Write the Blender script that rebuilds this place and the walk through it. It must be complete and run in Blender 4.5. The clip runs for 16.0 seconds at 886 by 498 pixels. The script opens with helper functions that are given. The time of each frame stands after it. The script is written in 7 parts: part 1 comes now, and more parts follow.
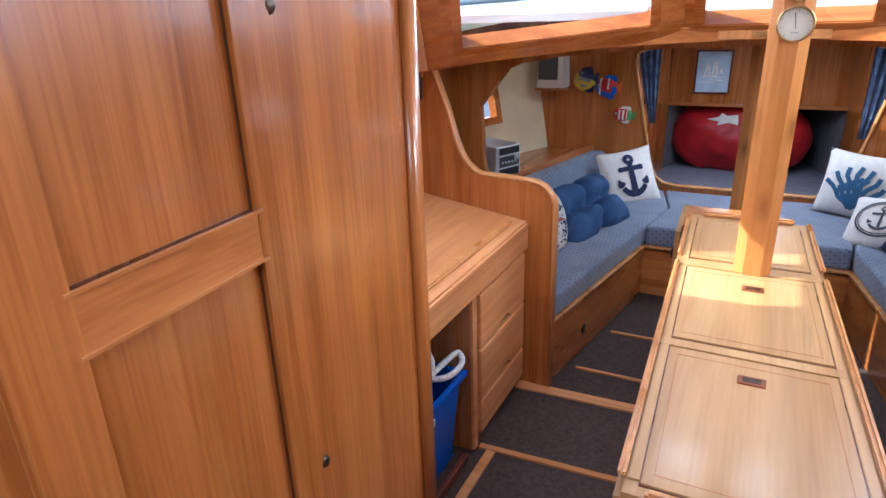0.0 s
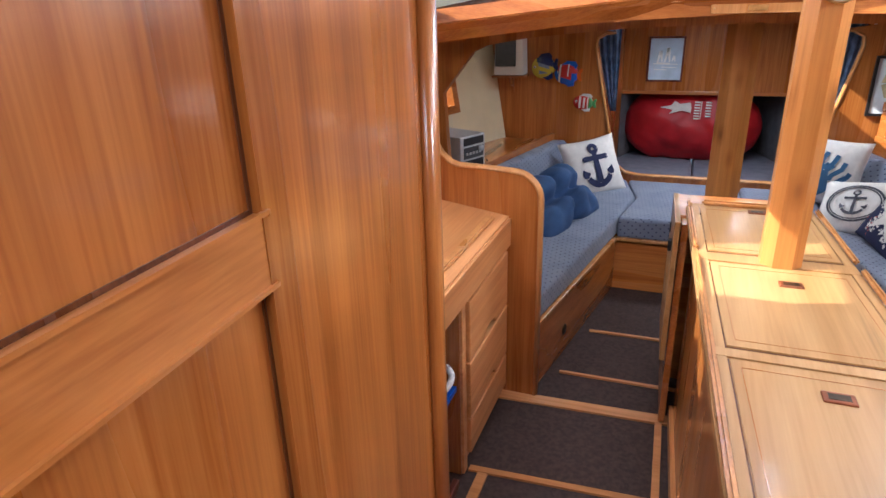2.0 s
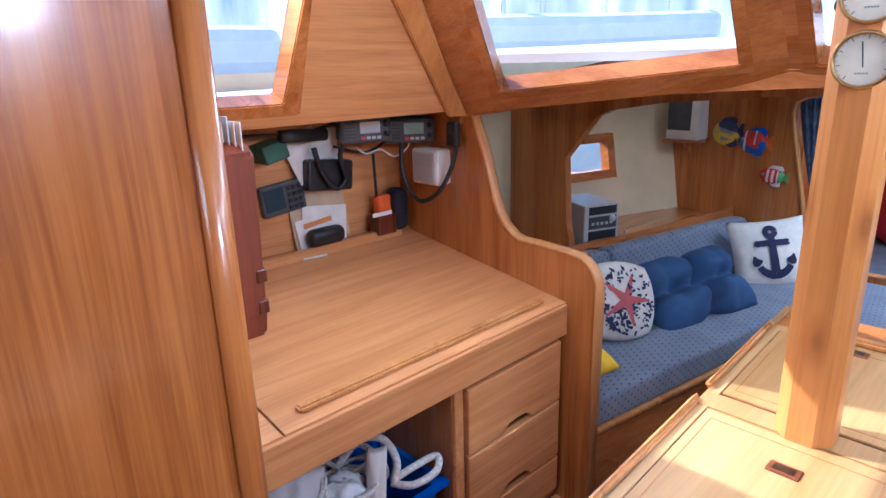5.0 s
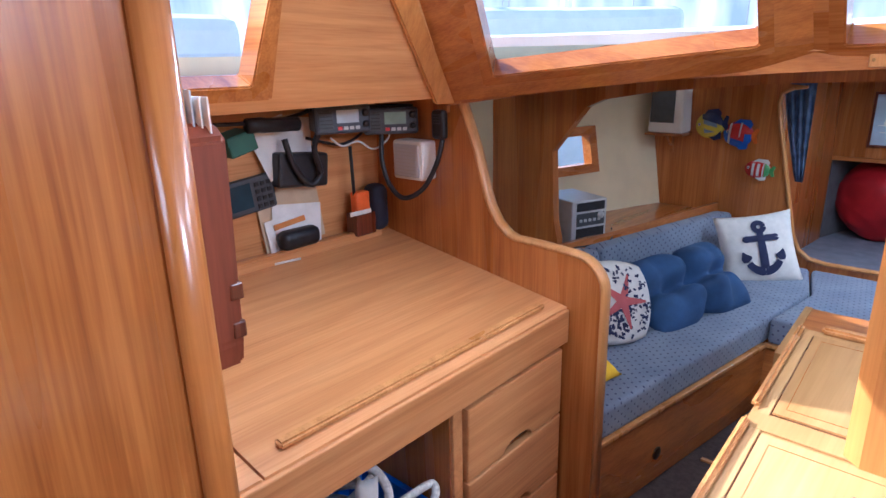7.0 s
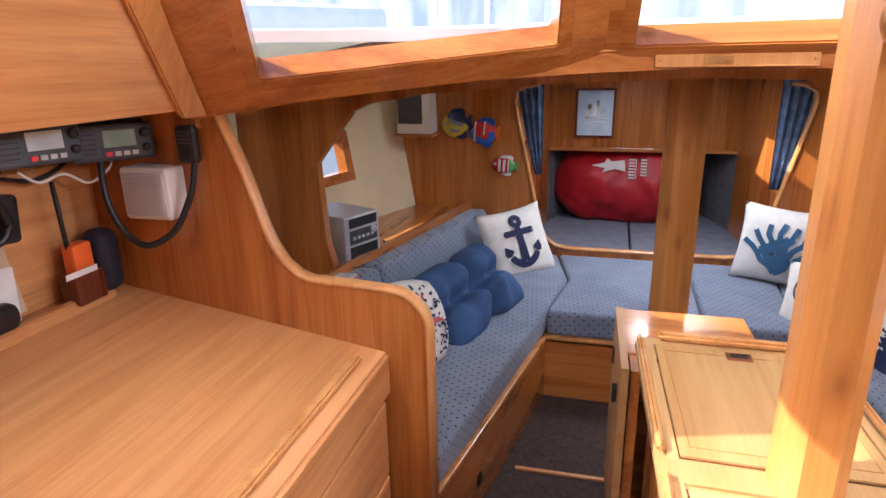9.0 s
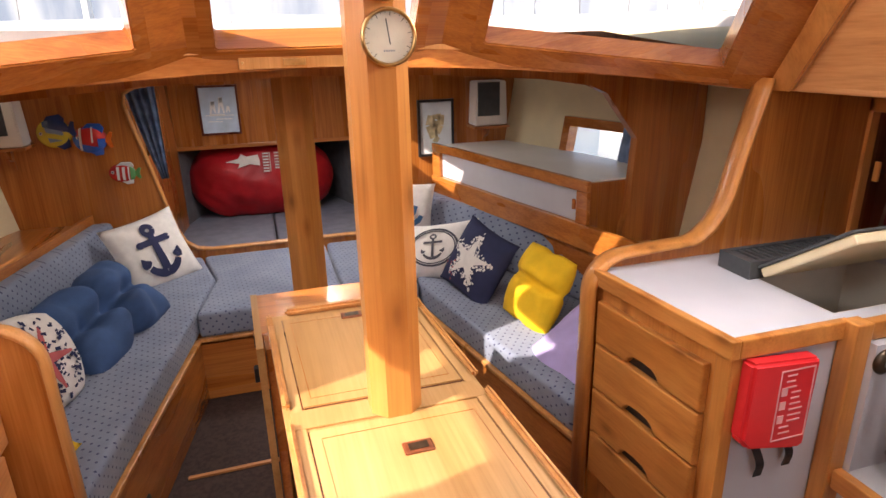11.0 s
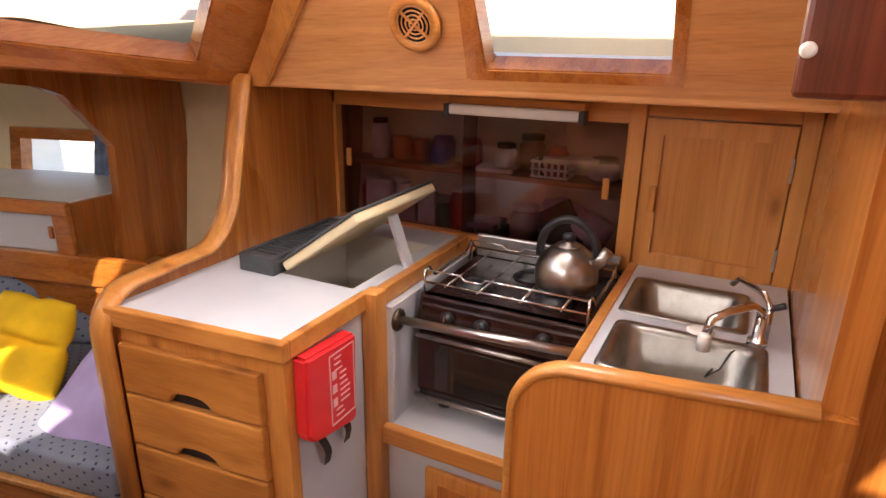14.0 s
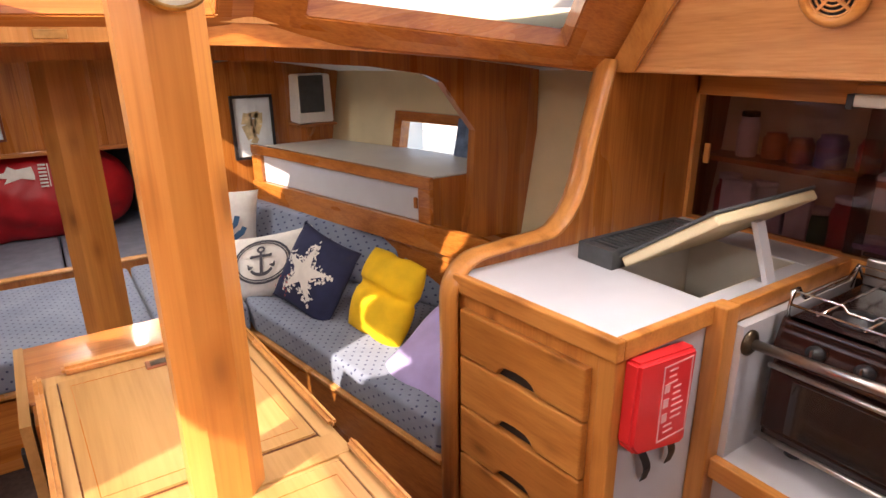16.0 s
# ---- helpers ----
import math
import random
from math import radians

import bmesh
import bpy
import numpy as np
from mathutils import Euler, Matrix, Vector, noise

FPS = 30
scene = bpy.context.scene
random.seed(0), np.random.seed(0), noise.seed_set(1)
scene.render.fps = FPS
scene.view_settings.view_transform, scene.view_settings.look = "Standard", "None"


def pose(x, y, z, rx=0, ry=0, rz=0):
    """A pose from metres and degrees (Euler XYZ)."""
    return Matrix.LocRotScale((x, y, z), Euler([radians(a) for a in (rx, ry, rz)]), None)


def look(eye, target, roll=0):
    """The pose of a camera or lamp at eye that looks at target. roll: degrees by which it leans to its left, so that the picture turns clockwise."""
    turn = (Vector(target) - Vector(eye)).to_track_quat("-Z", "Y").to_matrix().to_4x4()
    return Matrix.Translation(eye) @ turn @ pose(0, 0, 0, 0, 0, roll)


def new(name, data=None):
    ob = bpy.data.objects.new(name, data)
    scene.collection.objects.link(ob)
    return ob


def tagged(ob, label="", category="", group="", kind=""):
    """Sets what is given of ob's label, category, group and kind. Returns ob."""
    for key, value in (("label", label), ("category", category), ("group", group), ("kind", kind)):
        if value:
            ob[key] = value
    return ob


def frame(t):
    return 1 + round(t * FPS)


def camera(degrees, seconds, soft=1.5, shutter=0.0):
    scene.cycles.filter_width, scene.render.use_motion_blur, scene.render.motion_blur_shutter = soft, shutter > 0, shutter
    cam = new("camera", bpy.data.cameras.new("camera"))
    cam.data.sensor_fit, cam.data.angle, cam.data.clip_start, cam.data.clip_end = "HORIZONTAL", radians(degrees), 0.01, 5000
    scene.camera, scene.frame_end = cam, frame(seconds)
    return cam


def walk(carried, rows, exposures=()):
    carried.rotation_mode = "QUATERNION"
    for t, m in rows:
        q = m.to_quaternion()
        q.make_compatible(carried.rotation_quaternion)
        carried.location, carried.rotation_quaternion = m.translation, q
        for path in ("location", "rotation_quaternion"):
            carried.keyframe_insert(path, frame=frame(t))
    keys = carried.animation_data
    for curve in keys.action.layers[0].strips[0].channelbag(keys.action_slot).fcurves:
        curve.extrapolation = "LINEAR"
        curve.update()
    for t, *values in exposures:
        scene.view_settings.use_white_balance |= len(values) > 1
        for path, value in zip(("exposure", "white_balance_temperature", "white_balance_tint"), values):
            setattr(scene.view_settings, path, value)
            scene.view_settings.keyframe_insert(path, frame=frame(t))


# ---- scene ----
cam = camera(72.0, 16.0)
PATH = [
    (0, (0.106, -0.072, 1.562), (-0.769, 1.579, 0.851), -1.9),
    (0.5, (-0.038, -0.058, 1.556), (-0.685, 1.689, 0.829), -1.4),
    (1, (-0.129, -0.014, 1.56), (-0.637, 1.776, 0.827), -1.4),
    (1.5, (-0.165, 0.038, 1.511), (-0.799, 1.79, 0.786), -1.5),
    (2, (-0.143, 0.091, 1.487), (-0.824, 1.824, 0.759), -1.6),
    (2.5, (-0.082, 0.103, 1.518), (-0.924, 1.77, 0.803), -2.0),
    (3, (0.014, 0.181, 1.522), (-0.872, 1.869, 0.92), -2.1),
    (3.5, (0.142, 0.303, 1.518), (-0.83, 1.952, 0.939), -2.1),
    (4, (0.284, 0.418, 1.531), (-0.919, 1.909, 0.958), -2.1),
    (4.5, (0.347, 0.503, 1.526), (-0.916, 1.945, 0.955), -1.8),
    (4.7, (0.381, 0.547, 1.529), (-0.976, 1.9, 0.955), -1.7),
    (6.8, (0.256, 0.671, 1.484), (-1.168, 1.955, 0.914), -1.4),
    (7, (0.182, 0.668, 1.483), (-1.107, 2.082, 0.901), -1.3),
    (7.5, (0.017, 0.715, 1.447), (-1.073, 2.289, 0.867), -1.6),
    (8, (-0.136, 0.853, 1.424), (-1.065, 2.526, 0.843), -2.0),
    (8.2, (-0.178, 0.906, 1.435), (-1.014, 2.626, 0.85), -1.7),
    (10.3, (-0.12, 0.771, 1.526), (-0.024, 2.669, 0.904), -1.7),
    (10.5, (-0.098, 0.763, 1.525), (0.133, 2.648, 0.897), -1.8),
    (11, (-0.056, 0.751, 1.514), (0.48, 2.566, 0.866), -1.4),
    (11.5, (-0.013, 0.756, 1.501), (0.797, 2.465, 0.85), -0.7),
    (12, (0.029, 0.799, 1.49), (1.17, 2.306, 0.837), -0.3),
    (12.5, (0.041, 0.837, 1.49), (1.461, 2.085, 0.841), 0.4),
    (13, (0.035, 0.862, 1.483), (1.635, 1.873, 0.837), 0.8),
    (13.5, (0.016, 0.874, 1.486), (1.684, 1.767, 0.838), 0.9),
    (14, (0.006, 0.889, 1.486), (1.699, 1.738, 0.841), 0.8),
    (14.5, (0.015, 0.93, 1.472), (1.685, 1.817, 0.82), 0.8),
    (15, (0.014, 0.966, 1.464), (1.538, 2.083, 0.808), 0.4),
    (15.5, (0.013, 0.976, 1.454), (1.266, 2.391, 0.799), -0.1),
    (16, (0.006, 0.986, 1.448), (1.039, 2.571, 0.8), -0.7),
]
walk(cam, [(t, look(eye, target, roll)) for t, eye, target, roll in PATH], [(0.0, 1.38, 5250, 12), (1.4, 1.30, 5900, 14), (2.2, 1.34, 5700, 13), (4.0, 1.32, 4900, 12), (7.0, 1.36, 5000, 12), (8.0, 1.62, 5150, 13), (10.5, 1.30, 7000, 20), (16.0, 1.46, 7400, 20)])

# ---- daylight ----
world = bpy.data.worlds.new("daylight")
scene.world = world
world.use_nodes = True
wn = world.node_tree.nodes
sky = wn.new("ShaderNodeTexSky")
sky.sky_type, sky.sun_disc = "NISHITA", False
SUN = Vector((1.0, 0.36, -0.80)).normalized()
sky.sun_elevation = math.asin(-SUN.z)
sky.sun_rotation = math.atan2(-SUN.x, -SUN.y)
world.node_tree.links.new(sky.outputs[0], wn["Background"].inputs[0])
wn["Background"].inputs[1].default_value = 0.15
sun = new("sun", bpy.data.lights.new("sun", "SUN"))
sun.data.energy, sun.data.angle, sun.data.color = 4.2, radians(0.6), (1.0, 0.93, 0.82)
sun.matrix_world = look((-6, -4, 5), Vector((-6, -4, 5)) + SUN)


def window_light(name, eye, target, sx, sy, watts):
    lamp = new(name, bpy.data.lights.new(name, "AREA"))
    lamp.data.shape, lamp.data.size, lamp.data.size_y, lamp.data.energy = "RECTANGLE", sx, sy, watts
    lamp.data.color = (0.93, 0.97, 1.0)
    lamp.matrix_world = look(eye, target)


# ---- materials ----
def base_mat(name, rough=0.5, metal=0.0, spec=0.5, coat=0.0):
    m = bpy.data.materials.new(name)
    m.use_nodes = True
    b = m.node_tree.nodes["Principled BSDF"]
    b.inputs["Roughness"].default_value, b.inputs["Metallic"].default_value = rough, metal
    b.inputs["Specular IOR Level"].default_value = spec
    b.inputs["Coat Weight"].default_value = coat
    b.inputs["Coat Roughness"].default_value = 0.12
    return m, m.node_tree.nodes, m.node_tree.links, b


def ramp(nodes, stops):
    r = nodes.new("ShaderNodeValToRGB")
    while len(r.color_ramp.elements) < len(stops):
        r.color_ramp.elements.new(0.5)
    for e, (p, c) in zip(r.color_ramp.elements, stops):
        e.position, e.color = p, (*c, 1)
    return r


def wood(name, dark, light, axis="z", rough=0.27, coat=0.7, grain=1.0, knots=False, rings_mix=0.27):
    """Varnished timber: long grain along one axis, slow colour drift, fine pores and a thin uneven lacquer."""
    m, n, l, b = base_mat(name, rough, 0, 0.4, coat)
    co = n.new("ShaderNodeTexCoord")
    info = n.new("ShaderNodeObjectInfo")
    shift = n.new("ShaderNodeVectorMath")
    shift.operation = "ADD"
    wide = n.new("ShaderNodeVectorMath")
    wide.operation = "SCALE"
    wide.inputs[0].default_value = (7.0, 5.0, 9.0)
    l.new(info.outputs["Random"], wide.inputs["Scale"])
    l.new(co.outputs["Object"], shift.inputs[0])
    l.new(wide.outputs[0], shift.inputs[1])
    k = "xyz".index(axis)

    def stretched(across, along):
        mp = n.new("ShaderNodeMapping")
        sc = [across] * 3
        sc[k] = along
        mp.inputs["Scale"].default_value = sc
        l.new(shift.outputs[0], mp.inputs[0])
        return mp
    big = n.new("ShaderNodeTexNoise")
    big.inputs["Scale"].default_value, big.inputs["Detail"].default_value, big.inputs["Distortion"].default_value = 1.0, 4, 0.6
    l.new(stretched(22 * grain, 0.8).outputs[0], big.inputs[0])
    fine = n.new("ShaderNodeTexNoise")
    fine.inputs["Scale"].default_value, fine.inputs["Detail"].default_value = 1.0, 3
    l.new(stretched(190 * grain, 5.0).outputs[0], fine.inputs[0])
    slow = n.new("ShaderNodeTexNoise")
    slow.inputs["Scale"].default_value, slow.inputs["Detail"].default_value = 1.0, 2
    l.new(stretched(6.5, 0.55).outputs[0], slow.inputs[0])
    mix = n.new("ShaderNodeMath")
    mix.operation = "MULTIPLY_ADD"
    mix.inputs[1].default_value = 0.45
    l.new(fine.outputs[0], mix.inputs[0])
    half = n.new("ShaderNodeMath")
    half.operation = "MULTIPLY"
    half.inputs[1].default_value = 0.6
    l.new(big.outputs[0], half.inputs[0])
    l.new(half.outputs[0], mix.inputs[2])
    mid = tuple(0.5 * (a + c) for a, c in zip(dark, light))
    r = ramp(n, [(0.31, tuple(0.78 * c for c in dark)), (0.42, dark), (0.54, mid), (0.70, light)])
    l.new(mix.outputs[0], r.inputs[0])
    rings = n.new("ShaderNodeTexNoise")
    rings.inputs["Scale"].default_value, rings.inputs["Detail"].default_value, rings.inputs["Distortion"].default_value = 1.0, 1.5, 0.25
    l.new(stretched(7.5 * grain, 0.42).outputs[0], rings.inputs[0])
    waves = n.new("ShaderNodeMath")
    waves.operation = "MULTIPLY"
    waves.inputs[1].default_value = 52.0
    l.new(rings.outputs[0], waves.inputs[0])
    swing = n.new("ShaderNodeMath")
    swing.operation = "SINE"
    l.new(waves.outputs[0], swing.inputs[0])
    lines = ramp(n, [(0.0, (1.06, 1.06, 1.05)), (0.45, (1.0, 0.99, 0.97)), (0.85, (0.80, 0.74, 0.66)), (1.0, (0.72, 0.64, 0.54))])
    shade = n.new("ShaderNodeMapRange")
    shade.inputs["From Min"].default_value = -1.0
    l.new(swing.outputs[0], shade.inputs["Value"])
    l.new(shade.outputs[0], lines.inputs[0])
    ringed = n.new("ShaderNodeMixRGB")
    ringed.blend_type = "MULTIPLY"
    ringed.inputs[0].default_value = rings_mix
    tint = n.new("ShaderNodeMixRGB")
    tint.blend_type = "MULTIPLY"
    tint.inputs[0].default_value = 1.0
    rr = ramp(n, [(0.3, (0.80, 0.73, 0.64)), (0.5, (0.94, 0.91, 0.87)), (0.7, (1.0, 1.0, 1.0))])
    l.new(slow.outputs[0], rr.inputs[0])
    l.new(r.outputs[0], ringed.inputs[1])
    l.new(lines.outputs[0], ringed.inputs[2])
    l.new(ringed.outputs[0], tint.inputs[1])
    l.new(rr.outputs[0], tint.inputs[2])
    last = tint
    if knots:
        vo = n.new("ShaderNodeTexVoronoi")
        vo.inputs["Scale"].default_value = 1.0
        l.new(stretched(11.0, 4.5).outputs[0], vo.inputs[0])
        kr = ramp(n, [(0.06, (0.30, 0.22, 0.16)), (0.14, (0.70, 0.60, 0.50)), (0.28, (1, 1, 1))])
        l.new(vo.outputs["Distance"], kr.inputs[0])
        last = n.new("ShaderNodeMixRGB")
        last.blend_type = "MULTIPLY"
        last.inputs[0].default_value = 0.7
        l.new(tint.outputs[0], last.inputs[1])
        l.new(kr.outputs[0], last.inputs[2])
    l.new(last.outputs[0], b.inputs["Base Color"])
    bump = n.new("ShaderNodeBump")
    bump.inputs["Strength"].default_value, bump.inputs["Distance"].default_value = 0.12, 0.002
    l.new(mix.outputs[0], bump.inputs["Height"])
    l.new(bump.outputs[0], b.inputs["Normal"])
    ro = ramp(n, [(0.3, (rough * 0.8,) * 3), (0.7, (rough * 1.35,) * 3)])
    l.new(slow.outputs[0], ro.inputs[0])
    l.new(ro.outputs[0], b.inputs["Roughness"])
    return m


def plain(name, colour, rough=0.5, metal=0.0, vary=0.12, scale=14.0, bump=0.0, coat=0.0, bscale=90.0):
    """A plain surface with faint mottling and optional fine relief."""
    m, n, l, b = base_mat(name, rough, metal, 0.5, coat)
    co = n.new("ShaderNodeTexCoord")
    no = n.new("ShaderNodeTexNoise")
    no.inputs["Scale"].default_value, no.inputs["Detail"].default_value = scale, 5
    l.new(co.outputs["Object"], no.inputs[0])
    lo = tuple(c * (1 - vary) for c in colour)
    hi = tuple(min(1, c * (1 + vary)) for c in colour)
    r = ramp(n, [(0.35, lo), (0.65, hi)])
    l.new(no.outputs[0], r.inputs[0])
    l.new(r.outputs[0], b.inputs["Base Color"])
    if bump:
        fi = n.new("ShaderNodeTexNoise")
        fi.inputs["Scale"].default_value, fi.inputs["Detail"].default_value = bscale, 4
        l.new(co.outputs["Object"], fi.inputs[0])
        bp = n.new("ShaderNodeBump")
        bp.inputs["Strength"].default_value, bp.inputs["Distance"].default_value = bump, 0.003
        l.new(fi.outputs[0], bp.inputs["Height"])
        l.new(bp.outputs[0], b.inputs["Normal"])
    return m


def fabric_dots(name, colour, dot, keep, pitch=0.029, size=0.115):
    """Woven upholstery with a regular small dot; keep names the two axes that the pattern lies in."""
    m, n, l, b = base_mat(name, 0.85, 0, 0.2)
    b.inputs["Sheen Weight"].default_value = 0.2
    co = n.new("ShaderNodeTexCoord")
    parts_ = n.new("ShaderNodeSeparateXYZ")
    l.new(co.outputs["Object"], parts_.inputs[0])
    both = n.new("ShaderNodeMath")
    l.new(parts_.outputs["X"], both.inputs[0])
    l.new(parts_.outputs["Y"], both.inputs[1])
    if keep == "xy":
        facing = n.new("ShaderNodeSeparateXYZ")
        l.new(co.outputs["Normal"], facing.inputs[0])
        top = n.new("ShaderNodeMath")
        top.operation = "GREATER_THAN"
        top.inputs[1].default_value = 0.6
        l.new(facing.outputs["Z"], top.inputs[0])
    pair = []
    for up_axis, side_axis in ((parts_.outputs["X"], both.outputs[0]), (parts_.outputs["Y"], parts_.outputs["Z"])):
        mixer = n.new("ShaderNodeMixRGB")
        mixer.inputs[0].default_value = 0.0
        if keep == "xy":
            l.new(top.outputs[0], mixer.inputs[0])
        l.new(side_axis, mixer.inputs[1])
        l.new(up_axis, mixer.inputs[2])
        pair.append(mixer)
    flat = n.new("ShaderNodeCombineXYZ")
    l.new(pair[0].outputs[0], flat.inputs["X"])
    l.new(pair[1].outputs[0], flat.inputs["Y"])
    mp = n.new("ShaderNodeMapping")
    mp.inputs["Scale"].default_value = [1 / pitch, 1 / pitch, 0.0]
    l.new(flat.outputs[0], mp.inputs[0])
    rot = n.new("ShaderNodeMapping")
    rot.inputs["Rotation"].default_value = [0, 0, radians(38)]
    l.new(mp.outputs[0], rot.inputs[0])
    vo = n.new("ShaderNodeTexVoronoi")
    vo.inputs["Scale"].default_value, vo.inputs["Randomness"].default_value = 1.0, 0.0
    off = n.new("ShaderNodeVectorMath")
    off.operation = "ADD"
    off.inputs[1].default_value = [0.31, 0.31, 0.0]
    l.new(rot.outputs[0], off.inputs[0])
    l.new(off.outputs[0], vo.inputs[0])
    r = ramp(n, [(size, dot), (size + 0.06, colour)])
    l.new(vo.outputs["Distance"], r.inputs[0])
    no = n.new("ShaderNodeTexNoise")
    no.inputs["Scale"].default_value, no.inputs["Detail"].default_value = 7.0, 6
    l.new(co.outputs["Object"], no.inputs[0])
    v = ramp(n, [(0.3, (0.80, 0.80, 0.84)), (0.7, (1.06, 1.06, 1.04))])
    l.new(no.outputs[0], v.inputs[0])
    mx = n.new("ShaderNodeMixRGB")
    mx.blend_type = "MULTIPLY"
    mx.inputs[0].default_value = 1.0
    l.new(r.outputs[0], mx.inputs[1])
    l.new(v.outputs[0], mx.inputs[2])
    l.new(mx.outputs[0], b.inputs["Base Color"])
    fi = n.new("ShaderNodeTexNoise")
    fi.inputs["Scale"].default_value = 420
    l.new(co.outputs["Object"], fi.inputs[0])
    bp = n.new("ShaderNodeBump")
    bp.inputs["Strength"].default_value, bp.inputs["Distance"].default_value = 0.3, 0.002
    l.new(fi.outputs[0], bp.inputs["Height"])
    wr = n.new("ShaderNodeBump")
    wr.inputs["Strength"].default_value, wr.inputs["Distance"].default_value = 0.35, 0.02
    l.new(no.outputs[0], wr.inputs["Height"])
    l.new(wr.outputs[0], bp.inputs["Normal"])
    l.new(bp.outputs[0], b.inputs["Normal"])
    return m


def glass(name, tint=(1, 1, 1), rough=0.0, ior=1.05):
    m, n, l, b = base_mat(name, rough, 0, 0.5)
    b.inputs["Base Color"].default_value = (*tint, 1)
    b.inputs["Transmission Weight"].default_value = 1.0
    b.inputs["IOR"].default_value = ior
    return m


TEAK_D, TEAK_L = (0.385, 0.120, 0.022), (0.58, 0.222, 0.050)
teak_z = wood("teak_upright", TEAK_D, TEAK_L, "z")
teak_y = wood("teak_fore_aft", TEAK_D, TEAK_L, "y")
teak_x = wood("teak_athwart", TEAK_D, TEAK_L, "x")
ash_y = wood("pale_teak_fore_aft", (0.60, 0.264, 0.090), (0.73, 0.370, 0.148), "y", 0.38, 0.25)
ash_x = wood("pale_teak_athwart", (0.60, 0.264, 0.090), (0.73, 0.370, 0.148), "x", 0.38, 0.25)
edge_z = wood("pale_edging", (0.54, 0.24, 0.07), (0.68, 0.34, 0.12), "z", 0.3, 0.3)
maple_y = wood("maple_fore_aft", (0.43, 0.235, 0.082), (0.53, 0.315, 0.128), "y", 0.40, 0.15, 0.8, False, 0.18)
oak_z = wood("knotty_oak_upright", (0.55, 0.220, 0.052), (0.68, 0.305, 0.080), "z", 0.35, 0.3, 0.8, True)
oak_y = wood("knotty_oak_fore_aft", (0.55, 0.220, 0.052), (0.68, 0.305, 0.080), "y", 0.35, 0.3, 0.8, True)
mahog = wood("mahogany_upright", (0.10, 0.022, 0.010), (0.19, 0.045, 0.02), "z", 0.3, 0.4)
walnut = wood("dark_edging", (0.10, 0.03, 0.012), (0.20, 0.07, 0.025), "z", 0.3, 0.4)
carpet = plain("sole_carpet", (0.060, 0.037, 0.030), 0.95, 0, 0.25, 60, 0.5, 0, 700)
cream = plain("cream_lining", (0.72, 0.62, 0.40), 0.55, 0, 0.05, 6, 0.05)
white = plain("white_laminate", (0.53, 0.54, 0.575), 0.38, 0, 0.03, 8, 0.0, 0.1)
liner_m = plain("cream_plastic", (0.62, 0.58, 0.50), 0.4, 0, 0.05, 8)
white_paint = plain("white_paint", (0.78, 0.76, 0.71), 0.45, 0, 0.04, 5, 0.04)
headliner = plain("white_headlining", (0.74, 0.71, 0.64), 0.7, 0, 0.06, 20, 0.2)
black = plain("black_plastic", (0.014, 0.014, 0.016), 0.4, 0, 0.3, 30, 0.1)
grey_plastic = plain("grey_plastic", (0.055, 0.060, 0.064), 0.5, 0, 0.15, 30, 0.1)
silver_plastic = plain("silver_plastic", (0.50, 0.50, 0.50), 0.4, 0.2, 0.05, 30)
steel = plain("brushed_steel", (0.46, 0.44, 0.41), 0.30, 1.0, 0.08, 40, 0.06)
sink_steel = plain("satin_sink_steel", (0.34, 0.33, 0.30), 0.36, 1.0, 0.08, 40, 0.06)
chrome = plain("chrome", (0.8, 0.8, 0.8), 0.1, 1.0, 0.03, 20)
brass = plain("aged_brass", (0.48, 0.30, 0.12), 0.3, 1.0, 0.2, 40, 0.1)
copper = plain("worn_copper", (0.30, 0.10, 0.045), 0.35, 0.7, 0.2, 40, 0.1)
bronze = plain("dark_bronze", (0.10, 0.075, 0.05), 0.35, 0.9, 0.3, 40, 0.1)
red_bag = plain("red_nylon", (0.46, 0.010, 0.016), 0.5, 0, 0.15, 8, 0.25, 0, 35)
red_plastic = plain("red_plastic", (0.72, 0.03, 0.035), 0.35, 0, 0.06, 10)
yellow = plain("yellow_cotton", (0.82, 0.50, 0.01), 0.85, 0, 0.1, 12, 0.3, 0, 300)
blue_cotton = plain("blue_cotton", (0.034, 0.085, 0.205), 0.85, 0, 0.15, 12, 0.3, 0, 300)
navy = plain("navy_cotton", (0.018, 0.024, 0.075), 0.85, 0, 0.15, 12, 0.2, 0, 300)
lilac = plain("lilac_cotton", (0.40, 0.34, 0.62), 0.85, 0, 0.1, 10, 0.3, 0, 200)
linen = plain("white_linen", (0.76, 0.73, 0.68), 0.85, 0, 0.06, 30, 0.3, 0, 350)
grey_cloth = plain("grey_lining_cloth", (0.13, 0.13, 0.14), 0.9, 0, 0.15, 12, 0.3, 0, 200)
uphol = fabric_dots("blue_dotted_seat_cloth", (0.215, 0.250, 0.325), (0.04, 0.05, 0.12), "xy")
uphol_back = fabric_dots("blue_dotted_back_cloth", (0.215, 0.250, 0.325), (0.04, 0.05, 0.12), "yz")
uphol_berth = plain("blue_grey_upholstery", (0.22, 0.24, 0.30), 0.9, 0, 0.1, 14, 0.3, 0, 300)
curtain_m = plain("blue_curtain", (0.16, 0.24, 0.38), 0.9, 0, 0.3, 25, 0.3, 0, 200)
blue_bin_m = plain("blue_plastic", (0.004, 0.10, 0.52), 0.4, 0, 0.1, 10)
paper = plain("paper", (0.78, 0.76, 0.72), 0.8, 0, 0.06, 20)
card = plain("brown_card", (0.55, 0.42, 0.27), 0.8, 0, 0.08, 20)
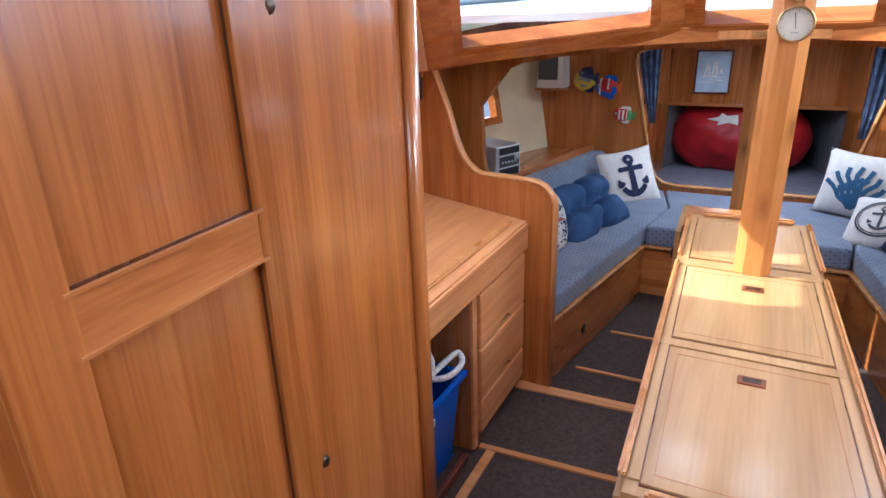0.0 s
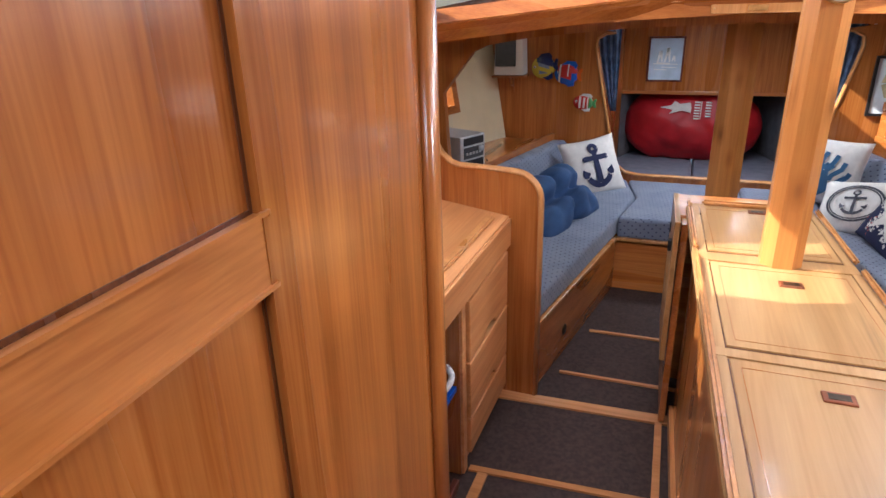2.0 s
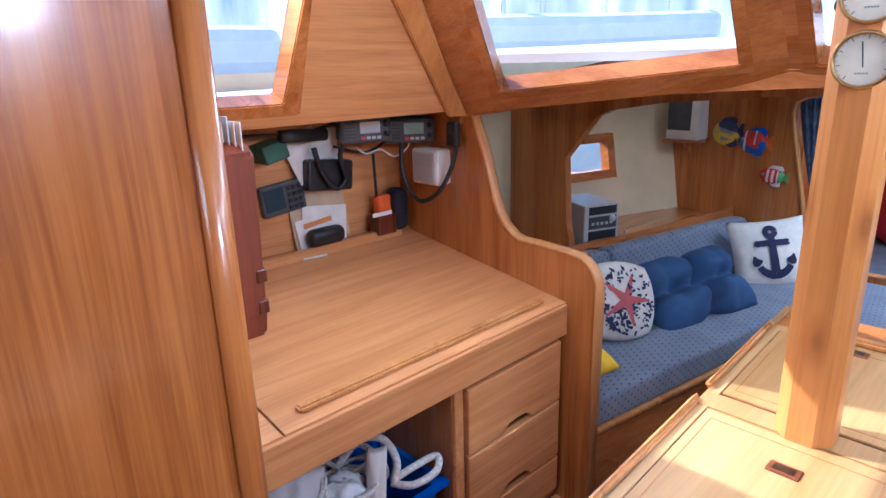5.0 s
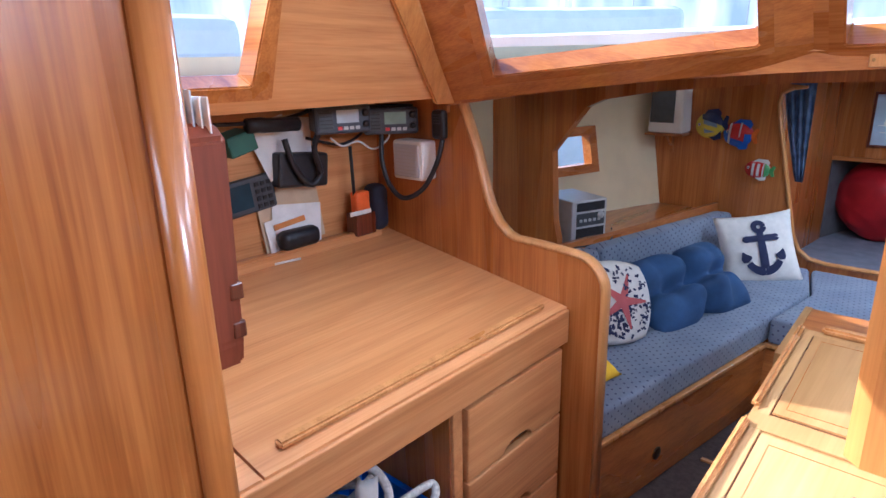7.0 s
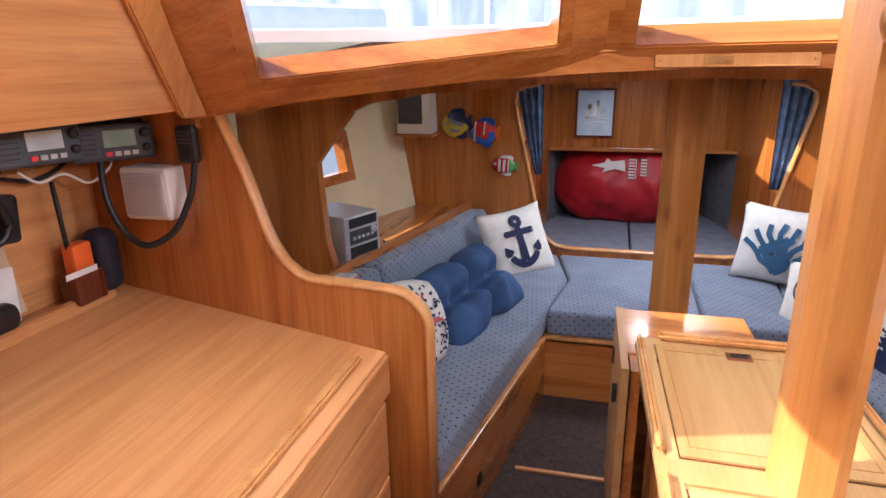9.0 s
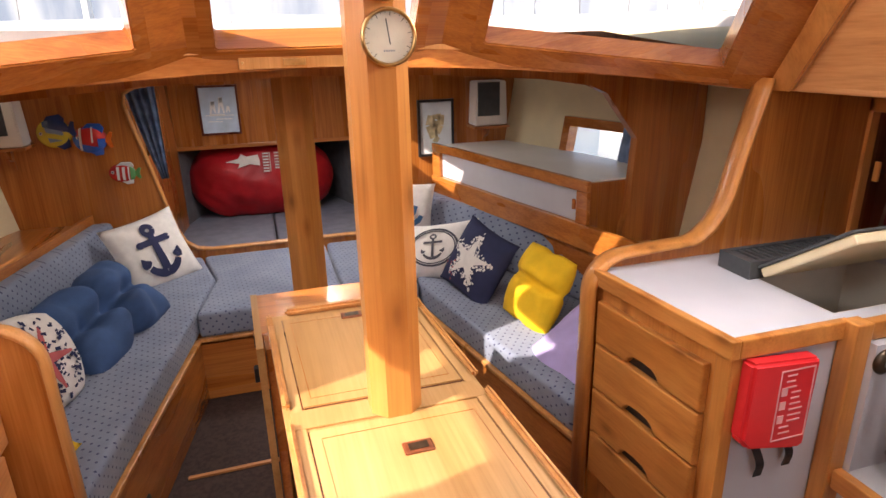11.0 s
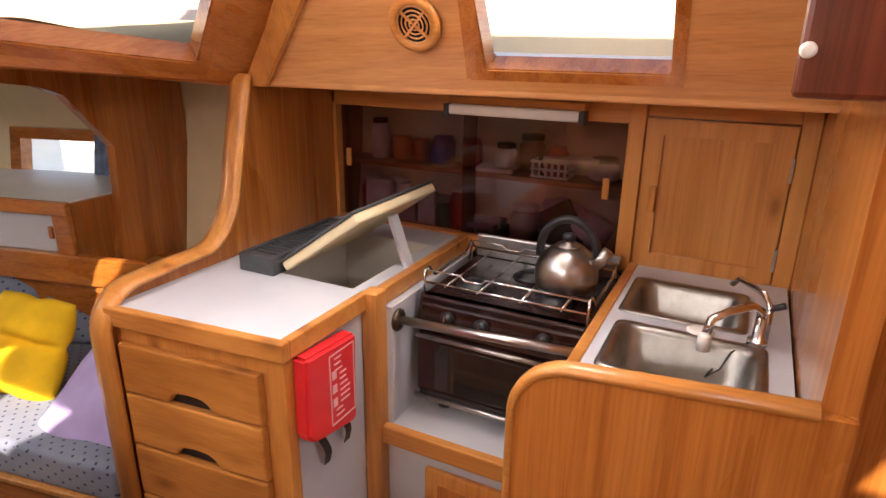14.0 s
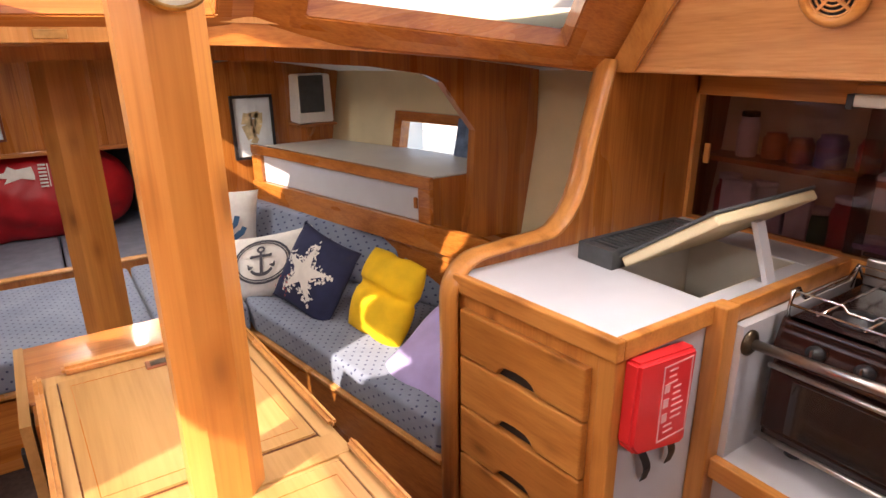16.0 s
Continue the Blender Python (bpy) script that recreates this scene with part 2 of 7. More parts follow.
brown_enamel = plain("brown_enamel", (0.022, 0.008, 0.006), 0.2, 0, 0.15, 20, 0.0, 0.0)
window_glass = glass("window_glass")
dark_glass = glass("smoked_glass", (0.52, 0.38, 0.41), 0.02, 1.45)


# ---- shaping helpers ----
def obj(name, bm, material, parent=None, label="", smooth=False):
    bmesh.ops.recalc_face_normals(bm, faces=bm.faces)
    me = bpy.data.meshes.new(name)
    bm.to_mesh(me)
    bm.free()
    me.materials.append(material)
    if smooth:
        for p in me.polygons:
            p.use_smooth = True
    ob = new(name, me)
    if parent is not None:
        ob.parent = parent
    if label:
        ob["label"] = label
    return ob


def part(name, bm, material, parent, label="", smooth=False):
    return obj(name, bm, material, parent, label, smooth)


def thing(name, label, category, at=(0, 0, 0), rz=0.0, group="", kind=""):
    e = new(name)
    e.empty_display_size = 0.1
    e.matrix_world = pose(*at, 0, 0, rz)
    return tagged(e, label, category, group, kind)


def box(x0, x1, y0, y1, z0, z1, bevel=0.0, seg=2, bm=None):
    own = bmesh.new()
    bmesh.ops.create_cube(own, size=1)
    for v in own.verts:
        v.co = Vector(((x0 + x1) / 2 + v.co.x * (x1 - x0), (y0 + y1) / 2 + v.co.y * (y1 - y0), (z0 + z1) / 2 + v.co.z * (z1 - z0)))
    if bevel:
        bmesh.ops.bevel(own, geom=own.edges[:], offset=bevel, segments=seg, affect="EDGES", profile=0.5)
    return own if bm is None else join(bm, own)


def join(bm, other):
    me = bpy.data.meshes.new("tmp")
    other.to_mesh(me)
    other.free()
    bm.from_mesh(me)
    bpy.data.meshes.remove(me)
    return bm


def turn(bm, m):
    bmesh.ops.transform(bm, matrix=m, verts=bm.verts)
    return bm


def prism(points, off, bevel=0.0, bm=None):
    """A flat outline (3D points) pushed along the vector off."""
    own = bmesh.new()
    a = [own.verts.new(p) for p in points]
    b = [own.verts.new(Vector(p) + Vector(off)) for p in points]
    own.faces.new(a)
    own.faces.new(b[::-1])
    for i in range(len(a)):
        j = (i + 1) % len(a)
        own.faces.new((a[i], b[i], b[j], a[j]))
    bmesh.ops.recalc_face_normals(own, faces=own.faces)
    if bevel:
        flat = [e for e in own.edges if all(len(f.verts) > 4 for f in e.link_faces) is False and any(len(f.verts) == len(a) for f in e.link_faces)]
        bmesh.ops.bevel(own, geom=flat, offset=bevel, segments=2, affect="EDGES", profile=0.5)
    return own if bm is None else join(bm, own)


def xz(points, y0, y1, bevel=0.0):
    return prism([(x, y0, z) for x, z in points], (0, y1 - y0, 0), bevel)


def yz(points, x0, x1, bevel=0.0):
    return prism([(x0, y, z) for y, z in points], (x1 - x0, 0, 0), bevel)


def xy(points, z0, z1, bevel=0.0):
    return prism([(x, y, z0) for x, y in points], (0, 0, z1 - z0), bevel)


def arc(cx, cz, r, a0, a1, n=8):
    return [(cx + r * math.cos(radians(a0 + (a1 - a0) * i / n)), cz + r * math.sin(radians(a0 + (a1 - a0) * i / n))) for i in range(n + 1)]


def tube(points, r, sides=8, cyclic=False, bm=None):
    """A round bar along 3D points."""
    own = bmesh.new()
    pts = [Vector(p) for p in points]
    rings = []
    up = Vector((0.13, 0.21, 0.97)).normalized()
    for i, p in enumerate(pts):
        d = (pts[min(i + 1, len(pts) - 1)] - pts[max(i - 1, 0)])
        if cyclic:
            d = pts[(i + 1) % len(pts)] - pts[i - 1]
        d.normalize()
        u = d.cross(up)
        if u.length < 0.05:
            u = d.cross(Vector((1, 0, 0)))
        u.normalize()
        w = d.cross(u)
        rings.append([own.verts.new(p + r * (math.cos(2 * math.pi * k / sides) * u + math.sin(2 * math.pi * k / sides) * w)) for k in range(sides)])
    m = len(rings)
    for i in range(m if cyclic else m - 1):
        a, b = rings[i], rings[(i + 1) % m]
        for k in range(sides):
            own.faces.new((a[k], a[(k + 1) % sides], b[(k + 1) % sides], b[k]))
    if not cyclic:
        own.faces.new(rings[0])
        own.faces.new(rings[-1][::-1])
    return own if bm is None else join(bm, own)


def lathe(profile, sides=28, cap=True):
    """A turned shape round z from (radius, z) pairs."""
    own = bmesh.new()
    rings = [[own.verts.new((r * math.cos(2 * math.pi * k / sides), r * math.sin(2 * math.pi * k / sides), z)) for k in range(sides)] for r, z in profile]
    for a, b in zip(rings, rings[1:]):
        for k in range(sides):
            own.faces.new((a[k], a[(k + 1) % sides], b[(k + 1) % sides], b[k]))
    if cap:
        own.faces.new(rings[0][::-1])
        own.faces.new(rings[-1])
    return own


def pad(w, h, d, n=14, pinch=0.12, wob=0.012, seed=0, tuft=(), crease=(), notch=0.0, soft=0.05, rounded=0.0):
    """A stuffed cushion of width w, height h, thickness d, standing in the xz plane, thin at the seams."""
    own = bmesh.new()
    for side in (1, -1):
        grid = []
        for i in range(n + 1):
            row = []
            for j in range(n + 1):
                u, v = 2 * i / n - 1, 2 * j / n - 1
                full = max(0.0, (1 - abs(u) ** 2.6) * (1 - abs(v) ** 2.6)) ** 0.55
                sx = 1 - pinch * (1 - abs(v) ** 2) * 0.0 - pinch * 0.55 * (1 - v * v) * abs(u) ** 3
                sz = 1 - pinch * 0.55 * (1 - u * u) * abs(v) ** 3
                f = full * d / 2
                for tu, tv in tuft:
                    f *= 1 - 0.62 * math.exp(-((u - tu) ** 2 + (v - tv) ** 2) / soft)
                for along, at, depth, wide in crease:
                    f *= 1 - depth * math.exp(-(((u if along == "v" else v) - at) / wide) ** 2)
                sx *= (1 - notch * math.exp(-(v / 0.22) ** 2) * abs(u)) * (1 - rounded * 0.29 * v * v)
                sz *= (1 - notch * 1.4 * math.exp(-(u / 0.2) ** 2) * abs(v)) * (1 - rounded * 0.29 * u * u)
                p = Vector((u * w / 2 * sx, -side * f, v * h / 2 * sz))
                q = noise.noise_vector(Vector((u * 1.7 + seed, v * 1.7 - seed, side * 0.7)))
                p += wob * full * Vector((q.x * 0.4, q.y, q.z * 0.4))
                row.append(own.verts.new(p))
            grid.append(row)
        for i in range(n):
            for j in range(n):
                own.faces.new((grid[i][j], grid[i + 1][j], grid[i + 1][j + 1], grid[i][j + 1]))
    bmesh.ops.remove_doubles(own, verts=own.verts, dist=0.0015)
    return own


def slab_with_hole(p00, p10, p11, p01, hole, thick):
    """A flat or gently twisted board between four corners (bottom left, bottom right, top right, top left) with one opening."""
    own = bmesh.new()
    c = [Vector(p) for p in (p00, p10, p11, p01)]
    nrm = (c[1] - c[0]).cross(c[3] - c[0]).normalized() * thick

    def at(u, v):
        return (c[0] * (1 - u) + c[1] * u) * (1 - v) + (c[3] * (1 - u) + c[2] * u) * v
    outer = [(0, 0), (1, 0), (1, 1), (0, 1)]
    inner = hole
    rings = [[own.verts.new(at(*q) + o) for q in lst] for lst in (outer, inner) for o in (Vector((0, 0, 0)), nrm)]
    of, ob_, inf, inb = rings
    for i in range(4):
        j = (i + 1) % 4
        own.faces.new((of[i], of[j], inf[j], inf[i]))
        own.faces.new((ob_[j], ob_[i], inb[i], inb[j]))
        own.faces.new((of[j], of[i], ob_[i], ob_[j]))
        own.faces.new((inf[i], inf[j], inb[j], inb[i]))
    return own, at, nrm


def ring_frame(at, nrm, hole, wu, wv, proud, deep):
    """The trim round an opening of slab_with_hole; proud stands into the room, deep lines the opening."""
    n = nrm.normalized()
    own = bmesh.new()
    sg = ((-1, -1), (1, -1), (1, 1), (-1, 1))
    outer = [(u + wu * a, v + wv * c) for (u, v), (a, c) in zip(hole, sg)]
    inner = [(u - 0.12 * wu * a, v - 0.12 * wv * c) for (u, v), (a, c) in zip(hole, sg)]
    r = [[own.verts.new(at(*q) + n * o) for q in lst] for lst, o in ((outer, -proud), (inner, -proud), (inner, deep), (outer, deep))]
    for a in range(4):
        b = (a + 1) % 4
        for i in range(4):
            j = (i + 1) % 4
            own.faces.new((r[a][i], r[a][j], r[b][j], r[b][i]))
    bmesh.ops.recalc_face_normals(own, faces=own.faces)
    bmesh.ops.bevel(own, geom=[e for e in own.edges if e.calc_length() > 0.05], offset=0.004, segments=2, affect="EDGES")
    return own


# ---- hull, sole, bulkheads, deckhouse ----
CX = 0.1


def structure(ob, label, category):
    return tagged(ob, label, category, "", "structure")


structure(obj("floor", box(-2.1, 2.1, -1.3, 6.6, -0.06, -0.006), carpet), "dark brown ribbed carpet cabin sole with pale teak strips", "floor")
sole = bpy.data.objects["floor"]


def strip(points):
    part("strip", xy(points, -0.006, 0.003), ash_x, sole, "pale teak strip")


strip([(-0.72, 2.135), (0.0, 2.17), (0.0, 2.225), (-0.72, 2.19)])
strip([(-0.70, 1.69), (0.0, 1.735), (0.0, 1.76), (-0.70, 1.715)])
strip([(-0.52, 2.40), (0.0, 2.41), (0.0, 2.425), (-0.52, 2.415)])
strip([(-0.45, 2.81), (0.0, 2.82), (0.0, 2.835), (-0.45, 2.825)])
strip([(-0.665, 0.9), (-0.63, 0.9), (-0.63, 1.69), (-0.665, 1.69)])
strip([(-0.745, 1.74), (-0.73, 1.74), (-0.735, 2.13), (-0.75, 2.13)])
strip([(-0.085, 1.0), (-0.06, 1.0), (-0.085, 2.17), (-0.11, 2.17)])
strip([(0.45, 0.6), (0.48, 0.6), (0.48, 2.2), (0.45, 2.2)])


def half_beam(y):
    return 1.80 - 0.075 * max(0, y - 2.2) - 0.078 * max(0, y - 2.2) ** 2


def hull_side(s, name, label):
    ys = [-1.3, 0.4, 1.3, 2.0, 2.4, 2.8, 3.05, 3.31, 3.71, 4.0, 4.4, 4.9, 5.5, 6.1, 6.6]
    drop = 0.025 if s > 0 else 0.0
    zs = [-0.06, 0.3, 0.6, 0.93 - drop, 1.10 - drop, 1.3, 1.5]
    own = bmesh.new()
    g = [[[own.verts.new((0.03 + s * (max(half_beam(y), 0.84 - 0.35 * max(0.0, y - 5.4)) + 0.16 * (z - 0.9) - 0.25 * max(0, 0.5 - z) + o), y, z)) for z in zs] for y in ys] for o in (0.0, 0.016)]
    for i in range(len(ys) - 1):
        for j in range(len(zs) - 1):
            if ys[i] == 3.31 and j == 3:
                for a, b in (((i, j), (i + 1, j)), ((i + 1, j), (i + 1, j + 1)), ((i + 1, j + 1), (i, j + 1)), ((i, j + 1), (i, j))):
                    own.faces.new((g[0][a[0]][a[1]], g[0][b[0]][b[1]], g[1][b[0]][b[1]], g[1][a[0]][a[1]]))
                continue
            for k in range(2):
                own.faces.new((g[k][i][j], g[k][i + 1][j], g[k][i + 1][j + 1], g[k][i][j + 1]))
    return structure(obj(name, own, cream), label, "hull side")


hull_side(-1, "wall_port", "cream-lined curved hull side of the cabin")
hull_side(1, "wall_starboard", "cream-lined curved hull side of the cabin")


def portlight(s, name):
    """A small rectangular port in a teak frame, with a gathered dotted curtain at its after end."""
    w = structure(thing(name, "small rectangular port in a teak frame with blue-grey curtain", "window"), "", "")
    w["kind"] = "structure"
    pts = [(3.31, 0.93), (3.71, 0.93), (3.71, 1.10), (3.31, 1.10)]

    def place(y, z, o):
        z -= 0.025 if s > 0 else 0.0
        return Vector((0.03 + s * (half_beam(y) + 0.16 * (z - 0.9) + o), y, z))
    own = bmesh.new()
    grow = [(3.27, 0.89), (3.75, 0.89), (3.75, 1.14), (3.27, 1.14)]
    slim = [(3.318, 0.938), (3.702, 0.938), (3.702, 1.092), (3.318, 1.092)]
    r = [[own.verts.new(place(y, z, o)) for y, z in lst] for lst, o in ((grow, 0.004), (grow, -0.03), (slim, -0.03), (slim, 0.019))]
    for a, b in ((0, 1), (1, 2), (2, 3)):
        for i in range(4):
            j = (i + 1) % 4
            own.faces.new((r[a][i], r[a][j], r[b][j], r[b][i]))
    part("frame", own, teak_y, w)
    own = bmesh.new()
    own.faces.new([own.verts.new(place(y, z, 0.012)) for y, z in pts])
    g = part("pane", own, window_glass, w)
    g.visible_shadow = False
    own = bmesh.new()
    cols = []
    for i in range(13):
        y = 3.19 + 0.012 * i
        o = -0.045 - 0.012 * math.sin(i * 2.1)
        cols.append([own.verts.new(place(y + (0.02 * (1.12 - z) if i > 6 else 0), z, o)) for z in (0.80, 0.9, 1.0, 1.13)])
    for a, b in zip(cols, cols[1:]):
        for k in range(3):
            own.faces.new((a[k], b[k], b[k + 1], a[k + 1]))
    part("curtain", own, curtain_m, w, "blue-grey curtain", True)


portlight(-1, "window_1")
portlight(1, "window_2")


def bulkhead_outline(s):
    """Half bulkhead with a rounded low end and an S-shaped rise to the deckhouse; x measured outboard from the centreline."""
    pts = [(0.685, 0.0), (0.685, 0.83)] + arc(0.79, 0.83, 0.105, 180, 95, 8)
    pts += [(0.90, 0.942), (1.0, 0.945)] + [(1.03, 0.955), (1.068, 0.985), (1.098, 1.03), (1.118, 1.08)]
    pts += [(1.16, 1.22), (1.235, 1.405)] if s < 0 else [(1.143, 1.19), (1.188, 1.358), (1.196, 1.395)]
    return [(CX + s * x, z) for x, z in pts]


def edging(points, y0, y1, w, name, parent, material=edge_z):
    """A rounded lipping that follows an outline in the xz plane."""
    own = bmesh.new()
    rings = []
    for i, (x, z) in enumerate(points):
        a, b = Vector(points[max(i - 1, 0)]), Vector(points[min(i + 1, len(points) - 1)])
        d = (b - a).normalized()
        n = Vector((-d.y, d.x)) * w
        prof = [(-0.4, y0), (0.5, y0), (1.0, y0 + 0.3 * (y1 - y0)), (1.0, y0 + 0.7 * (y1 - y0)), (0.5, y1), (-0.4, y1)]
        rings.append([own.verts.new((x + n.x * k, y, z + n.y * k)) for k, y in prof])
    for a, b in zip(rings, rings[1:]):
        for k in range(6):
            own.faces.new((a[k], a[(k + 1) % 6], b[(k + 1) % 6], b[k]))
    own.faces.new(rings[0])
    own.faces.new(rings[-1][::-1])
    return part(name, own, material, parent, "", True)


for s, nm in ((-1, "wall_nav_bulkhead"), (1, "wall_galley_bulkhead")):
    line = bulkhead_outline(s)
    far = [line[-1], (CX + s * 1.78, 1.405), (CX + s * 1.72, 0.6), (CX + s * 1.5, 0.0)]
    y0, y1 = (2.19, 2.225) if s < 0 else (2.152, 2.190)
    b = structure(obj(nm, xz(line[:-1] + far, y0, y1), teak_z), "varnished teak half bulkhead with S-shaped pale rounded edge", "bulkhead")
    edging(line, y0 - (0.004 if s < 0 else 0.028), y1 + 0.004, 0.011 * s, "edging", b, edge_z if s < 0 else oak_z)

# deckhouse: sill line, sloping sides and front with their windows
ROOF = 1.98


def sloped(name, base0, base1, z0, top0, top1, hole, label, material, framed=0.036):
    p00, p10 = (*base0, z0[0]), (*base1, z0[1])
    p01, p11 = (*top0, ROOF), (*top1, ROOF)
    own, at, nrm = slab_with_hole(p00, p10, p11, p01, hole, 0.05)
    wall = structure(obj(name, own, material), label, "deckhouse wall")
    lu, lv = (Vector(p10) - Vector(p00)).length, (Vector(p01) - Vector(p00)).length
    w = thing(name.replace("wall", "window"), "deckhouse window in a teak frame", "window", kind="structure")
    part("window_frame", ring_frame(at, nrm, hole, framed / lu, framed / lv, 0.014, 0.052), teak_x, w)
    own = bmesh.new()
    own.faces.new([own.verts.new(at(*q) + nrm * 0.92) for q in hole])
    g = part("pane", own, window_glass, w)
    g.visible_shadow = False
    return at, nrm


T = 0.44 * (ROOF - 1.40)
sloped("wall_front_port", (-1.175, 2.19), (-0.215, 2.57), (1.40, 1.495), (-0.93, 1.66), (-0.18, 2.06), [(0.172, 0.105), (0.875, 0.118), (0.885, 0.88), (0.19, 0.88)], "teak deckhouse front with port window opening", teak_x)
sloped("wall_front_middle", (-0.215, 2.57), (0.48, 2.57), (1.495, 1.495), (-0.18, 2.06), (0.44, 2.06), [(0.105, 0.088), (0.87, 0.092), (0.87, 0.88), (0.11, 0.88)], "teak deckhouse front with middle window opening", teak_x)
sloped("wall_front_starboard", (0.48, 2.57), (1.365, 2.19), (1.495, 1.40), (0.44, 2.06), (1.12, 1.66), [(0.13, 0.108), (0.825, 0.072), (0.815, 0.88), (0.13, 0.88)], "teak deckhouse front with starboard window opening", teak_x)
sloped("wall_side_port", (-1.25, 0.4), (-1.175, 2.19), (1.40, 1.40), (-1.25 + T, 0.4), (-0.93, 1.66), [(0.38, 0.10), (0.616, 0.10), (0.806, 0.82), (0.495, 0.82)], "pale teak boarded deckhouse side with window", ash_y)
sloped("wall_side_starboard", (1.365, 2.19), (1.51, 0.4), (1.40, 1.40), (1.12, 1.66), (1.51 - T, 0.4), [(0.388, 0.08), (0.622, 0.08), (0.485, 0.95), (0.16, 0.95)], "pale teak boarded deckhouse side with window", ash_y)
own = bmesh.new()
for a in ((-1.6, -0.42, -1.3, 0.5), (0.52, 1.8, -1.3, 0.5), (-0.42, 0.52, -0.08, 0.5), (-0.42, 0.52, -1.3, -1.02), (-1.06, 1.25, 0.5, 1.75), (-1.02, 1.22, 1.75, 2.16)):
    box(*a, ROOF, ROOF + 0.05, bm=own)
structure(obj("ceiling", own, white_paint), "white painted deckhouse ceiling with open companionway hatch", "ceiling")


def beam_line(k, lo, hi, y_side, y_mid, z_side, z_mid, half, name, label, material):
    """A cambered, bowed beam across the cabin."""
    own = bmesh.new()
    rings = []
    for i in range(33):
        u = -1 + 2 * i / 32
        x, y, z = CX + u * half, y_mid + (y_side - y_mid) * u * u, z_mid + (z_side - z_mid) * u * u
        rings.append([own.verts.new((x, y - k, z + lo)), own.verts.new((x, y + k, z + lo)), own.verts.new((x, y + k, z + hi)), own.verts.new((x, y - k, z + hi))])
    for a, b in zip(rings, rings[1:]):
        for j in range(4):
            own.faces.new((a[j], a[(j + 1) % 4], b[(j + 1) % 4], b[j]))
    own.faces.new(rings[0])
    own.faces.new(rings[-1][::-1])
    return structure(obj(name, own, material), label, "beam")


beam_line(0.03, 0.0, 0.058, 2.19, 2.555, 1.352, 1.448, 1.26, "trim_sill", "curved teak sill beam under the front windows", teak_x)
beam_line(0.038, 0.050, 0.064, 2.19, 2.555, 1.352, 1.448, 1.26, "trim_bead", "pale teak bead along the sill beam", edge_z)
# foredeck lining between the sill and the bows
own = bmesh.new()
rows = []
for y, zc in ((2.2, 1.47), (2.6, 1.475), (3.0, 1.455), (3.60, 1.44), (4.08, 1.43), (4.40, 1.42), (4.70, 1.415), (5.4, 1.40), (6.6, 1.38)):
    rows.append([own.verts.new((0.03 + u * (half_beam(y) + 0.12), y if (y > 2.3 or abs(u) > 0.68) else 2.2 + 0.35 * (1 - (u / 0.7) ** 2), zc - 0.14 * u * u)) for u in [-1 + i / 8 for i in range(17)]])
for i, (a, b) in enumerate(zip(rows, rows[1:])):
    for j in range(16):
        if (i == 3 and j == 8) or (i == 5 and j in (7, 8)):
            continue
        own.faces.new((a[j], a[j + 1], b[j + 1], b[j]))
bmesh.ops.solidify(own, geom=own.faces[:], thickness=-0.03)
structure(obj("ceiling_forward", own, headliner), "white lined foredeck underside with two open hatches", "ceiling")
# side decks over the galley and the chart table
for pts, nm, z0 in (([(-1.228, 0.4), (-1.155, 2.19), (-1.85, 2.19), (-1.85, 0.4)], "ceiling_port", 1.386), ([(1.485, 0.4), (1.345, 2.15), (2.05, 2.15), (2.05, 0.4)], "ceiling_starboard", 1.366)):
    structure(obj(nm, xy(pts, z0, 1.399), white_paint), "white painted underside of the side deck", "ceiling")
for pts, nm in (([(-1.25, 0.4), (-1.212, 0.4), (-1.137, 2.19), (-1.175, 2.19)], "trim_port"), ([(1.51, 0.4), (1.468, 0.4), (1.325, 2.15), (1.367, 2.15)], "trim_starboard")):
    structure(obj(nm, xy(pts, 1.384 if pts[0][0] < 0 else 1.362, 1.403, 0.006), ash_y), "pale teak rail under the deckhouse side", "rail")
PILLAR = [(1.331, 2.172, 1.369), (1.337, 2.090, 1.369), (1.080, 1.475, 1.978), (1.074, 1.560, 1.978)]
for flip, nm in ((1, "trim_post_starboard"), (-1, "trim_post_port")):
    own = prism([(0.095 + flip * (x - 0.095), y, z) for x, y, z in PILLAR], (flip * -0.020, 0, -0.009))
    bmesh.ops.bevel(own, geom=own.edges[:], offset=0.004, segments=2, affect="EDGES")
    structure(obj(nm, own, oak_z), "knotty teak corner pillar of the deckhouse", "pillar")

# web frame with arched openings forward of the settee ends
half = [(1.30, 0.3), (1.30, 0.72), (1.32, 0.80), (1.338, 1.11), (1.185, 1.30), (1.11, 1.332), (0.9, 1.365), (0.5, 1.395), (0.0, 1.410)]
own = bmesh.new()
line = [(CX - x, z) for x, z in half] + [(CX + x, z) for x, z in half[::-1][1:]]
up = [(CX + math.copysign(1.66, x - CX), z if z < 1.29 else 1.40) if abs(x - CX) > 1.18 else (x, 1.50) for x, z in line]
f = [[own.verts.new((x, y, z)) for x, z in lst] for y in (2.94, 2.985) for lst in (line, up)]
for i in range(len(line) - 1):
    own.faces.new((f[0][i], f[0][i + 1], f[1][i + 1], f[1][i]))
    own.faces.new((f[2][i + 1], f[2][i], f[3][i], f[3][i + 1]))
    own.faces.new((f[0][i + 1], f[0][i], f[2][i], f[2][i + 1]))
web = structure(obj("wall_web_frame", own, teak_z), "teak web frame with arched openings across the saloon", "frame")

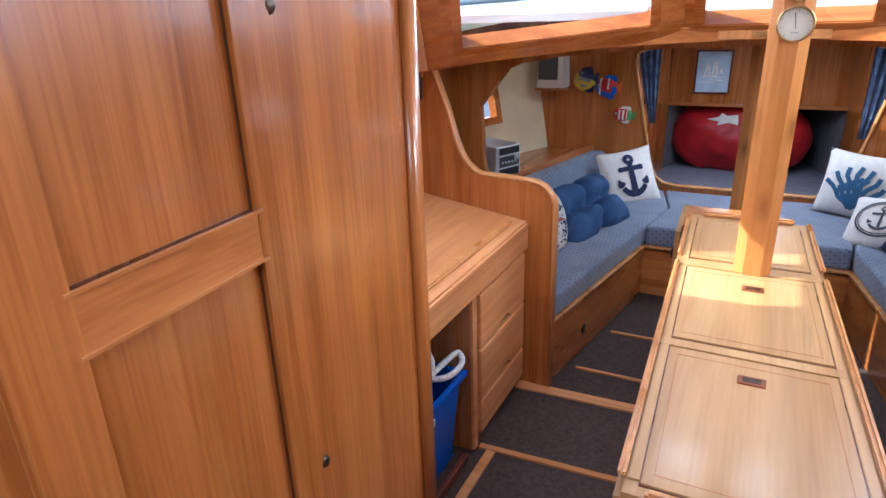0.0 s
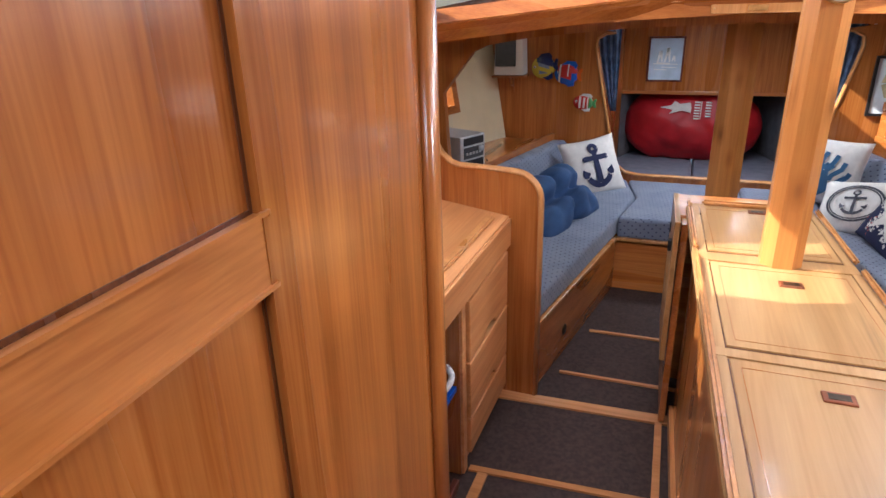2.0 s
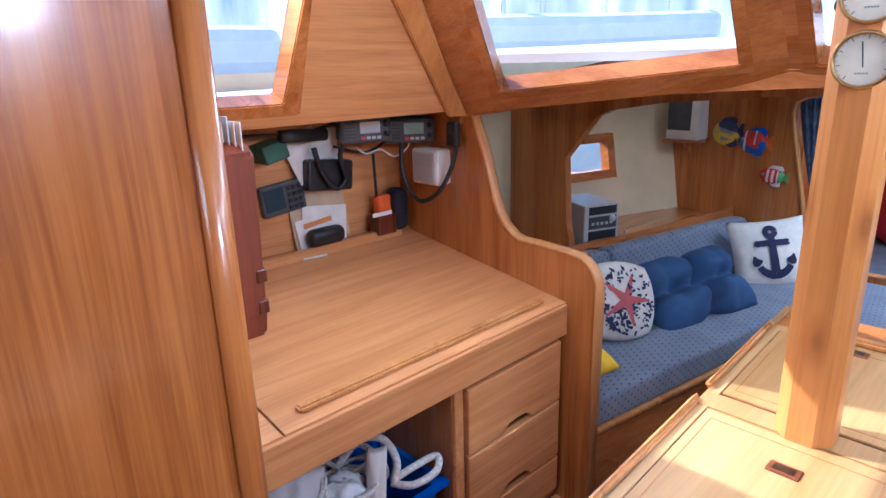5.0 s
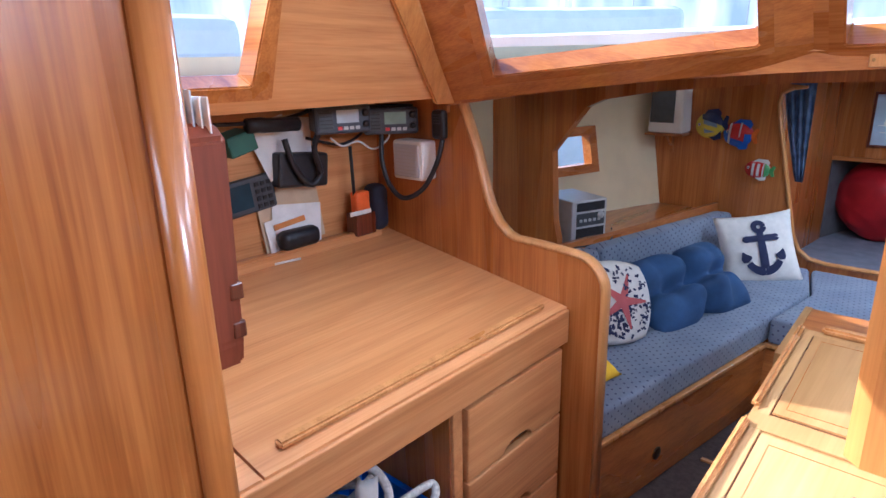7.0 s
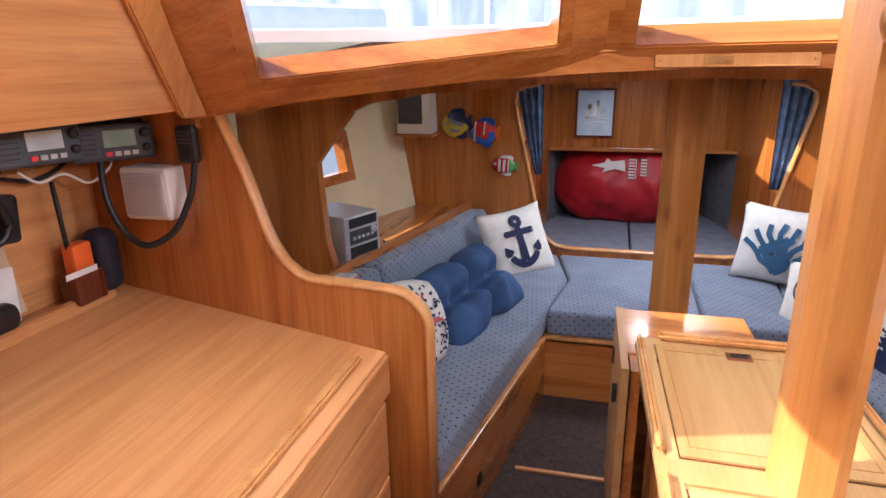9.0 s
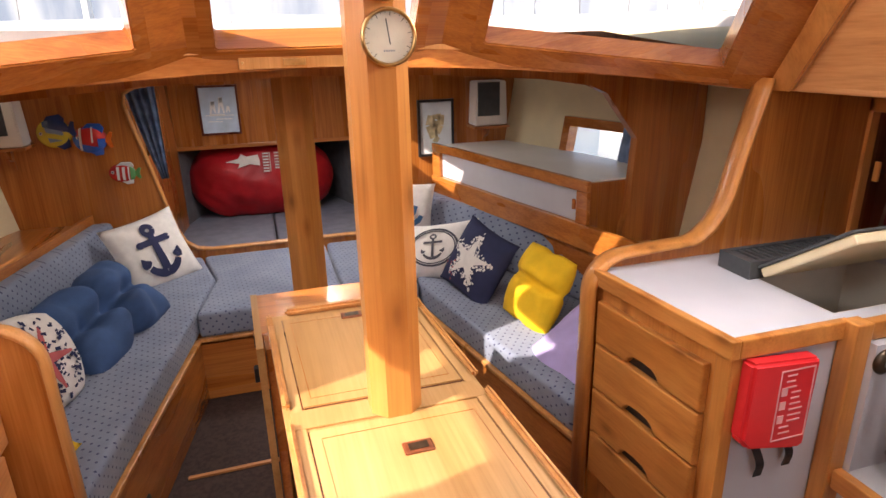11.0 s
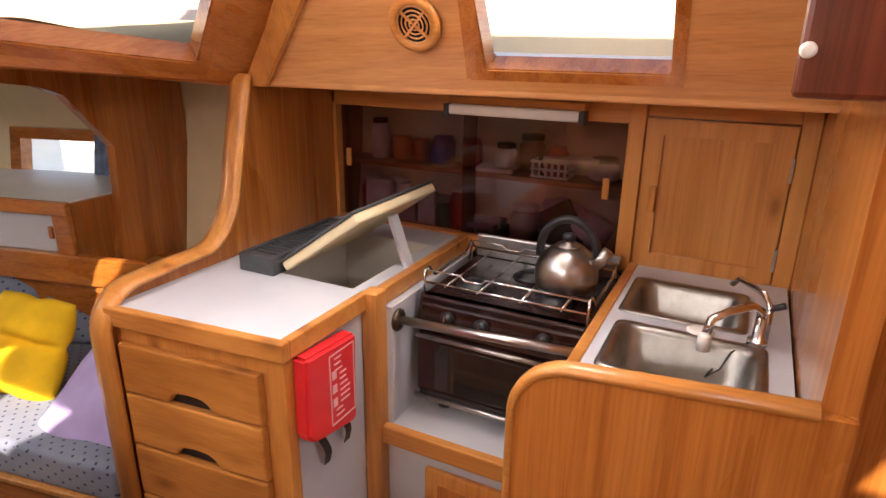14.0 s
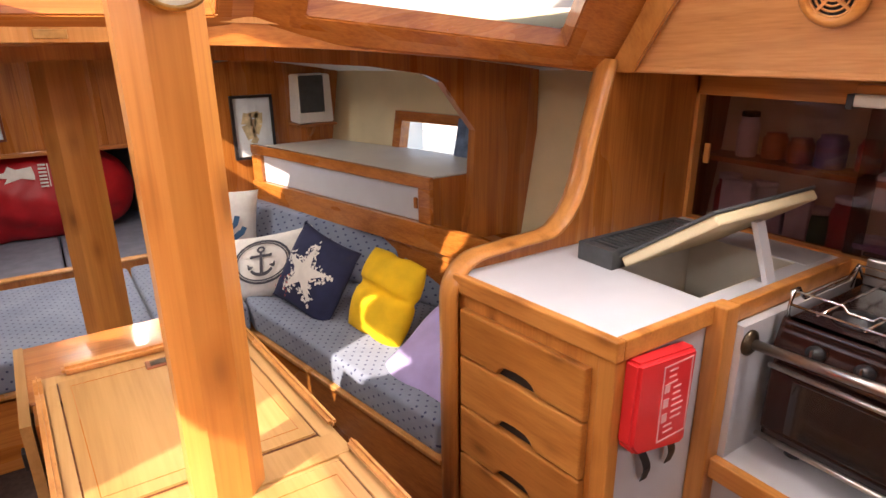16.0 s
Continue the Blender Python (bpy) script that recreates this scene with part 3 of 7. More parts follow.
# forward bulkhead and its rounded opening to the bow berth
left = [(-0.57, 1.335), (-0.63, 1.328), (-0.68, 1.30), (-0.69, 1.25), (-0.675, 1.17), (-0.54, 0.57), (-0.505, 0.495), (-0.45, 0.455), (-0.37, 0.44)]
hole_line = left + [(0.07 - x, z) for x, z in left[::-1]]
own = bmesh.new()
n = len(hole_line)
ymax = [(-1.45, 1.45)] * 3 + [(-1.5, 1.2)] * 2 + [(-1.5, 0.6)] * 1 + [(-1.5, 0.0)] * 3
out_line = ymax + [(0.07 - x, z) for x, z in ymax[::-1]]
f = [[own.verts.new((x, y, z)) for x, z in lst] for y in (4.2, 4.235) for lst in (hole_line, out_line)]
for i in range(n - 1):
    own.faces.new((f[0][i], f[0][i + 1], f[1][i + 1], f[1][i]))
    own.faces.new((f[2][i + 1], f[2][i], f[3][i], f[3][i + 1]))
    own.faces.new((f[0][i + 1], f[0][i], f[2][i], f[2][i + 1]))
bmesh.ops.remove_doubles(own, verts=own.verts, dist=0.0005)
fwd = structure(obj("wall_forward", own, teak_z), "teak forward bulkhead with rounded opening to the bow berth", "bulkhead")
edging(hole_line, 4.195, 4.24, 0.012, "edging", fwd)

# bow berth
structure(obj("wall_bow_panel", xz([(-0.80, 0.822), (0.80, 0.822), (0.80, 1.42), (-0.80, 1.42)], 5.40, 5.43), teak_z), "teak panel over the bow berth recess", "wall")
bow_panel = bpy.data.objects["wall_bow_panel"]
for x in (-0.045, 0.34):
    part("batten", box(x - 0.018, x + 0.018, 5.392, 5.401, 0.845, 1.40, 0.003), teak_z, bow_panel)
part("lip", box(-0.63, 0.66, 5.388, 5.401, 0.815, 0.842, 0.004), teak_x, bow_panel)
for s, nm in ((-1, "wall_bow_port"), (1, "wall_bow_starboard")):
    x = 0.02 + s * 0.635
    structure(obj(nm, prism([(0.02 + s * 0.75, 4.24, 0.18), (x, 5.40, 0.18), (x, 5.40, 1.42), (0.02 + s * 0.75, 4.24, 1.42)], (s * 0.02, 0, 0)), teak_z), "teak locker side beside the bow berth", "wall")
    structure(obj(nm.replace("bow", "recess"), prism([(x, 5.43, 0.2), (0.02 + s * 0.3, 6.5, 0.2), (0.02 + s * 0.3, 6.5, 0.84), (x, 5.43, 0.84)], (s * 0.02, 0, 0)), grey_cloth), "grey cloth lining of the bow recess", "wall")
structure(obj("wall_recess_end", box(-0.4, 0.4, 6.5, 6.53, 0.2, 0.9), grey_cloth), "grey cloth lining at the bow", "wall")
structure(obj("ceiling_recess", box(-0.7, 0.7, 5.43, 6.53, 0.835, 0.855), grey_cloth), "grey cloth lining over the bow recess", "ceiling")
structure(obj("wall_berth_front", box(-0.72, 0.76, 4.24, 4.26, 0.0, 0.20), teak_x), "teak berth front under the bow cushions", "wall")

for x0, x1, lab in ((-0.74, -0.02, "blue-grey bow berth cushion"), (-0.01, 0.72, "blue-grey bow berth cushion")):
    b = box(x0, x1, 4.265, 6.3, 0.19, 0.272, 0.02, 3)
    tagged(obj("berth_cushion", b, uphol_berth, None, "", True), lab, "berth cushion", "berth cushions")

# after bulkheads that close the cabin
structure(obj("wall_aft", box(-2.1, 2.1, -1.35, -1.3, -0.06, 2.03), teak_z), "teak after wall of the deckhouse", "wall")
structure(obj("wall_galley_aft", box(0.905, 1.76, 0.70, 0.745, 0.0, ROOF), teak_z), "plain teak partition at the end of the galley", "partition")
structure(obj("wall_side_aft", box(1.42, 1.46, -1.3, 0.70, 0.0, ROOF), teak_z), "teak partition behind the galley", "partition")
structure(obj("wall_side_aft_port", box(-1.35, -1.31, -1.3, 0.4, 1.2, ROOF), teak_z), "teak deckhouse side above the locker", "wall")
structure(obj("wall_galley_back", box(1.96, 1.99, 0.7, 2.19, 0.0, 1.36), white_paint), "white painted lining behind the galley lockers", "wall")
structure(obj("wall_chart_back", yz([(1.0, 0.6), (2.19, 0.6), (2.19, 1.355), (1.0, 1.355)], -1.545, -1.525), ash_y), "pale teak panel behind the chart table", "wall")

# daylight that falls in through the hatches and the upper part of each window
window_light("companionway_light", (0.05, -0.55, 2.04), (0.0, 0.1, 0.6), 0.85, 0.85, 6.5)
window_light("hatch_light", (0.14, 3.84, 1.46), (0.10, 3.80, 0.3), 0.20, 0.44, 5.2)
window_light("bow_hatch_light", (0.03, 4.55, 1.46), (0.03, 4.70, 0.3), 0.32, 0.28, 1.7)
window_light("front_light", (0.13, 2.10, 1.85), (0.13, 1.0, 0.9), 0.42, 0.12, 1.5)
window_light("front_light_port", (-0.55, 1.93, 1.84), (0.1, 1.2, 0.9), 0.5, 0.12, 1.7)
window_light("front_light_starboard", (0.78, 1.93, 1.84), (0.1, 1.2, 0.9), 0.5, 0.12, 1.7)
window_light("side_light_port", (-1.00, 1.26, 1.80), (0.6, 1.8, 0.8), 0.4, 0.14, 2.4)
window_light("side_light_starboard", (1.20, 1.26, 1.80), (-0.8, 1.9, 0.9), 0.4, 0.14, 4.4)


# ---- locker beside the companionway ----
def panel_x(y):
    return -0.513 + (0.973 - y) * 0.075


own = xy([(panel_x(-1.3), -1.3), (panel_x(0.96), 0.96), (-0.53, 0.995), (-1.54, 0.995), (-1.54, -1.3)], 0.0, ROOF)
locker = structure(obj("wall_locker", own, teak_z), "glossy varnished teak locker wall beside the companionway", "locker wall")
part("corner_trim", xy([(-0.506 + 0.014 * math.cos(a), 0.972 + 0.024 * math.sin(a)) for a in [i * math.pi / 6 for i in range(12)]], 0.0, ROOF), teak_z, locker, "dark rounded corner post", True)
door = thing("locker_door", "framed teak locker door with two raised panels", "door")


def on_panel(y, z, o=0.0):
    return Vector((panel_x(y) + o, y, z))


def panel_board(name, y0, y1, z0, z1, o0, o1, bevel, material, lab=""):
    b = box(y0, y1, 0, 1, z0, z1)
    for v in b.verts:
        y, k, z = v.co.x, v.co.y, v.co.z
        v.co = on_panel(y, z, o0 + (o1 - o0) * k)
    if bevel:
        bmesh.ops.bevel(b, geom=b.edges[:], offset=bevel, segments=2, affect="EDGES")
    return part(name, b, material, door, lab)


panel_board("stile", 0.485, 0.548, 0.15, 1.93, 0.002, 0.022, 0.004, teak_z)
panel_board("stile", 0.150, 0.215, 0.15, 1.93, 0.002, 0.022, 0.004, teak_z)
for z0, z1 in ((1.272, 1.334), (0.15, 0.24), (1.85, 1.93)):
    panel_board("rail", 0.215, 0.485, z0, z1, 0.002, 0.021, 0.004, teak_y)
for z0, z1 in ((0.24, 1.272), (1.334, 1.85)):
    panel_board("panel", 0.215, 0.485, z0, z1, 0.001, 0.008, 0.0, teak_z)
# thin walnut strips put the panels' shadow lines into colour
for z0, z1 in ((0.24, 1.272), (1.334, 1.85)):
    for y0, y1, w0, w1 in ((0.215, 0.219, z0, z1), (0.4805, 0.4855, z0, z1), (0.219, 0.4805, z0, z0 + 0.004), (0.219, 0.4805, z1 - 0.004, z1)):
        panel_board("groove", y0, y1, w0, w1, 0.006, 0.0095, 0.0, walnut, "walnut strip painting the shadow line round the panel")
# dark strip draws the gap line beside the door
panel_board("lip", 0.552, 0.558, 0.10, ROOF, 0.0, 0.004, 0.0, walnut, "dark strip drawing the gap beside the door")
for z in (1.583, 0.879):
    part("knob", turn(lathe([(0.004, 0), (0.005, 0.008), (0.011, 0.012), (0.012, 0.017), (0.008, 0.021)], 16), Matrix.Translation(on_panel(0.557, z, 0.003)) @ pose(0, 0, 0, 0, 90, 0)), bronze, door, "dark bronze button knob", True)

# ---- chart table ----
desk = thing("chart_table", "pale teak chart table with sloping lid, front rail and knee space", "desk")


def desk_z(x):
    return 0.772 + (-0.72 - x) * 0.155


own = prism([(-0.70, 1.14, desk_z(-0.70)), (-1.50, 1.14, desk_z(-1.50)), (-1.50, 2.188, desk_z(-1.50)), (-0.70, 2.188, desk_z(-0.70))], (0, 0, -0.03))
part("lid", own, ash_y, desk)
own = prism([(-0.70, 1.00, desk_z(-0.70)), (-1.50, 1.00, desk_z(-1.50)), (-1.50, 1.134, desk_z(-1.50)), (-0.70, 1.134, desk_z(-0.70))], (0, 0, -0.03))
part("end_board", own, ash_y, desk)
part("front_rail", box(-0.722, -0.69, 1.0, 2.188, 0.655, 0.762, 0.004), ash_y, desk)
own = prism([(-0.735, 1.20, desk_z(-0.735)), (-0.76, 1.20, desk_z(-0.76)), (-0.76, 2.12, desk_z(-0.76)), (-0.735, 2.12, desk_z(-0.735))], (0, 0, 0.016))
bmesh.ops.bevel(own, geom=own.edges[:], offset=0.005, segments=2, affect="EDGES")
part("fiddle", own, edge_z, desk, "pale raised pencil rail")
own = prism([(-1.440, 1.20, desk_z(-1.44)), (-1.462, 1.20, desk_z(-1.462)), (-1.462, 2.12, desk_z(-1.462)), (-1.440, 2.12, desk_z(-1.44))], (0, 0, 0.034))
bmesh.ops.bevel(own, geom=own.edges[:], offset=0.004, segments=2, affect="EDGES")
part("back_batten", own, ash_y, desk)
part("back_shelf", box(-1.525, -1.48, 1.0, 2.188, 0.86, 0.905), teak_y, desk)
part("side_panel", box(-1.30, -0.715, 1.66, 1.69, 0.0, 0.655), teak_z, desk)
part("knee_back", box(-1.30, -1.28, 1.0, 1.66, 0.0, 0.75), teak_z, desk)
part("drawer_case", box(-1.28, -0.725, 1.692, 2.185, 0.0, 0.654), teak_z, desk)
part("stile", box(-0.725, -0.705, 1.664, 1.70, 0.0, 0.655, 0.003), ash_x, desk)


def scooped(x0, x1, y0, y1, z0, z1, notch):
    """A drawer front with a rounded finger scoop cut into its lower edge."""
    ym = (y0 + y1) / 2
    pts = [(y0, z0), (y0, z1), (y1, z1), (y1, z0)]
    if notch:
        pts += [(ym + a, z0 + b_) for a, b_ in ((0.072, 0), (0.058, 0.017), (0.040, 0.026), (0, 0.029), (-0.040, 0.026), (-0.058, 0.017), (-0.072, 0))]
    return yz(pts, x0, x1, 0.005)


ZD = [0.055, 0.20, 0.42, 0.645]
for k in range(3):
    d = part("drawer", scooped(-0.722, -0.695, 1.712, 2.165, ZD[k], ZD[k + 1] - 0.008, k > 0), ash_y, desk)
    if k:
        # thin black plate behind the cut-out, shade of the opening as colour
        part("finger_slot", box(-0.7245, -0.7225, 1.86, 2.02, ZD[k] - 0.006, ZD[k] + 0.034), black, d, "black plate painting the shade inside the finger scoop")

# ---- settee ----
settee = thing("settee_base", "dark teak U-shaped settee base with pale top edge", "settee")
part("port_front", prism([(-0.598, 2.225, 0.0), (-0.404, 3.36, 0.0), (-0.404, 3.36, 0.285), (-0.598, 2.225, 0.285)], (-0.025, 0.004, 0)), teak_y, settee)
part("middle_front", box(-0.404, 0.60, 3.36, 3.385, 0.0, 0.285), teak_x, settee)
part("starboard_front", prism([(0.798, 2.22, 0.0), (0.60, 3.36, 0.0), (0.60, 3.36, 0.285), (0.798, 2.22, 0.285)], (0.025, 0.004, 0)), teak_y, settee)
part("seat_board", xy([(-1.45, 2.225), (-0.598, 2.225), (-0.404, 3.36), (0.60, 3.36), (0.798, 2.22), (1.6, 2.22), (1.4, 4.19), (-1.35, 4.19)], 0.272, 0.298), teak_y, settee)
for a, b in (((-0.604, 2.225), (-0.41, 3.35)), ((0.604, 3.35), (0.804, 2.22))):
    v = Vector((b[0] - a[0], b[1] - a[1], 0)).normalized().cross(Vector((0, 0, 1))) * 0.014
    part("edge_strip", prism([(a[0] + v.x, a[1] + v.y, 0.286), (b[0] + v.x, b[1] + v.y, 0.286), (b[0] - v.x, b[1] - v.y, 0.286), (a[0] - v.x, a[1] - v.y, 0.286)], (0, 0, 0.018), 0.004), edge_z, settee, "pale teak edge strip")
part("edge_strip", box(-0.41, 0.60, 3.345, 3.37, 0.286, 0.304, 0.004), edge_z, settee, "pale teak edge strip")
part("vent_hole", turn(lathe([(0.022, 0), (0.026, 0.004), (0.020, 0.006)], 16), pose(-0.538, 2.58, 0.115, 0, 90, -9.7)), bronze, settee, "round bronze finger hole", True)


def soft(points, z0, z1, r=0.03):
    """An upholstered slab with rounded edges from a plan outline."""
    b = xy(points, z0, z1)
    bmesh.ops.bevel(b, geom=b.edges[:], offset=r, segments=4, affect="EDGES", profile=0.6)
    return b


def cushion_thing(name, pts, z0, z1, label, r=0.025):
    return tagged(obj(name, soft(pts, z0, z1, r), uphol, None, "", True), label, "seat cushion", "settee cushions")


cushion_thing("seat_cushion", [(-0.60, 2.24), (-0.412, 3.36), (-0.345, 3.80), (-0.43, 4.185), (-0.99, 4.185), (-1.24, 2.24)], 0.298, 0.415, "long blue dotted seat cushion along the settee")
cushion_thing("seat_cushion", [(-0.405, 3.365), (0.24, 3.365), (0.24, 4.185), (-0.42, 4.185), (-0.338, 3.80)], 0.298, 0.415, "blue dotted middle seat cushion below the forward bulkhead")
cushion_thing("seat_cushion", [(0.25, 3.365), (0.595, 3.365), (0.64, 3.95), (0.55, 4.185), (0.25, 4.185)], 0.298, 0.415, "small blue dotted corner seat cushion")
cushion_thing("seat_cushion", [(0.605, 3.36), (0.80, 2.235), (1.40, 2.235), (1.0, 4.185), (0.56, 4.185), (0.65, 3.95)], 0.298, 0.415, "long blue dotted seat cushion along the settee")


def backrest(a, b, n, lean, label, h=0.255, t=0.10):
    """A leaning back cushion whose top front edge runs from a to b; n points into the room."""
    a, b, n = Vector((*a, 0)), Vector((*b, 0)), Vector((*n, 0))
    z0, z1 = 0.412, 0.412 + h
    pts = [(0.0 + lean, z0), (0.0, z1), (-t, z1), (-t + lean * 0.5, z0)]
    own = prism([a + n * u + Vector((0, 0, z)) for u, z in pts], b - a)
    bmesh.ops.bevel(own, geom=own.edges[:], offset=0.028, segments=4, affect="EDGES", profile=0.6)
    tagged(obj("back_cushion", own, uphol_back, None, "", True), label, "back cushion", "settee cushions")


PN = Vector((1, 0.21)).normalized()
backrest((-1.06, 3.10), (-0.835, 4.16), PN, 0.06, "blue dotted back cushion leaning on a teak rail")
backrest((-1.24, 2.24), (-1.065, 3.085), PN, 0.06, "blue dotted back cushion leaning on a teak rail")
SN = Vector((-0.925, -0.38))
backrest((0.83, 4.16), (1.20, 3.14), SN, 0.06, "blue dotted back cushion leaning on a teak rail")
backrest((1.205, 3.125), (1.50, 2.26), SN, 0.06, "blue dotted back cushion leaning on a teak rail")

# shelves behind the settee backs
def side_shelf(name, label, inner, s, z, mat_top):
    """A shelf from an inner line to the hull, with a coaming along it."""
    sh = thing(name, label, "shelf")
    (xa, ya), (xb, yb) = inner
    part("shelf_board", xy([(xa, ya), (xb, yb), (0.03 + s * (half_beam(yb) - 0.01), yb), (0.03 + s * (half_beam((ya + yb) / 2) - 0.01), (ya + yb) / 2), (0.03 + s * (half_beam(ya) - 0.01), ya)], z - 0.03, z), mat_top, sh)
    return sh


ps = side_shelf("side_shelf", "teak side shelf with coaming behind the settee", ((-1.31, 2.24), (-0.93, 4.19)), -1, 0.655, teak_y)
part("coaming", prism([(-0.945, 4.19, 0.60), (-1.335, 2.24, 0.60), (-1.335, 2.24, 0.70), (-0.945, 4.19, 0.70)], (0.022, 0, 0)), teak_y, ps)
part("shelf_front", prism([(-0.94, 4.19, 0.28), (-1.33, 2.24, 0.28), (-1.33, 2.24, 0.63), (-0.94, 4.19, 0.63)], (-0.02, 0, 0)), teak_y, ps)

sl = side_shelf("side_locker", "teak side locker with white sliding panels and white top", ((0.955, 4.19), (1.225, 3.0)), 1, 0.935, white_paint)


def locker_pt(t_, z, o=0.0):
    a, b = Vector((0.935, 4.13)), Vector((1.225, 2.95))
    p = a + (b - a) * t_
    n = Vector((-0.971, -0.239))
    return Vector((p.x + n.x * o, p.y + n.y * o, z))


def locker_board(name, t0, t1, z0, z1, o0, o1, material, lab=""):
    own = bmesh.new()
    vs = [own.verts.new(locker_pt(t_, z, o)) for o in (o0, o1) for t_, z in ((t0, z0), (t1, z0), (t1, z1), (t0, z1))]
    own.faces.new(vs[:4])
    own.faces.new(vs[4:][::-1])
    for i in range(4):
        j = (i + 1) % 4
        own.faces.new((vs[i], vs[i + 4], vs[j + 4], vs[j]))
    bmesh.ops.bevel(own, geom=own.edges[:], offset=0.003, segments=1, affect="EDGES")
    return part(name, own, material, sl, lab)


locker_board("top_rail", -0.04, 1.02, 0.905, 0.952, 0.0, 0.025, teak_y)
locker_board("bottom_rail", -0.04, 1.28, 0.66, 0.765, 0.0, 0.03, teak_y)
locker_board("stile", 0.965, 1.02, 0.765, 0.905, 0.0, 0.022, teak_y)
locker_board("stile", -0.04, 0.03, 0.765, 0.905, 0.0, 0.022, teak_y)
locker_board("sliding_panel", 0.03, 0.965, 0.765, 0.905, -0.012, 0.004, white, "white sliding panel")
locker_board("finger_pull", 0.935, 0.950, 0.815, 0.86, 0.0, 0.012, teak_z, "teak pull")
locker_board("shelf_front", -0.04, 1.6, 0.28, 0.66, -0.03, -0.005, teak_y)
part("end_panel", xz([(1.21, 0.66), (1.45, 0.66), (1.5, 0.93), (1.21, 0.93)], 2.985, 3.0), teak_z, sl)
part("after_shelf", xy([(1.235, 2.22), (1.75, 2.22), (1.60, 2.94), (1.235, 2.94)], 0.63, 0.66), teak_y, sl)

# ---- saloon table ----
table = thing("saloon_table", "varnished maple saloon table with fiddles, inset lids and folded leaf", "table")
TL0, TL1, TR1, TR0 = Vector((-0.024, 0.708)), Vector((-0.092, 2.245)), Vector((0.297, 2.245)), Vector((0.372, 0.708))
TZ = 0.862


def tab(u, v):
    """u across from port, v along from aft, on the table top."""
    p = (TL0 * (1 - v) + TL1 * v) * (1 - u) + (TR0 * (1 - v) + TR1 * v) * u
    return (p.x, p.y)


def tab_board(name, u0, u1, v0, v1, z0, z1, material, lab="", bevel=0.003):
    b = xy([tab(u0, v0), tab(u1, v0), tab(u1, v1), tab(u0, v1)], z0, z1)
    if bevel:
        bmesh.ops.bevel(b, geom=b.edges[:], offset=bevel, segments=2, affect="EDGES")
    return part(name, b, material, table, lab)


tab_board("top", 0, 1, 0, 1, TZ - 0.045, TZ - 0.004, maple_y, "", 0.012)
for v0, v1 in ((0.025, 0.326), (0.358, 0.648), (0.70, 0.968)):
    tab_board("groove", 0.088, 0.912, v0 - 0.0018, v1 + 0.0018, TZ - 0.005, TZ - 0.0032, walnut, "dark line round the lid", 0)
    tab_board("lid", 0.095, 0.905, v0, v1, TZ - 0.004, TZ, maple_y, "", 0.0015)
    for u0, u1, w0, w1 in ((0.14, 0.143, v0 + 0.018, v1 - 0.018), (0.857, 0.86, v0 + 0.018, v1 - 0.018), (0.143, 0.857, v0 + 0.018, v0 + 0.0188), (0.143, 0.857, v1 - 0.0188, v1 - 0.018)):
        tab_board("inlay", u0, u1, w0, w1, TZ - 0.001, TZ + 0.0006, teak_y, "thin darker inlay line", 0)
for u0, u1 in ((0.04, 0.088), (0.912, 0.96)):
    tab_board("border", u0, u1, 0.03, 0.965, TZ - 0.004, TZ - 0.001, maple_y, "", 0.001)
for v0, v1 in ((0.655, 0.693), (0.331, 0.353)):
    tab_board("border", 0.03, 0.97, v0, v1, TZ - 0.004, TZ - 0.0005, maple_y, "", 0.001)
for u0, u1 in ((0.0, 0.035), (0.965, 1.0)):
    for v0, v1 in ((0.025, 0.665), (0.70, 0.985)):
        tab_board("fiddle", u0, u1, v0, v1, TZ - 0.004, TZ + 0.014, edge_z, "pale rounded fiddle", 0.006)
tab_board("fiddle", 0.12, 0.88, 0.982, 1.0, TZ - 0.004, TZ + 0.014, edge_z, "pale rounded fiddle", 0.006)
tab_board("fiddle", 0.12, 0.88, 0.0, 0.014, TZ - 0.004, TZ + 0.014, edge_z, "pale rounded fiddle", 0.006)
tab_board("pedestal", 0.10, 0.90, 0.06, 0.97, 0.0, TZ - 0.045, teak_z)
tab_board("plinth", 0.06, 0.94, 0.05, 0.98, 0.0, 0.06, ash_y)
tab_board("apron", 0.04, 0.96, 0.02, 0.985, TZ - 0.11, TZ - 0.045, maple_y)
for x, y in ((0.157, 1.127), (0.143, 1.60), (0.117, 2.167)):
    h = part("lid_pull", box(x - 0.026, x + 0.026, y - 0.017, y + 0.017, TZ - 0.002, TZ + 0.0035, 0.003), copper, table, "flush reddish lid pull")
    part("pull_recess", box(x - 0.017, x + 0.017, y - 0.009, y + 0.009, TZ + 0.001, TZ + 0.0042), bronze, h)

leaf = thing("table_leaf", "folded teak table leaf standing on edge with black hinges", "table leaf", (0.035, 0, 0))
part("leaf_panel", prism([(-0.135, 2.17, 0.01), (-0.148, 2.52, 0.01), (-0.148, 2.52, 0.80), (-0.135, 2.17, 0.80)], (0.022, 0, 0)), teak_y, leaf)
part("leaf_edge", prism([(-0.139, 2.16, 0.28), (-0.152, 2.52, 0.28), (-0.152, 2.52, 0.81), (-0.139, 2.16, 0.81)], (-0.018, 0, 0)), maple_y, leaf, "pale leaf board")
part("leaf_top", xy([(-0.16, 2.25), (0.17, 2.25), (0.16, 2.52), (-0.17, 2.52)], 0.785, 0.808, 0.004), teak_x, leaf)
part("leaf_back", prism([(0.14, 2.25, 0.01), (0.13, 2.50, 0.01), (0.13, 2.50, 0.786), (0.14, 2.25, 0.786)], (0.02, 0, 0)), teak_y, leaf)
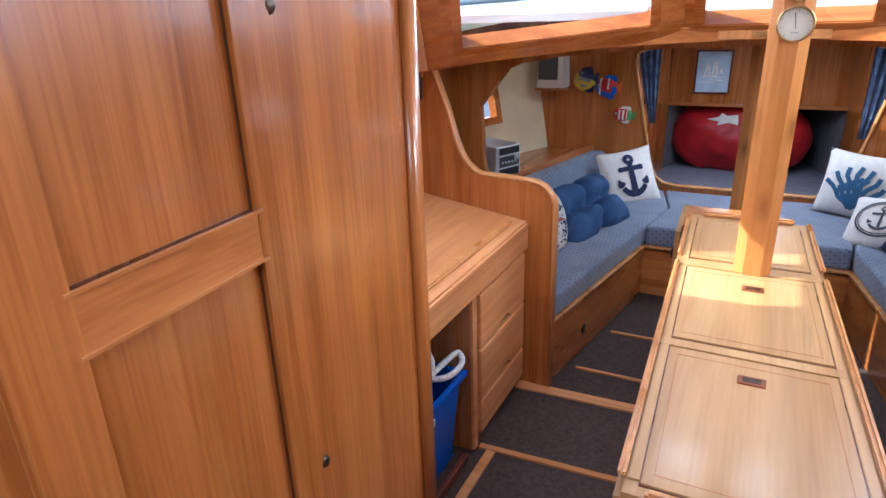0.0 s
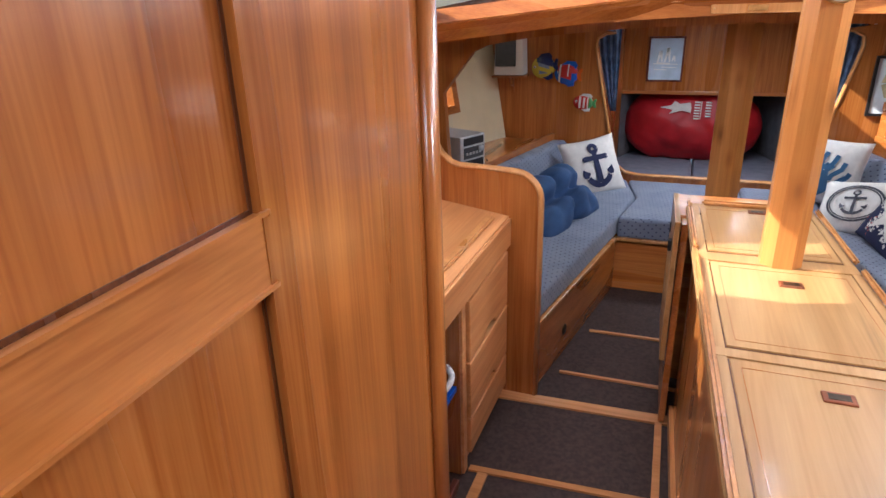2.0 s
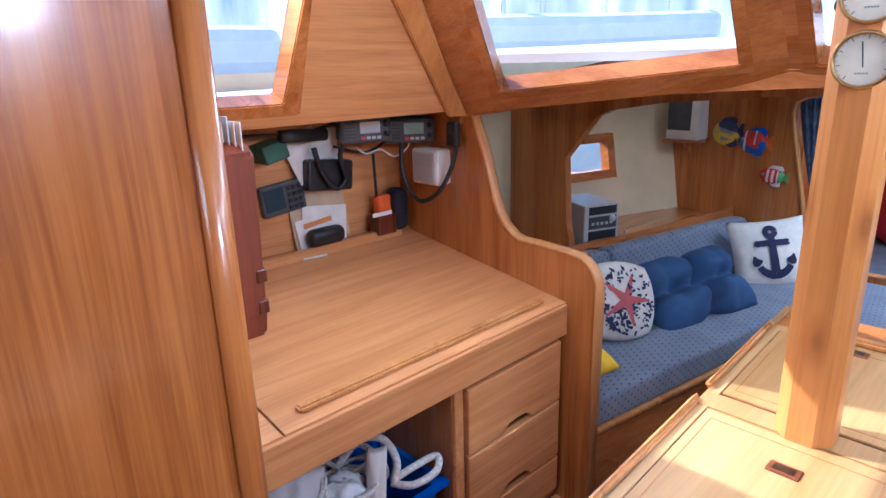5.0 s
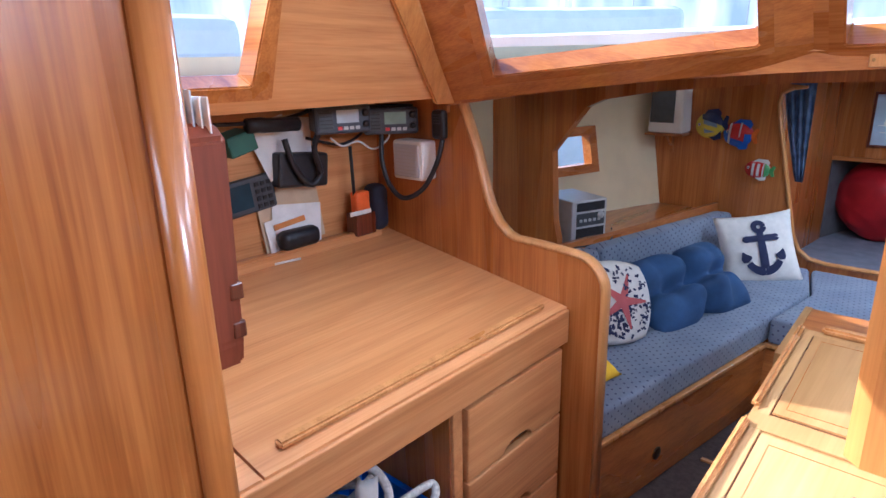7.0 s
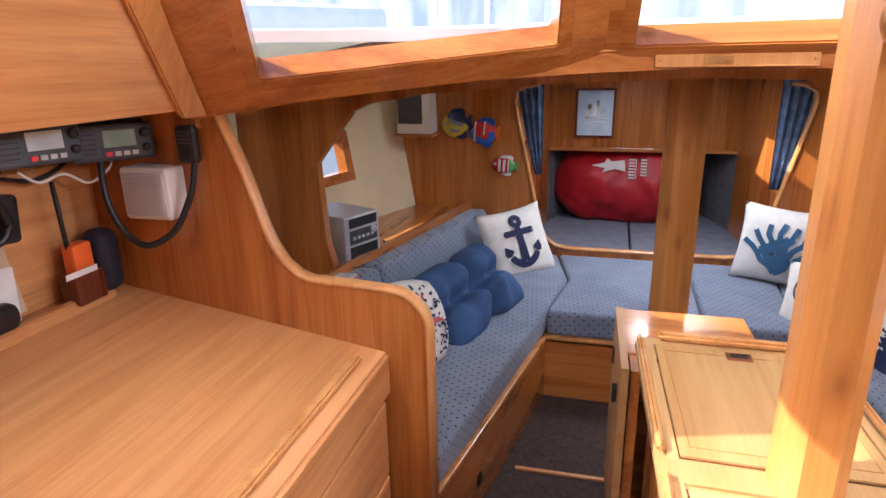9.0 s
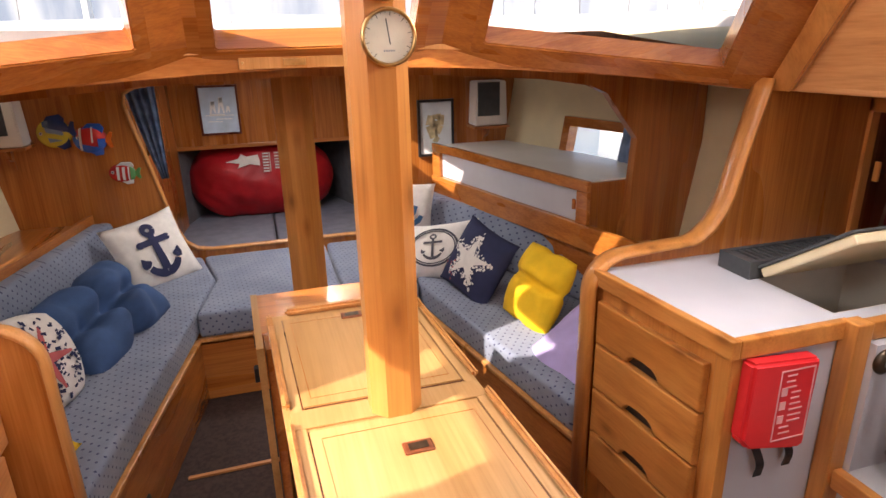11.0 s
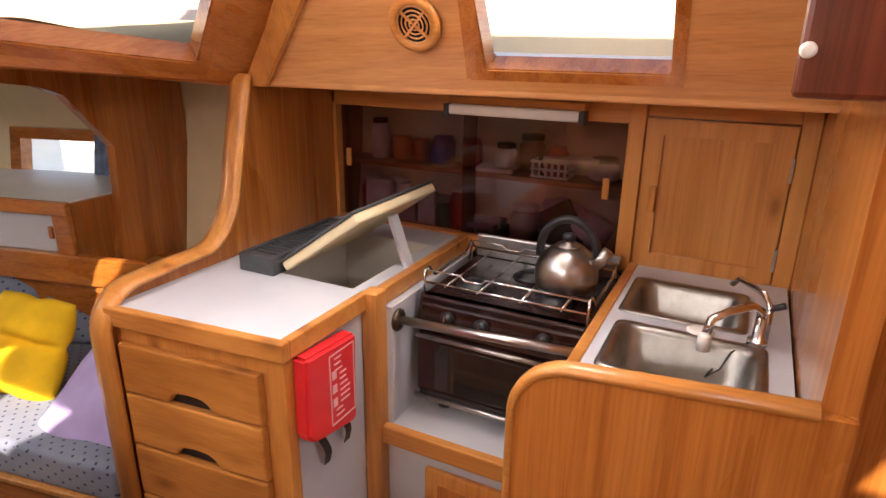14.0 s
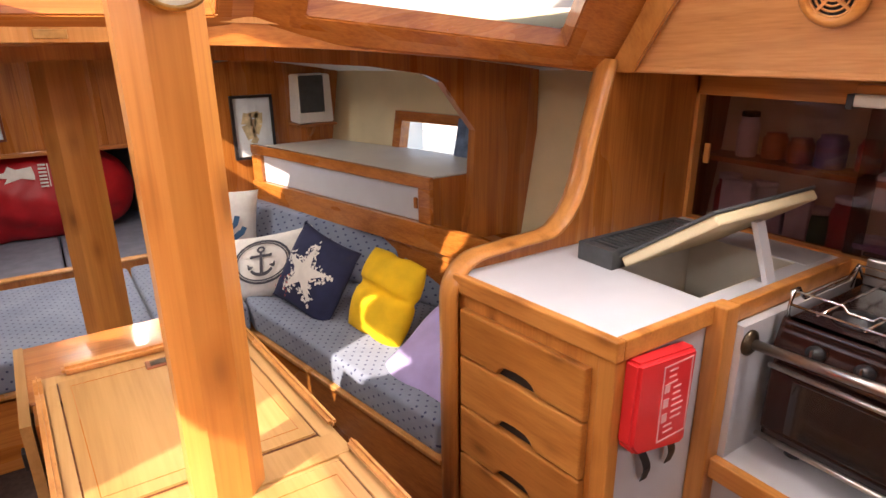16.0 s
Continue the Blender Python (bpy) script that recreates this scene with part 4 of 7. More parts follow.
part("leaf_end", box(-0.12, 0.125, 2.49, 2.51, 0.01, 0.786), teak_x, leaf)
for y in (2.24, 2.44):
    for z in (0.70,):
        part("hinge", box(-0.172, -0.160, y - 0.012, y + 0.012, z - 0.02, z + 0.02, 0.002), black, leaf, "black hinge")

# ---- posts ----
mast = thing("deck_post", "chamfered teak deck-support post through the table", "post")
P = 0.047
oct_ = [(P, -0.022), (P, 0.022), (0.022, P), (-0.022, P), (-P, 0.022), (-P, -0.022), (-0.022, -P), (0.022, -P)]
part("shaft", prism([(0.134 + x, 1.745 + y, TZ) for x, y in oct_], (0, 0, ROOF - TZ)), oak_z, mast)
post2 = tagged(obj("forward_post", prism([(0.085 + 1.55 * x, 3.29 + 0.9 * y, 0.0) for x, y in oct_], (0, 0, 1.47)), oak_z), "knotty teak post beside the forward settee", "post")

# ---- galley ----
def deck_with(x0, x1, y0, y1, hx0, hx1, hy0, hy1, z0, z1):
    """A board with one rectangular opening."""
    o = bmesh.new()
    loops = [[o.verts.new((x, y, z)) for x, y in ((a, c), (b_, c), (b_, d), (a, d))] for a, b_, c, d in ((x0, x1, y0, y1), (hx0, hx1, hy0, hy1)) for z in (z0, z1)]
    lo, hi, ilo, ihi = loops
    for k in range(4):
        q = (k + 1) % 4
        o.faces.new((lo[k], lo[q], hi[q], hi[k]))
        o.faces.new((ilo[q], ilo[k], ihi[k], ihi[q]))
        o.faces.new((hi[k], hi[q], ihi[q], ihi[k]))
        o.faces.new((lo[q], lo[k], ilo[k], ilo[q]))
    return o


counter = thing("galley_counter", "white-topped galley counter with oak edging, drawers and cold box", "counter")
part("worktop", xy([(0.825, 1.66), (0.825, 2.183), (1.16, 2.183), (1.16, 1.66)], 0.865, 0.90), white, counter)
part("worktop_back", xy([(1.56, 1.66), (1.56, 2.183), (1.72, 2.183), (1.72, 1.66)], 0.865, 0.90), white, counter)
part("worktop_side", xy([(1.16, 1.64), (1.16, 1.69), (1.56, 1.69), (1.72, 1.69), (1.72, 1.64)], 0.866, 0.899), white, counter)
part("worktop_side", xy([(1.16, 2.04), (1.16, 2.183), (1.56, 2.183), (1.56, 2.04)], 0.866, 0.899), white, counter)
part("edge_front", box(0.805, 0.829, 1.635, 2.183, 0.858, 0.904, 0.004), oak_y, counter)
part("edge_aft", box(0.829, 1.16, 1.635, 1.66, 0.858, 0.904, 0.004), oak_y, counter)
part("edge_stove", box(1.19, 1.72, 1.612, 1.64, 0.858, 0.904, 0.004), oak_y, counter)
part("corner_stile", box(1.14, 1.19, 1.605, 1.652, 0.0, 0.906, 0.004), oak_z, counter)
part("side_panel", box(0.85, 1.14, 1.652, 1.668, 0.0, 0.858), white, counter, "white laminate end panel")
part("front_stile", box(0.815, 0.85, 1.645, 1.69, 0.0, 0.858, 0.003), oak_z, counter)
part("front_frame", box(0.826, 0.846, 1.69, 2.183, 0.0, 0.858), oak_z, counter)
GZ = [0.250, 0.400, 0.545, 0.690, 0.822]
for k in range(4):
    d = part("drawer", scooped(0.804, 0.826, 1.712, 2.15, GZ[k] + 0.003, GZ[k + 1] - 0.004, k > 0), oak_y, counter)
    if k:
        # black plate behind the scoop paints the shade within it
        part("finger_slot", box(0.8235, 0.8275, 1.85, 2.01, GZ[k] - 0.004, GZ[k] + 0.036), black, d, "black plate painting the shade inside the scooped drawer edge")
part("plinth", box(0.83, 0.85, 1.69, 2.183, 0.0, 0.235), oak_z, counter)
part("cold_box_liner", prism([(1.16, 1.69, 0.55), (1.56, 1.69, 0.55), (1.56, 2.04, 0.55), (1.16, 2.04, 0.55)], (0, 0, 0.01)), liner_m, counter)
for pts in ([(1.16, 1.69), (1.165, 1.69), (1.165, 2.04), (1.16, 2.04)], [(1.555, 1.69), (1.56, 1.69), (1.56, 2.04), (1.555, 2.04)], [(1.165, 1.69), (1.555, 1.69), (1.555, 1.695), (1.165, 1.695)], [(1.165, 2.035), (1.555, 2.035), (1.555, 2.04), (1.165, 2.04)]):
    part("liner_wall", xy(pts, 0.55, 0.898), liner_m, counter)
part("recess_side", box(1.19, 1.72, 1.59, 1.612, 0.0, 0.858), white, counter, "white laminate stove recess side")



def splay(ob):
    """The counter front runs slightly outboard towards its after end."""
    for v in ob.data.vertices:
        x, y = v.co.x, v.co.y
        y = 1.667 + (y - 1.635) * 0.881 if y > 1.635 else y + 0.032
        w = min(1.0, max(0.0, (1.16 - x) / 0.33))
        v.co.x, v.co.y = x + w * (0.035 - 0.102 * (y - 1.667)), y


for ob in counter.children_recursive:
    splay(ob)

lid = thing("cold_box_lid", "cream cold box lid propped open on a white strut", "lid")
m_l = Matrix.Translation((1.16, 1.935, 0.915)) @ pose(0, 0, 0, -35, 0, 0)
part("lid_slab", turn(box(0.0, 0.40, -0.29, 0.0, -0.010, 0.016, 0.006), m_l), cream, lid, "cream insulated lid")
part("lid_skin", turn(box(-0.004, 0.404, -0.293, 0.002, 0.016, 0.024, 0.002), m_l), grey_plastic, lid, "grey lid skin")
part("vent_box", deck_with(1.13, 1.52, 1.945, 2.06, 1.15, 1.50, 1.96, 2.045, 0.90, 0.948), grey_plastic, lid, "grey vented housing")
for k in range(16):
    part("vent_slat", box(1.16 + 0.021 * k, 1.168 + 0.021 * k, 1.96, 2.045, 0.925, 0.944), grey_plastic, lid)
part("strut", prism([(1.36, 1.675, 0.895), (1.395, 1.675, 0.895), (1.385, 1.72, 1.04), (1.35, 1.72, 1.04)], (0.0, 0.014, 0)), white, lid, "white prop strut")

sinks = thing("sink_counter", "white sink counter with two stainless bowls", "counter")
part("worktop", xy([(0.92, 0.75), (1.06, 0.75), (1.06, 1.12), (0.92, 1.12)], 0.865, 0.90), white, sinks)


part("worktop", deck_with(1.06, 1.305, 0.75, 1.12, 1.075, 1.285, 0.805, 1.085, 0.865, 0.90), white, sinks)
part("worktop", deck_with(1.305, 1.70, 0.75, 1.12, 1.355, 1.575, 0.845, 1.095, 0.865, 0.90), white, sinks)
part("edge", box(0.92, 1.70, 1.12, 1.145, 0.80, 0.904, 0.004), oak_y, sinks, "oak edge strip")
part("side_panel", box(0.92, 1.70, 1.125, 1.14, 0.0, 0.80), white, sinks)


def bowl(x0, x1, y0, y1, depth):
    o = bmesh.new()

    def loop(g, z, r):
        pts = []
        for cx, cy, a0 in ((x1 - g - r, y1 - g - r, 0), (x0 + g + r, y1 - g - r, 90), (x0 + g + r, y0 + g + r, 180), (x1 - g - r, y0 + g + r, 270)):
            pts += [(cx + r * math.cos(radians(a0 + 15 * k)), cy + r * math.sin(radians(a0 + 15 * k)), z) for k in range(7)]
        return [o.verts.new(p) for p in pts]
    rings = [loop(-0.012, 0.901, 0.02), loop(-0.010, 0.905, 0.02), loop(0.004, 0.904, 0.03), loop(0.012, 0.890, 0.04), loop(0.022, 0.90 - depth + 0.03, 0.05), loop(0.055, 0.90 - depth, 0.05)]
    for a, b in zip(rings, rings[1:]):
        for k in range(len(a)):
            o.faces.new((a[k], a[(k + 1) % len(a)], b[(k + 1) % len(a)], b[k]))
    o.faces.new(rings[-1])
    return o


part("bowl", bowl(1.075, 1.285, 0.805, 1.085, 0.17), sink_steel, sinks, "brushed stainless bowl", True)
part("bowl", bowl(1.355, 1.575, 0.845, 1.095, 0.13), sink_steel, sinks, "brushed stainless bowl", True)

wing = structure(obj("wall_galley_end", yz([(0.70, 0.0), (1.192, 0.0), (1.192, 0.87)] + [(1.085 + 0.107 * math.cos(radians(a)), 0.87 + 0.105 * math.sin(radians(a))) for a in range(10, 91, 10)] + [(0.70, 1.005)], 0.885, 0.915), teak_z), "teak wing panel with rounded pale top beside the sinks", "panel")
pl = [(1.192, 0.02), (1.192, 0.87)] + [(1.085 + 0.107 * math.cos(radians(a)), 0.87 + 0.105 * math.sin(radians(a))) for a in range(10, 91, 10)] + [(0.745, 1.003)]
b = edging([(y, z) for y, z in pl], 0.880, 0.920, -0.012, "edging", wing, oak_y)
for v in b.data.vertices:
    v.co = (v.co.y, v.co.x, v.co.z)

cup = thing("galley_cupboard", "teak cupboard door with raised panel, latch and steel hinges", "cupboard")
part("case", box(1.712, 1.95, 0.745, 1.165, 0.88, 1.35), teak_z, cup)
dr = part("door", deck_with(0.792, 1.140, 0.895, 1.305, 0.832, 1.095, 0.94, 1.262, 1.688, 1.712), oak_z, cup)
for v in dr.data.vertices:
    v.co = (v.co.z, v.co.x, v.co.y)
part("panel", box(1.700, 1.710, 0.83, 1.098, 0.938, 1.264), oak_z, dr)
part("frame_post", box(1.675, 1.72, 1.142, 1.185, 0.88, 1.345, 0.003), oak_z, cup)
part("frame_post", box(1.69, 1.72, 0.745, 0.788, 0.88, 1.345, 0.003), oak_z, cup)
part("frame_rail", box(1.69, 1.72, 0.788, 1.142, 1.309, 1.345, 0.003), oak_y, cup)
part("frame_rail", box(1.69, 1.72, 0.788, 1.142, 0.88, 0.893), oak_y, cup)
part("latch", box(1.664, 1.688, 1.095, 1.112, 1.06, 1.13, 0.004), oak_z, dr, "oak turn latch")
for z in (1.20, 0.97):
    part("hinge", box(1.682, 1.69, 0.788, 0.796, z - 0.03, z + 0.03, 0.001), steel, dr, "steel butt hinge")

rack = thing("glazed_locker", "smoked sliding-glass locker with crowded shelves behind the stove", "locker")
part("back", box(1.94, 1.955, 1.185, 2.185, 0.80, 1.35), white_paint, rack)
part("shelf", box(1.74, 1.94, 1.185, 2.185, 1.085, 1.10), teak_y, rack)
part("base", box(1.69, 1.94, 1.185, 2.185, 0.83, 0.862), teak_y, rack)
part("bottom_rail", box(1.69, 1.74, 1.185, 2.185, 0.862, 0.905, 0.003), oak_y, rack)
part("top_rail", box(1.69, 1.74, 1.185, 2.185, 1.285, 1.35, 0.003), oak_y, rack)
part("end_post", box(1.69, 1.74, 2.14, 2.185, 0.80, 1.35, 0.003), oak_z, rack)
for y0, y1, x in ((1.186, 1.68, 1.712), (1.64, 2.14, 1.722)):
    part("sliding_pane", box(x, x + 0.004, y0, y1, 0.90, 1.29), dark_glass, rack, "smoked sliding glass pane")
for y, z in ((2.105, 1.11), (1.235, 1.10)):
    part("finger_pull", box(1.704, 1.713, y - 0.009, y + 0.009, z - 0.03, z + 0.03, 0.002), oak_z, rack, "oak finger pull")

# ---- outside: side decks, foredeck and the marina ----
own = bmesh.new()
for pts in ([(-1.24, 3.22), (-1.24, 2.34), (-0.25, 2.74), (-0.25, 3.22)], [(1.43, 3.22), (1.43, 2.34), (0.5, 2.74), (0.5, 3.22)], [(-1.24, 2.34), (-1.9, 2.2), (-1.55, 3.22), (-1.24, 3.22)], [(1.43, 2.34), (2.0, 2.2), (1.65, 3.22), (1.43, 3.22)],
            [(-0.25, 2.74), (-0.25, 3.22), (0.5, 3.22), (0.5, 2.74)], [(-1.55, 3.22), (-1.45, 3.58), (-1.30, 4.08), (-0.12, 4.08), (-0.12, 3.22)],
            [(0.27, 3.22), (0.27, 4.08), (1.35, 4.08), (1.50, 3.58), (1.65, 3.22)], [(-0.12, 3.22), (-0.12, 3.50), (0.27, 3.50), (0.27, 3.22)],
            [(-1.30, 4.08), (-1.2, 4.3), (1.25, 4.3), (1.35, 4.08)],
            [(-1.2, 4.3), (-1.1, 4.7), (-0.28, 4.7), (-0.28, 4.3)], [(0.20, 4.3), (0.20, 4.7), (1.15, 4.7), (1.25, 4.3)],
            [(-1.1, 4.7), (-1.0, 5.0), (0.03, 7.2), (1.05, 5.0), (1.15, 4.7)]):
    prism([(x, y, 1.515) for x, y in pts], (0, 0, 0.03), bm=own)
for pts in ([(-2.4, -1.4), (-2.0, 2.2), (-1.22, 2.2), (-1.31, -1.4)], [(2.5, -1.4), (2.1, 2.2), (1.41, 2.2), (1.60, -1.4)]):
    prism([(x, y, 1.41) for x, y in pts], (0, 0, 0.03), bm=own)
structure(obj("deck", own, white_paint), "white painted deck outside the windows", "deck")
structure(obj("water", box(-60, 60, -60, 60, -0.9, -0.7), plain("harbour_water", (0.05, 0.10, 0.14), 0.15, 0, 0.3, 0.4, 0.3, 0, 2.0)), "blue-grey harbour water", "water")


def haze_glow_mat():
    m = bpy.data.materials.new("painted_haze_glow")
    m.use_nodes = True
    n, l = m.node_tree.nodes, m.node_tree.links
    b = n["Principled BSDF"]
    b.inputs["Base Color"].default_value = (0.1, 0.1, 0.1, 1)
    co = n.new("ShaderNodeTexCoord")
    mp = n.new("ShaderNodeMapping")
    mp.inputs["Scale"].default_value = (0.5, 0.5, 0.09)
    l.new(co.outputs["Object"], mp.inputs[0])
    no = n.new("ShaderNodeTexNoise")
    no.inputs["Scale"].default_value, no.inputs["Detail"].default_value = 1.0, 6
    l.new(mp.outputs[0], no.inputs[0])
    # haze and outdoor brightness are painted as pale bands and given off as emission
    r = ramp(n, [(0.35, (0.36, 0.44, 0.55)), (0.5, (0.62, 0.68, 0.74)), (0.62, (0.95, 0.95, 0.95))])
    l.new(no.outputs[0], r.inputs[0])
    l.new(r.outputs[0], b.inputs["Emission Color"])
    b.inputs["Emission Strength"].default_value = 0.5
    return m


# added ring that glows in place of a daylit far shore
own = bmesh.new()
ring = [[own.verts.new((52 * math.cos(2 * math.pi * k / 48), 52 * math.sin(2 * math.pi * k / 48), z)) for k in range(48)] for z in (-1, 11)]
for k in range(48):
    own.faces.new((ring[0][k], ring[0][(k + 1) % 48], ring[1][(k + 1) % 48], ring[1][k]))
back = structure(obj("backdrop", own, haze_glow_mat()), "glowing backdrop with painted haze for the far marina shore", "backdrop")
back.visible_shadow = False


def mast_outside(x, y, h):
    t = thing("yacht_mast", "pale aluminium mast of a moored yacht", "mast", group="masts in the marina")
    part("spar", tube([(x, y, -0.7), (x, y, h)], 0.09, 8), white_paint, t)
    part("spreader", tube([(x - 0.9, y, h * 0.6), (x + 0.9, y, h * 0.6)], 0.03, 6), white_paint, t)
    for s_ in (-1, 1):
        part("shroud", tube([(x + 1.2 * s_, y, 0.6), (x + 0.9 * s_, y, h * 0.6), (x, y, h)], 0.012, 5), steel, t)


for x, y, h in ((-5.2, 9.5, 13), (-9.5, 12.0, 14), (-2.6, 14.0, 12), (5.5, 13.0, 14), (9.0, 10.5, 13), (11.0, 16.0, 15), (12.5, 3.5, 13), (-12.0, 4.5, 13), (7.2, 19, 15)):
    mast_outside(x, y, h)


def neighbour(x, y, rz, n_):
    t = thing("moored_yacht", "white hull of a neighbouring moored yacht", "yacht", (x, y, 0), rz, "moored yachts")
    b_ = bmesh.new()
    secs = []
    for u in (-4.5, -3, -1, 1.5, 3.5, 5.0):
        w = 1.5 * (1 - max(0, u / 5.2) ** 2) + 0.05
        secs.append([b_.verts.new(p) for p in ((u, -w, 1.35), (u, -w * 0.85, -0.7), (u, w * 0.85, -0.7), (u, w, 1.35))])
    for a, c in zip(secs, secs[1:]):
        for k in range(4):
            b_.faces.new((a[k], a[(k + 1) % 4], c[(k + 1) % 4], c[k]))
    b_.faces.new(secs[0])
    b_.faces.new(secs[-1][::-1])
    part("hull", b_, white_paint, t)
    part("coachroof", box(-2.5, 2.0, -0.9, 0.9, 1.35, 1.85, 0.15), white_paint, t)


neighbour(-5.0, 8.6, 70, 0)
neighbour(9.5, 9.0, 100, 1)
neighbour(-6.0, 2.0, 90, 2)
neighbour(6.8, 2.5, 92, 3)

wiper = thing("window_wiper", "black wiper lying across the middle deckhouse window", "wiper")
part("arm", tube([(-0.10, 2.535, 1.642), (0.10, 2.538, 1.640), (0.34, 2.540, 1.638)], 0.006, 8), black, wiper, "", True)
part("pivot", turn(lathe([(0.018, 0), (0.020, 0.012), (0.014, 0.026), (0.006, 0.030)], 18), Matrix.Translation((-0.105, 2.50, 1.640)) @ pose(0, 0, 0, -60, 0, 0)), black, wiper, "black pivot cap", True)
part("blade", box(-0.06, 0.36, 2.520, 2.530, 1.650, 1.660, 0.002), black, wiper, "rubber blade")

# rope coil and a fender on the port side deck
def coil(name, label, x, y, z, r, turns, material, thick):
    pts = [(x + (r + 0.008 * math.sin(7 * k)) * math.cos(k * 0.45), y + r * math.sin(k * 0.45), z + 0.004 * k * 0.45) for k in range(int(turns * 14))]
    return tagged(obj(name, tube(pts, thick, 6), material, None, "", True), label, "rope")


coil("rope_coil", "dark red rope coil on the side deck by the window", -1.38, 1.28, 1.55, 0.07, 3, plain("red_rope", (0.22, 0.02, 0.03), 0.8, 0, 0.3, 80, 0.4), 0.014)

# ---- galley: stove, kettle, fittings ----
stove = thing("gimballed_stove", "dark brown enamel galley stove with oven door and pan rails", "stove")
part("body", box(1.285, 1.66, 1.165, 1.555, 0.565, 0.845, 0.008), brown_enamel, stove)
part("hob_top", box(1.29, 1.66, 1.17, 1.55, 0.845, 0.862, 0.005), brown_enamel, stove)
part("back_plate", box(1.645, 1.66, 1.17, 1.55, 0.862, 0.93, 0.004), steel, stove, "steel splash plate")
part("control_panel", prism([(1.270, 1.165, 0.775), (1.270, 1.555, 0.775), (1.300, 1.555, 0.862), (1.300, 1.165, 0.862)], (0.02, 0, 0)), brown_enamel, stove)
door = part("oven_door", box(1.262, 1.285, 1.172, 1.548, 0.600, 0.765, 0.006), brown_enamel, stove)
part("oven_glass", box(1.259, 1.263, 1.20, 1.50, 0.612, 0.745, 0.002), plain("oven_window", (0.02, 0.017, 0.016), 0.06, 0, 0.1, 10, 0, 0.8), door, "dark oven window")
part("door_bar", tube([(1.252, 1.545, 0.765), (1.252, 1.175, 0.765)], 0.006), steel, door, "thin steel door bar", True)
part("bottom_bar", tube([(1.255, 1.55, 0.585), (1.255, 1.17, 0.585)], 0.007), steel, stove, "steel bottom bar", True)
for y in (1.478, 1.395, 1.255):
    k = part("knob", turn(lathe([(0.017, 0), (0.017, 0.008), (0.012, 0.012), (0.010, 0.022)], 18), Matrix.Translation((1.281, y, 0.815)) @ pose(0, 0, 0, 0, -72, 0)), black, stove, "black control knob", True)
    part("pointer", box(1.256, 1.262, y - 0.002, y + 0.002, 0.815, 0.830), steel, k)
for k in range(3):
    part("maker_mark", box(1.272, 1.276, 1.186 + 0.012 * k, 1.194 + 0.012 * k, 0.800, 0.810), white_paint, stove, "small pale maker's mark bar")
for (x, y) in ((1.40, 1.46), (1.40, 1.27), (1.54, 1.36)):
    bn = part("burner", turn(lathe([(0.045, 0), (0.045, 0.006), (0.030, 0.010), (0.028, 0.018), (0.012, 0.020)], 22), pose(x, y, 0.862)), black, stove, "black burner", True)
# pan rails of bent wire
for x, z in ((1.308, 0.926), (1.60, 0.922)):
    part("pan_rail", tube([(x, 1.555, 0.862), (x, 1.545, z), (x, 1.46, z), (x, 1.45, z - 0.012), (x, 1.41, z - 0.012), (x, 1.40, z), (x, 1.172, z), (x, 1.165, 0.862)], 0.003, 6), chrome, stove, "bent chrome pan rail", True)
for y in (1.548, 1.172):
    part("pan_rail", tube([(1.300, y, 0.866), (1.304, y, 0.926), (1.33, y, 0.926), (1.36, y, 0.895), (1.56, y, 0.895), (1.60, y, 0.922), (1.64, y, 0.88)], 0.004, 6), chrome, stove, "chrome side rail", True)
for x, z in ((1.300, 0.896), (1.615, 0.898)):
    part("pan_rail", tube([(x, 1.545, z), (x, 1.175, z)], 0.003, 6), chrome, stove, "straight chrome pan rail", True)
for y in (1.50, 1.42, 1.32, 1.23):
    part("pan_support", tube([(1.31, y, 0.885), (1.63, y, 0.885)], 0.003, 6), chrome, stove, "chrome pan support wire", True)
part("foot", turn(lathe([(0.016, 0), (0.016, 0.01), (0.010, 0.02)], 14), pose(1.30, 1.49, 0.545)), black, stove, "black rubber foot", True)

for ob in stove.children_recursive:
    for v in ob.data.vertices:
        v.co.y = 1.155 + (v.co.y - 1.165) * 1.141

rail = thing("grab_rail", "polished steel grab rail in front of the stove", "grab rail")
part("bar", tube([(1.215, 1.622, 0.815), (1.215, 1.135, 0.838)], 0.0115, 14), steel, rail, "", True)
part("flange", turn(lathe([(0.030, 0), (0.030, 0.006), (0.018, 0.014)], 20), Matrix.Translation((1.215, 1.622, 0.815)) @ pose(0, 0, 0, 90, 0, 0)), bronze, rail, "dark round flange", True)

under = thing("under_stove_locker", "white shelf with oak edge over a small oak locker door", "locker")
part("shelf", box(1.18, 1.70, 1.145, 1.622, 0.50, 0.525), white, under, "white laminate shelf")
part("edge", box(1.155, 1.182, 1.145, 1.636, 0.478, 0.530, 0.004), oak_y, under)
part("front", box(1.19, 1.21, 1.145, 1.622, 0.0, 0.478), white, under)
od = part("door", box(1.172, 1.19, 1.16, 1.52, 0.06, 0.43, 0.006), oak_z, under, "oak locker door")
part("panel", box(1.168, 1.173, 1.20, 1.48, 0.10, 0.39, 0.002), teak_z, od)
part("knob", turn(lathe([(0.006, 0), (0.013, 0.01), (0.010, 0.016)], 14), Matrix.Translation((1.170, 1.25, 0.40)) @ pose(0, 0, 0, 0, -90, 0)), bronze, od, "", True)
part("back", box(1.68, 1.70, 1.145, 1.622, 0.5, 0.86), brown_enamel, under)

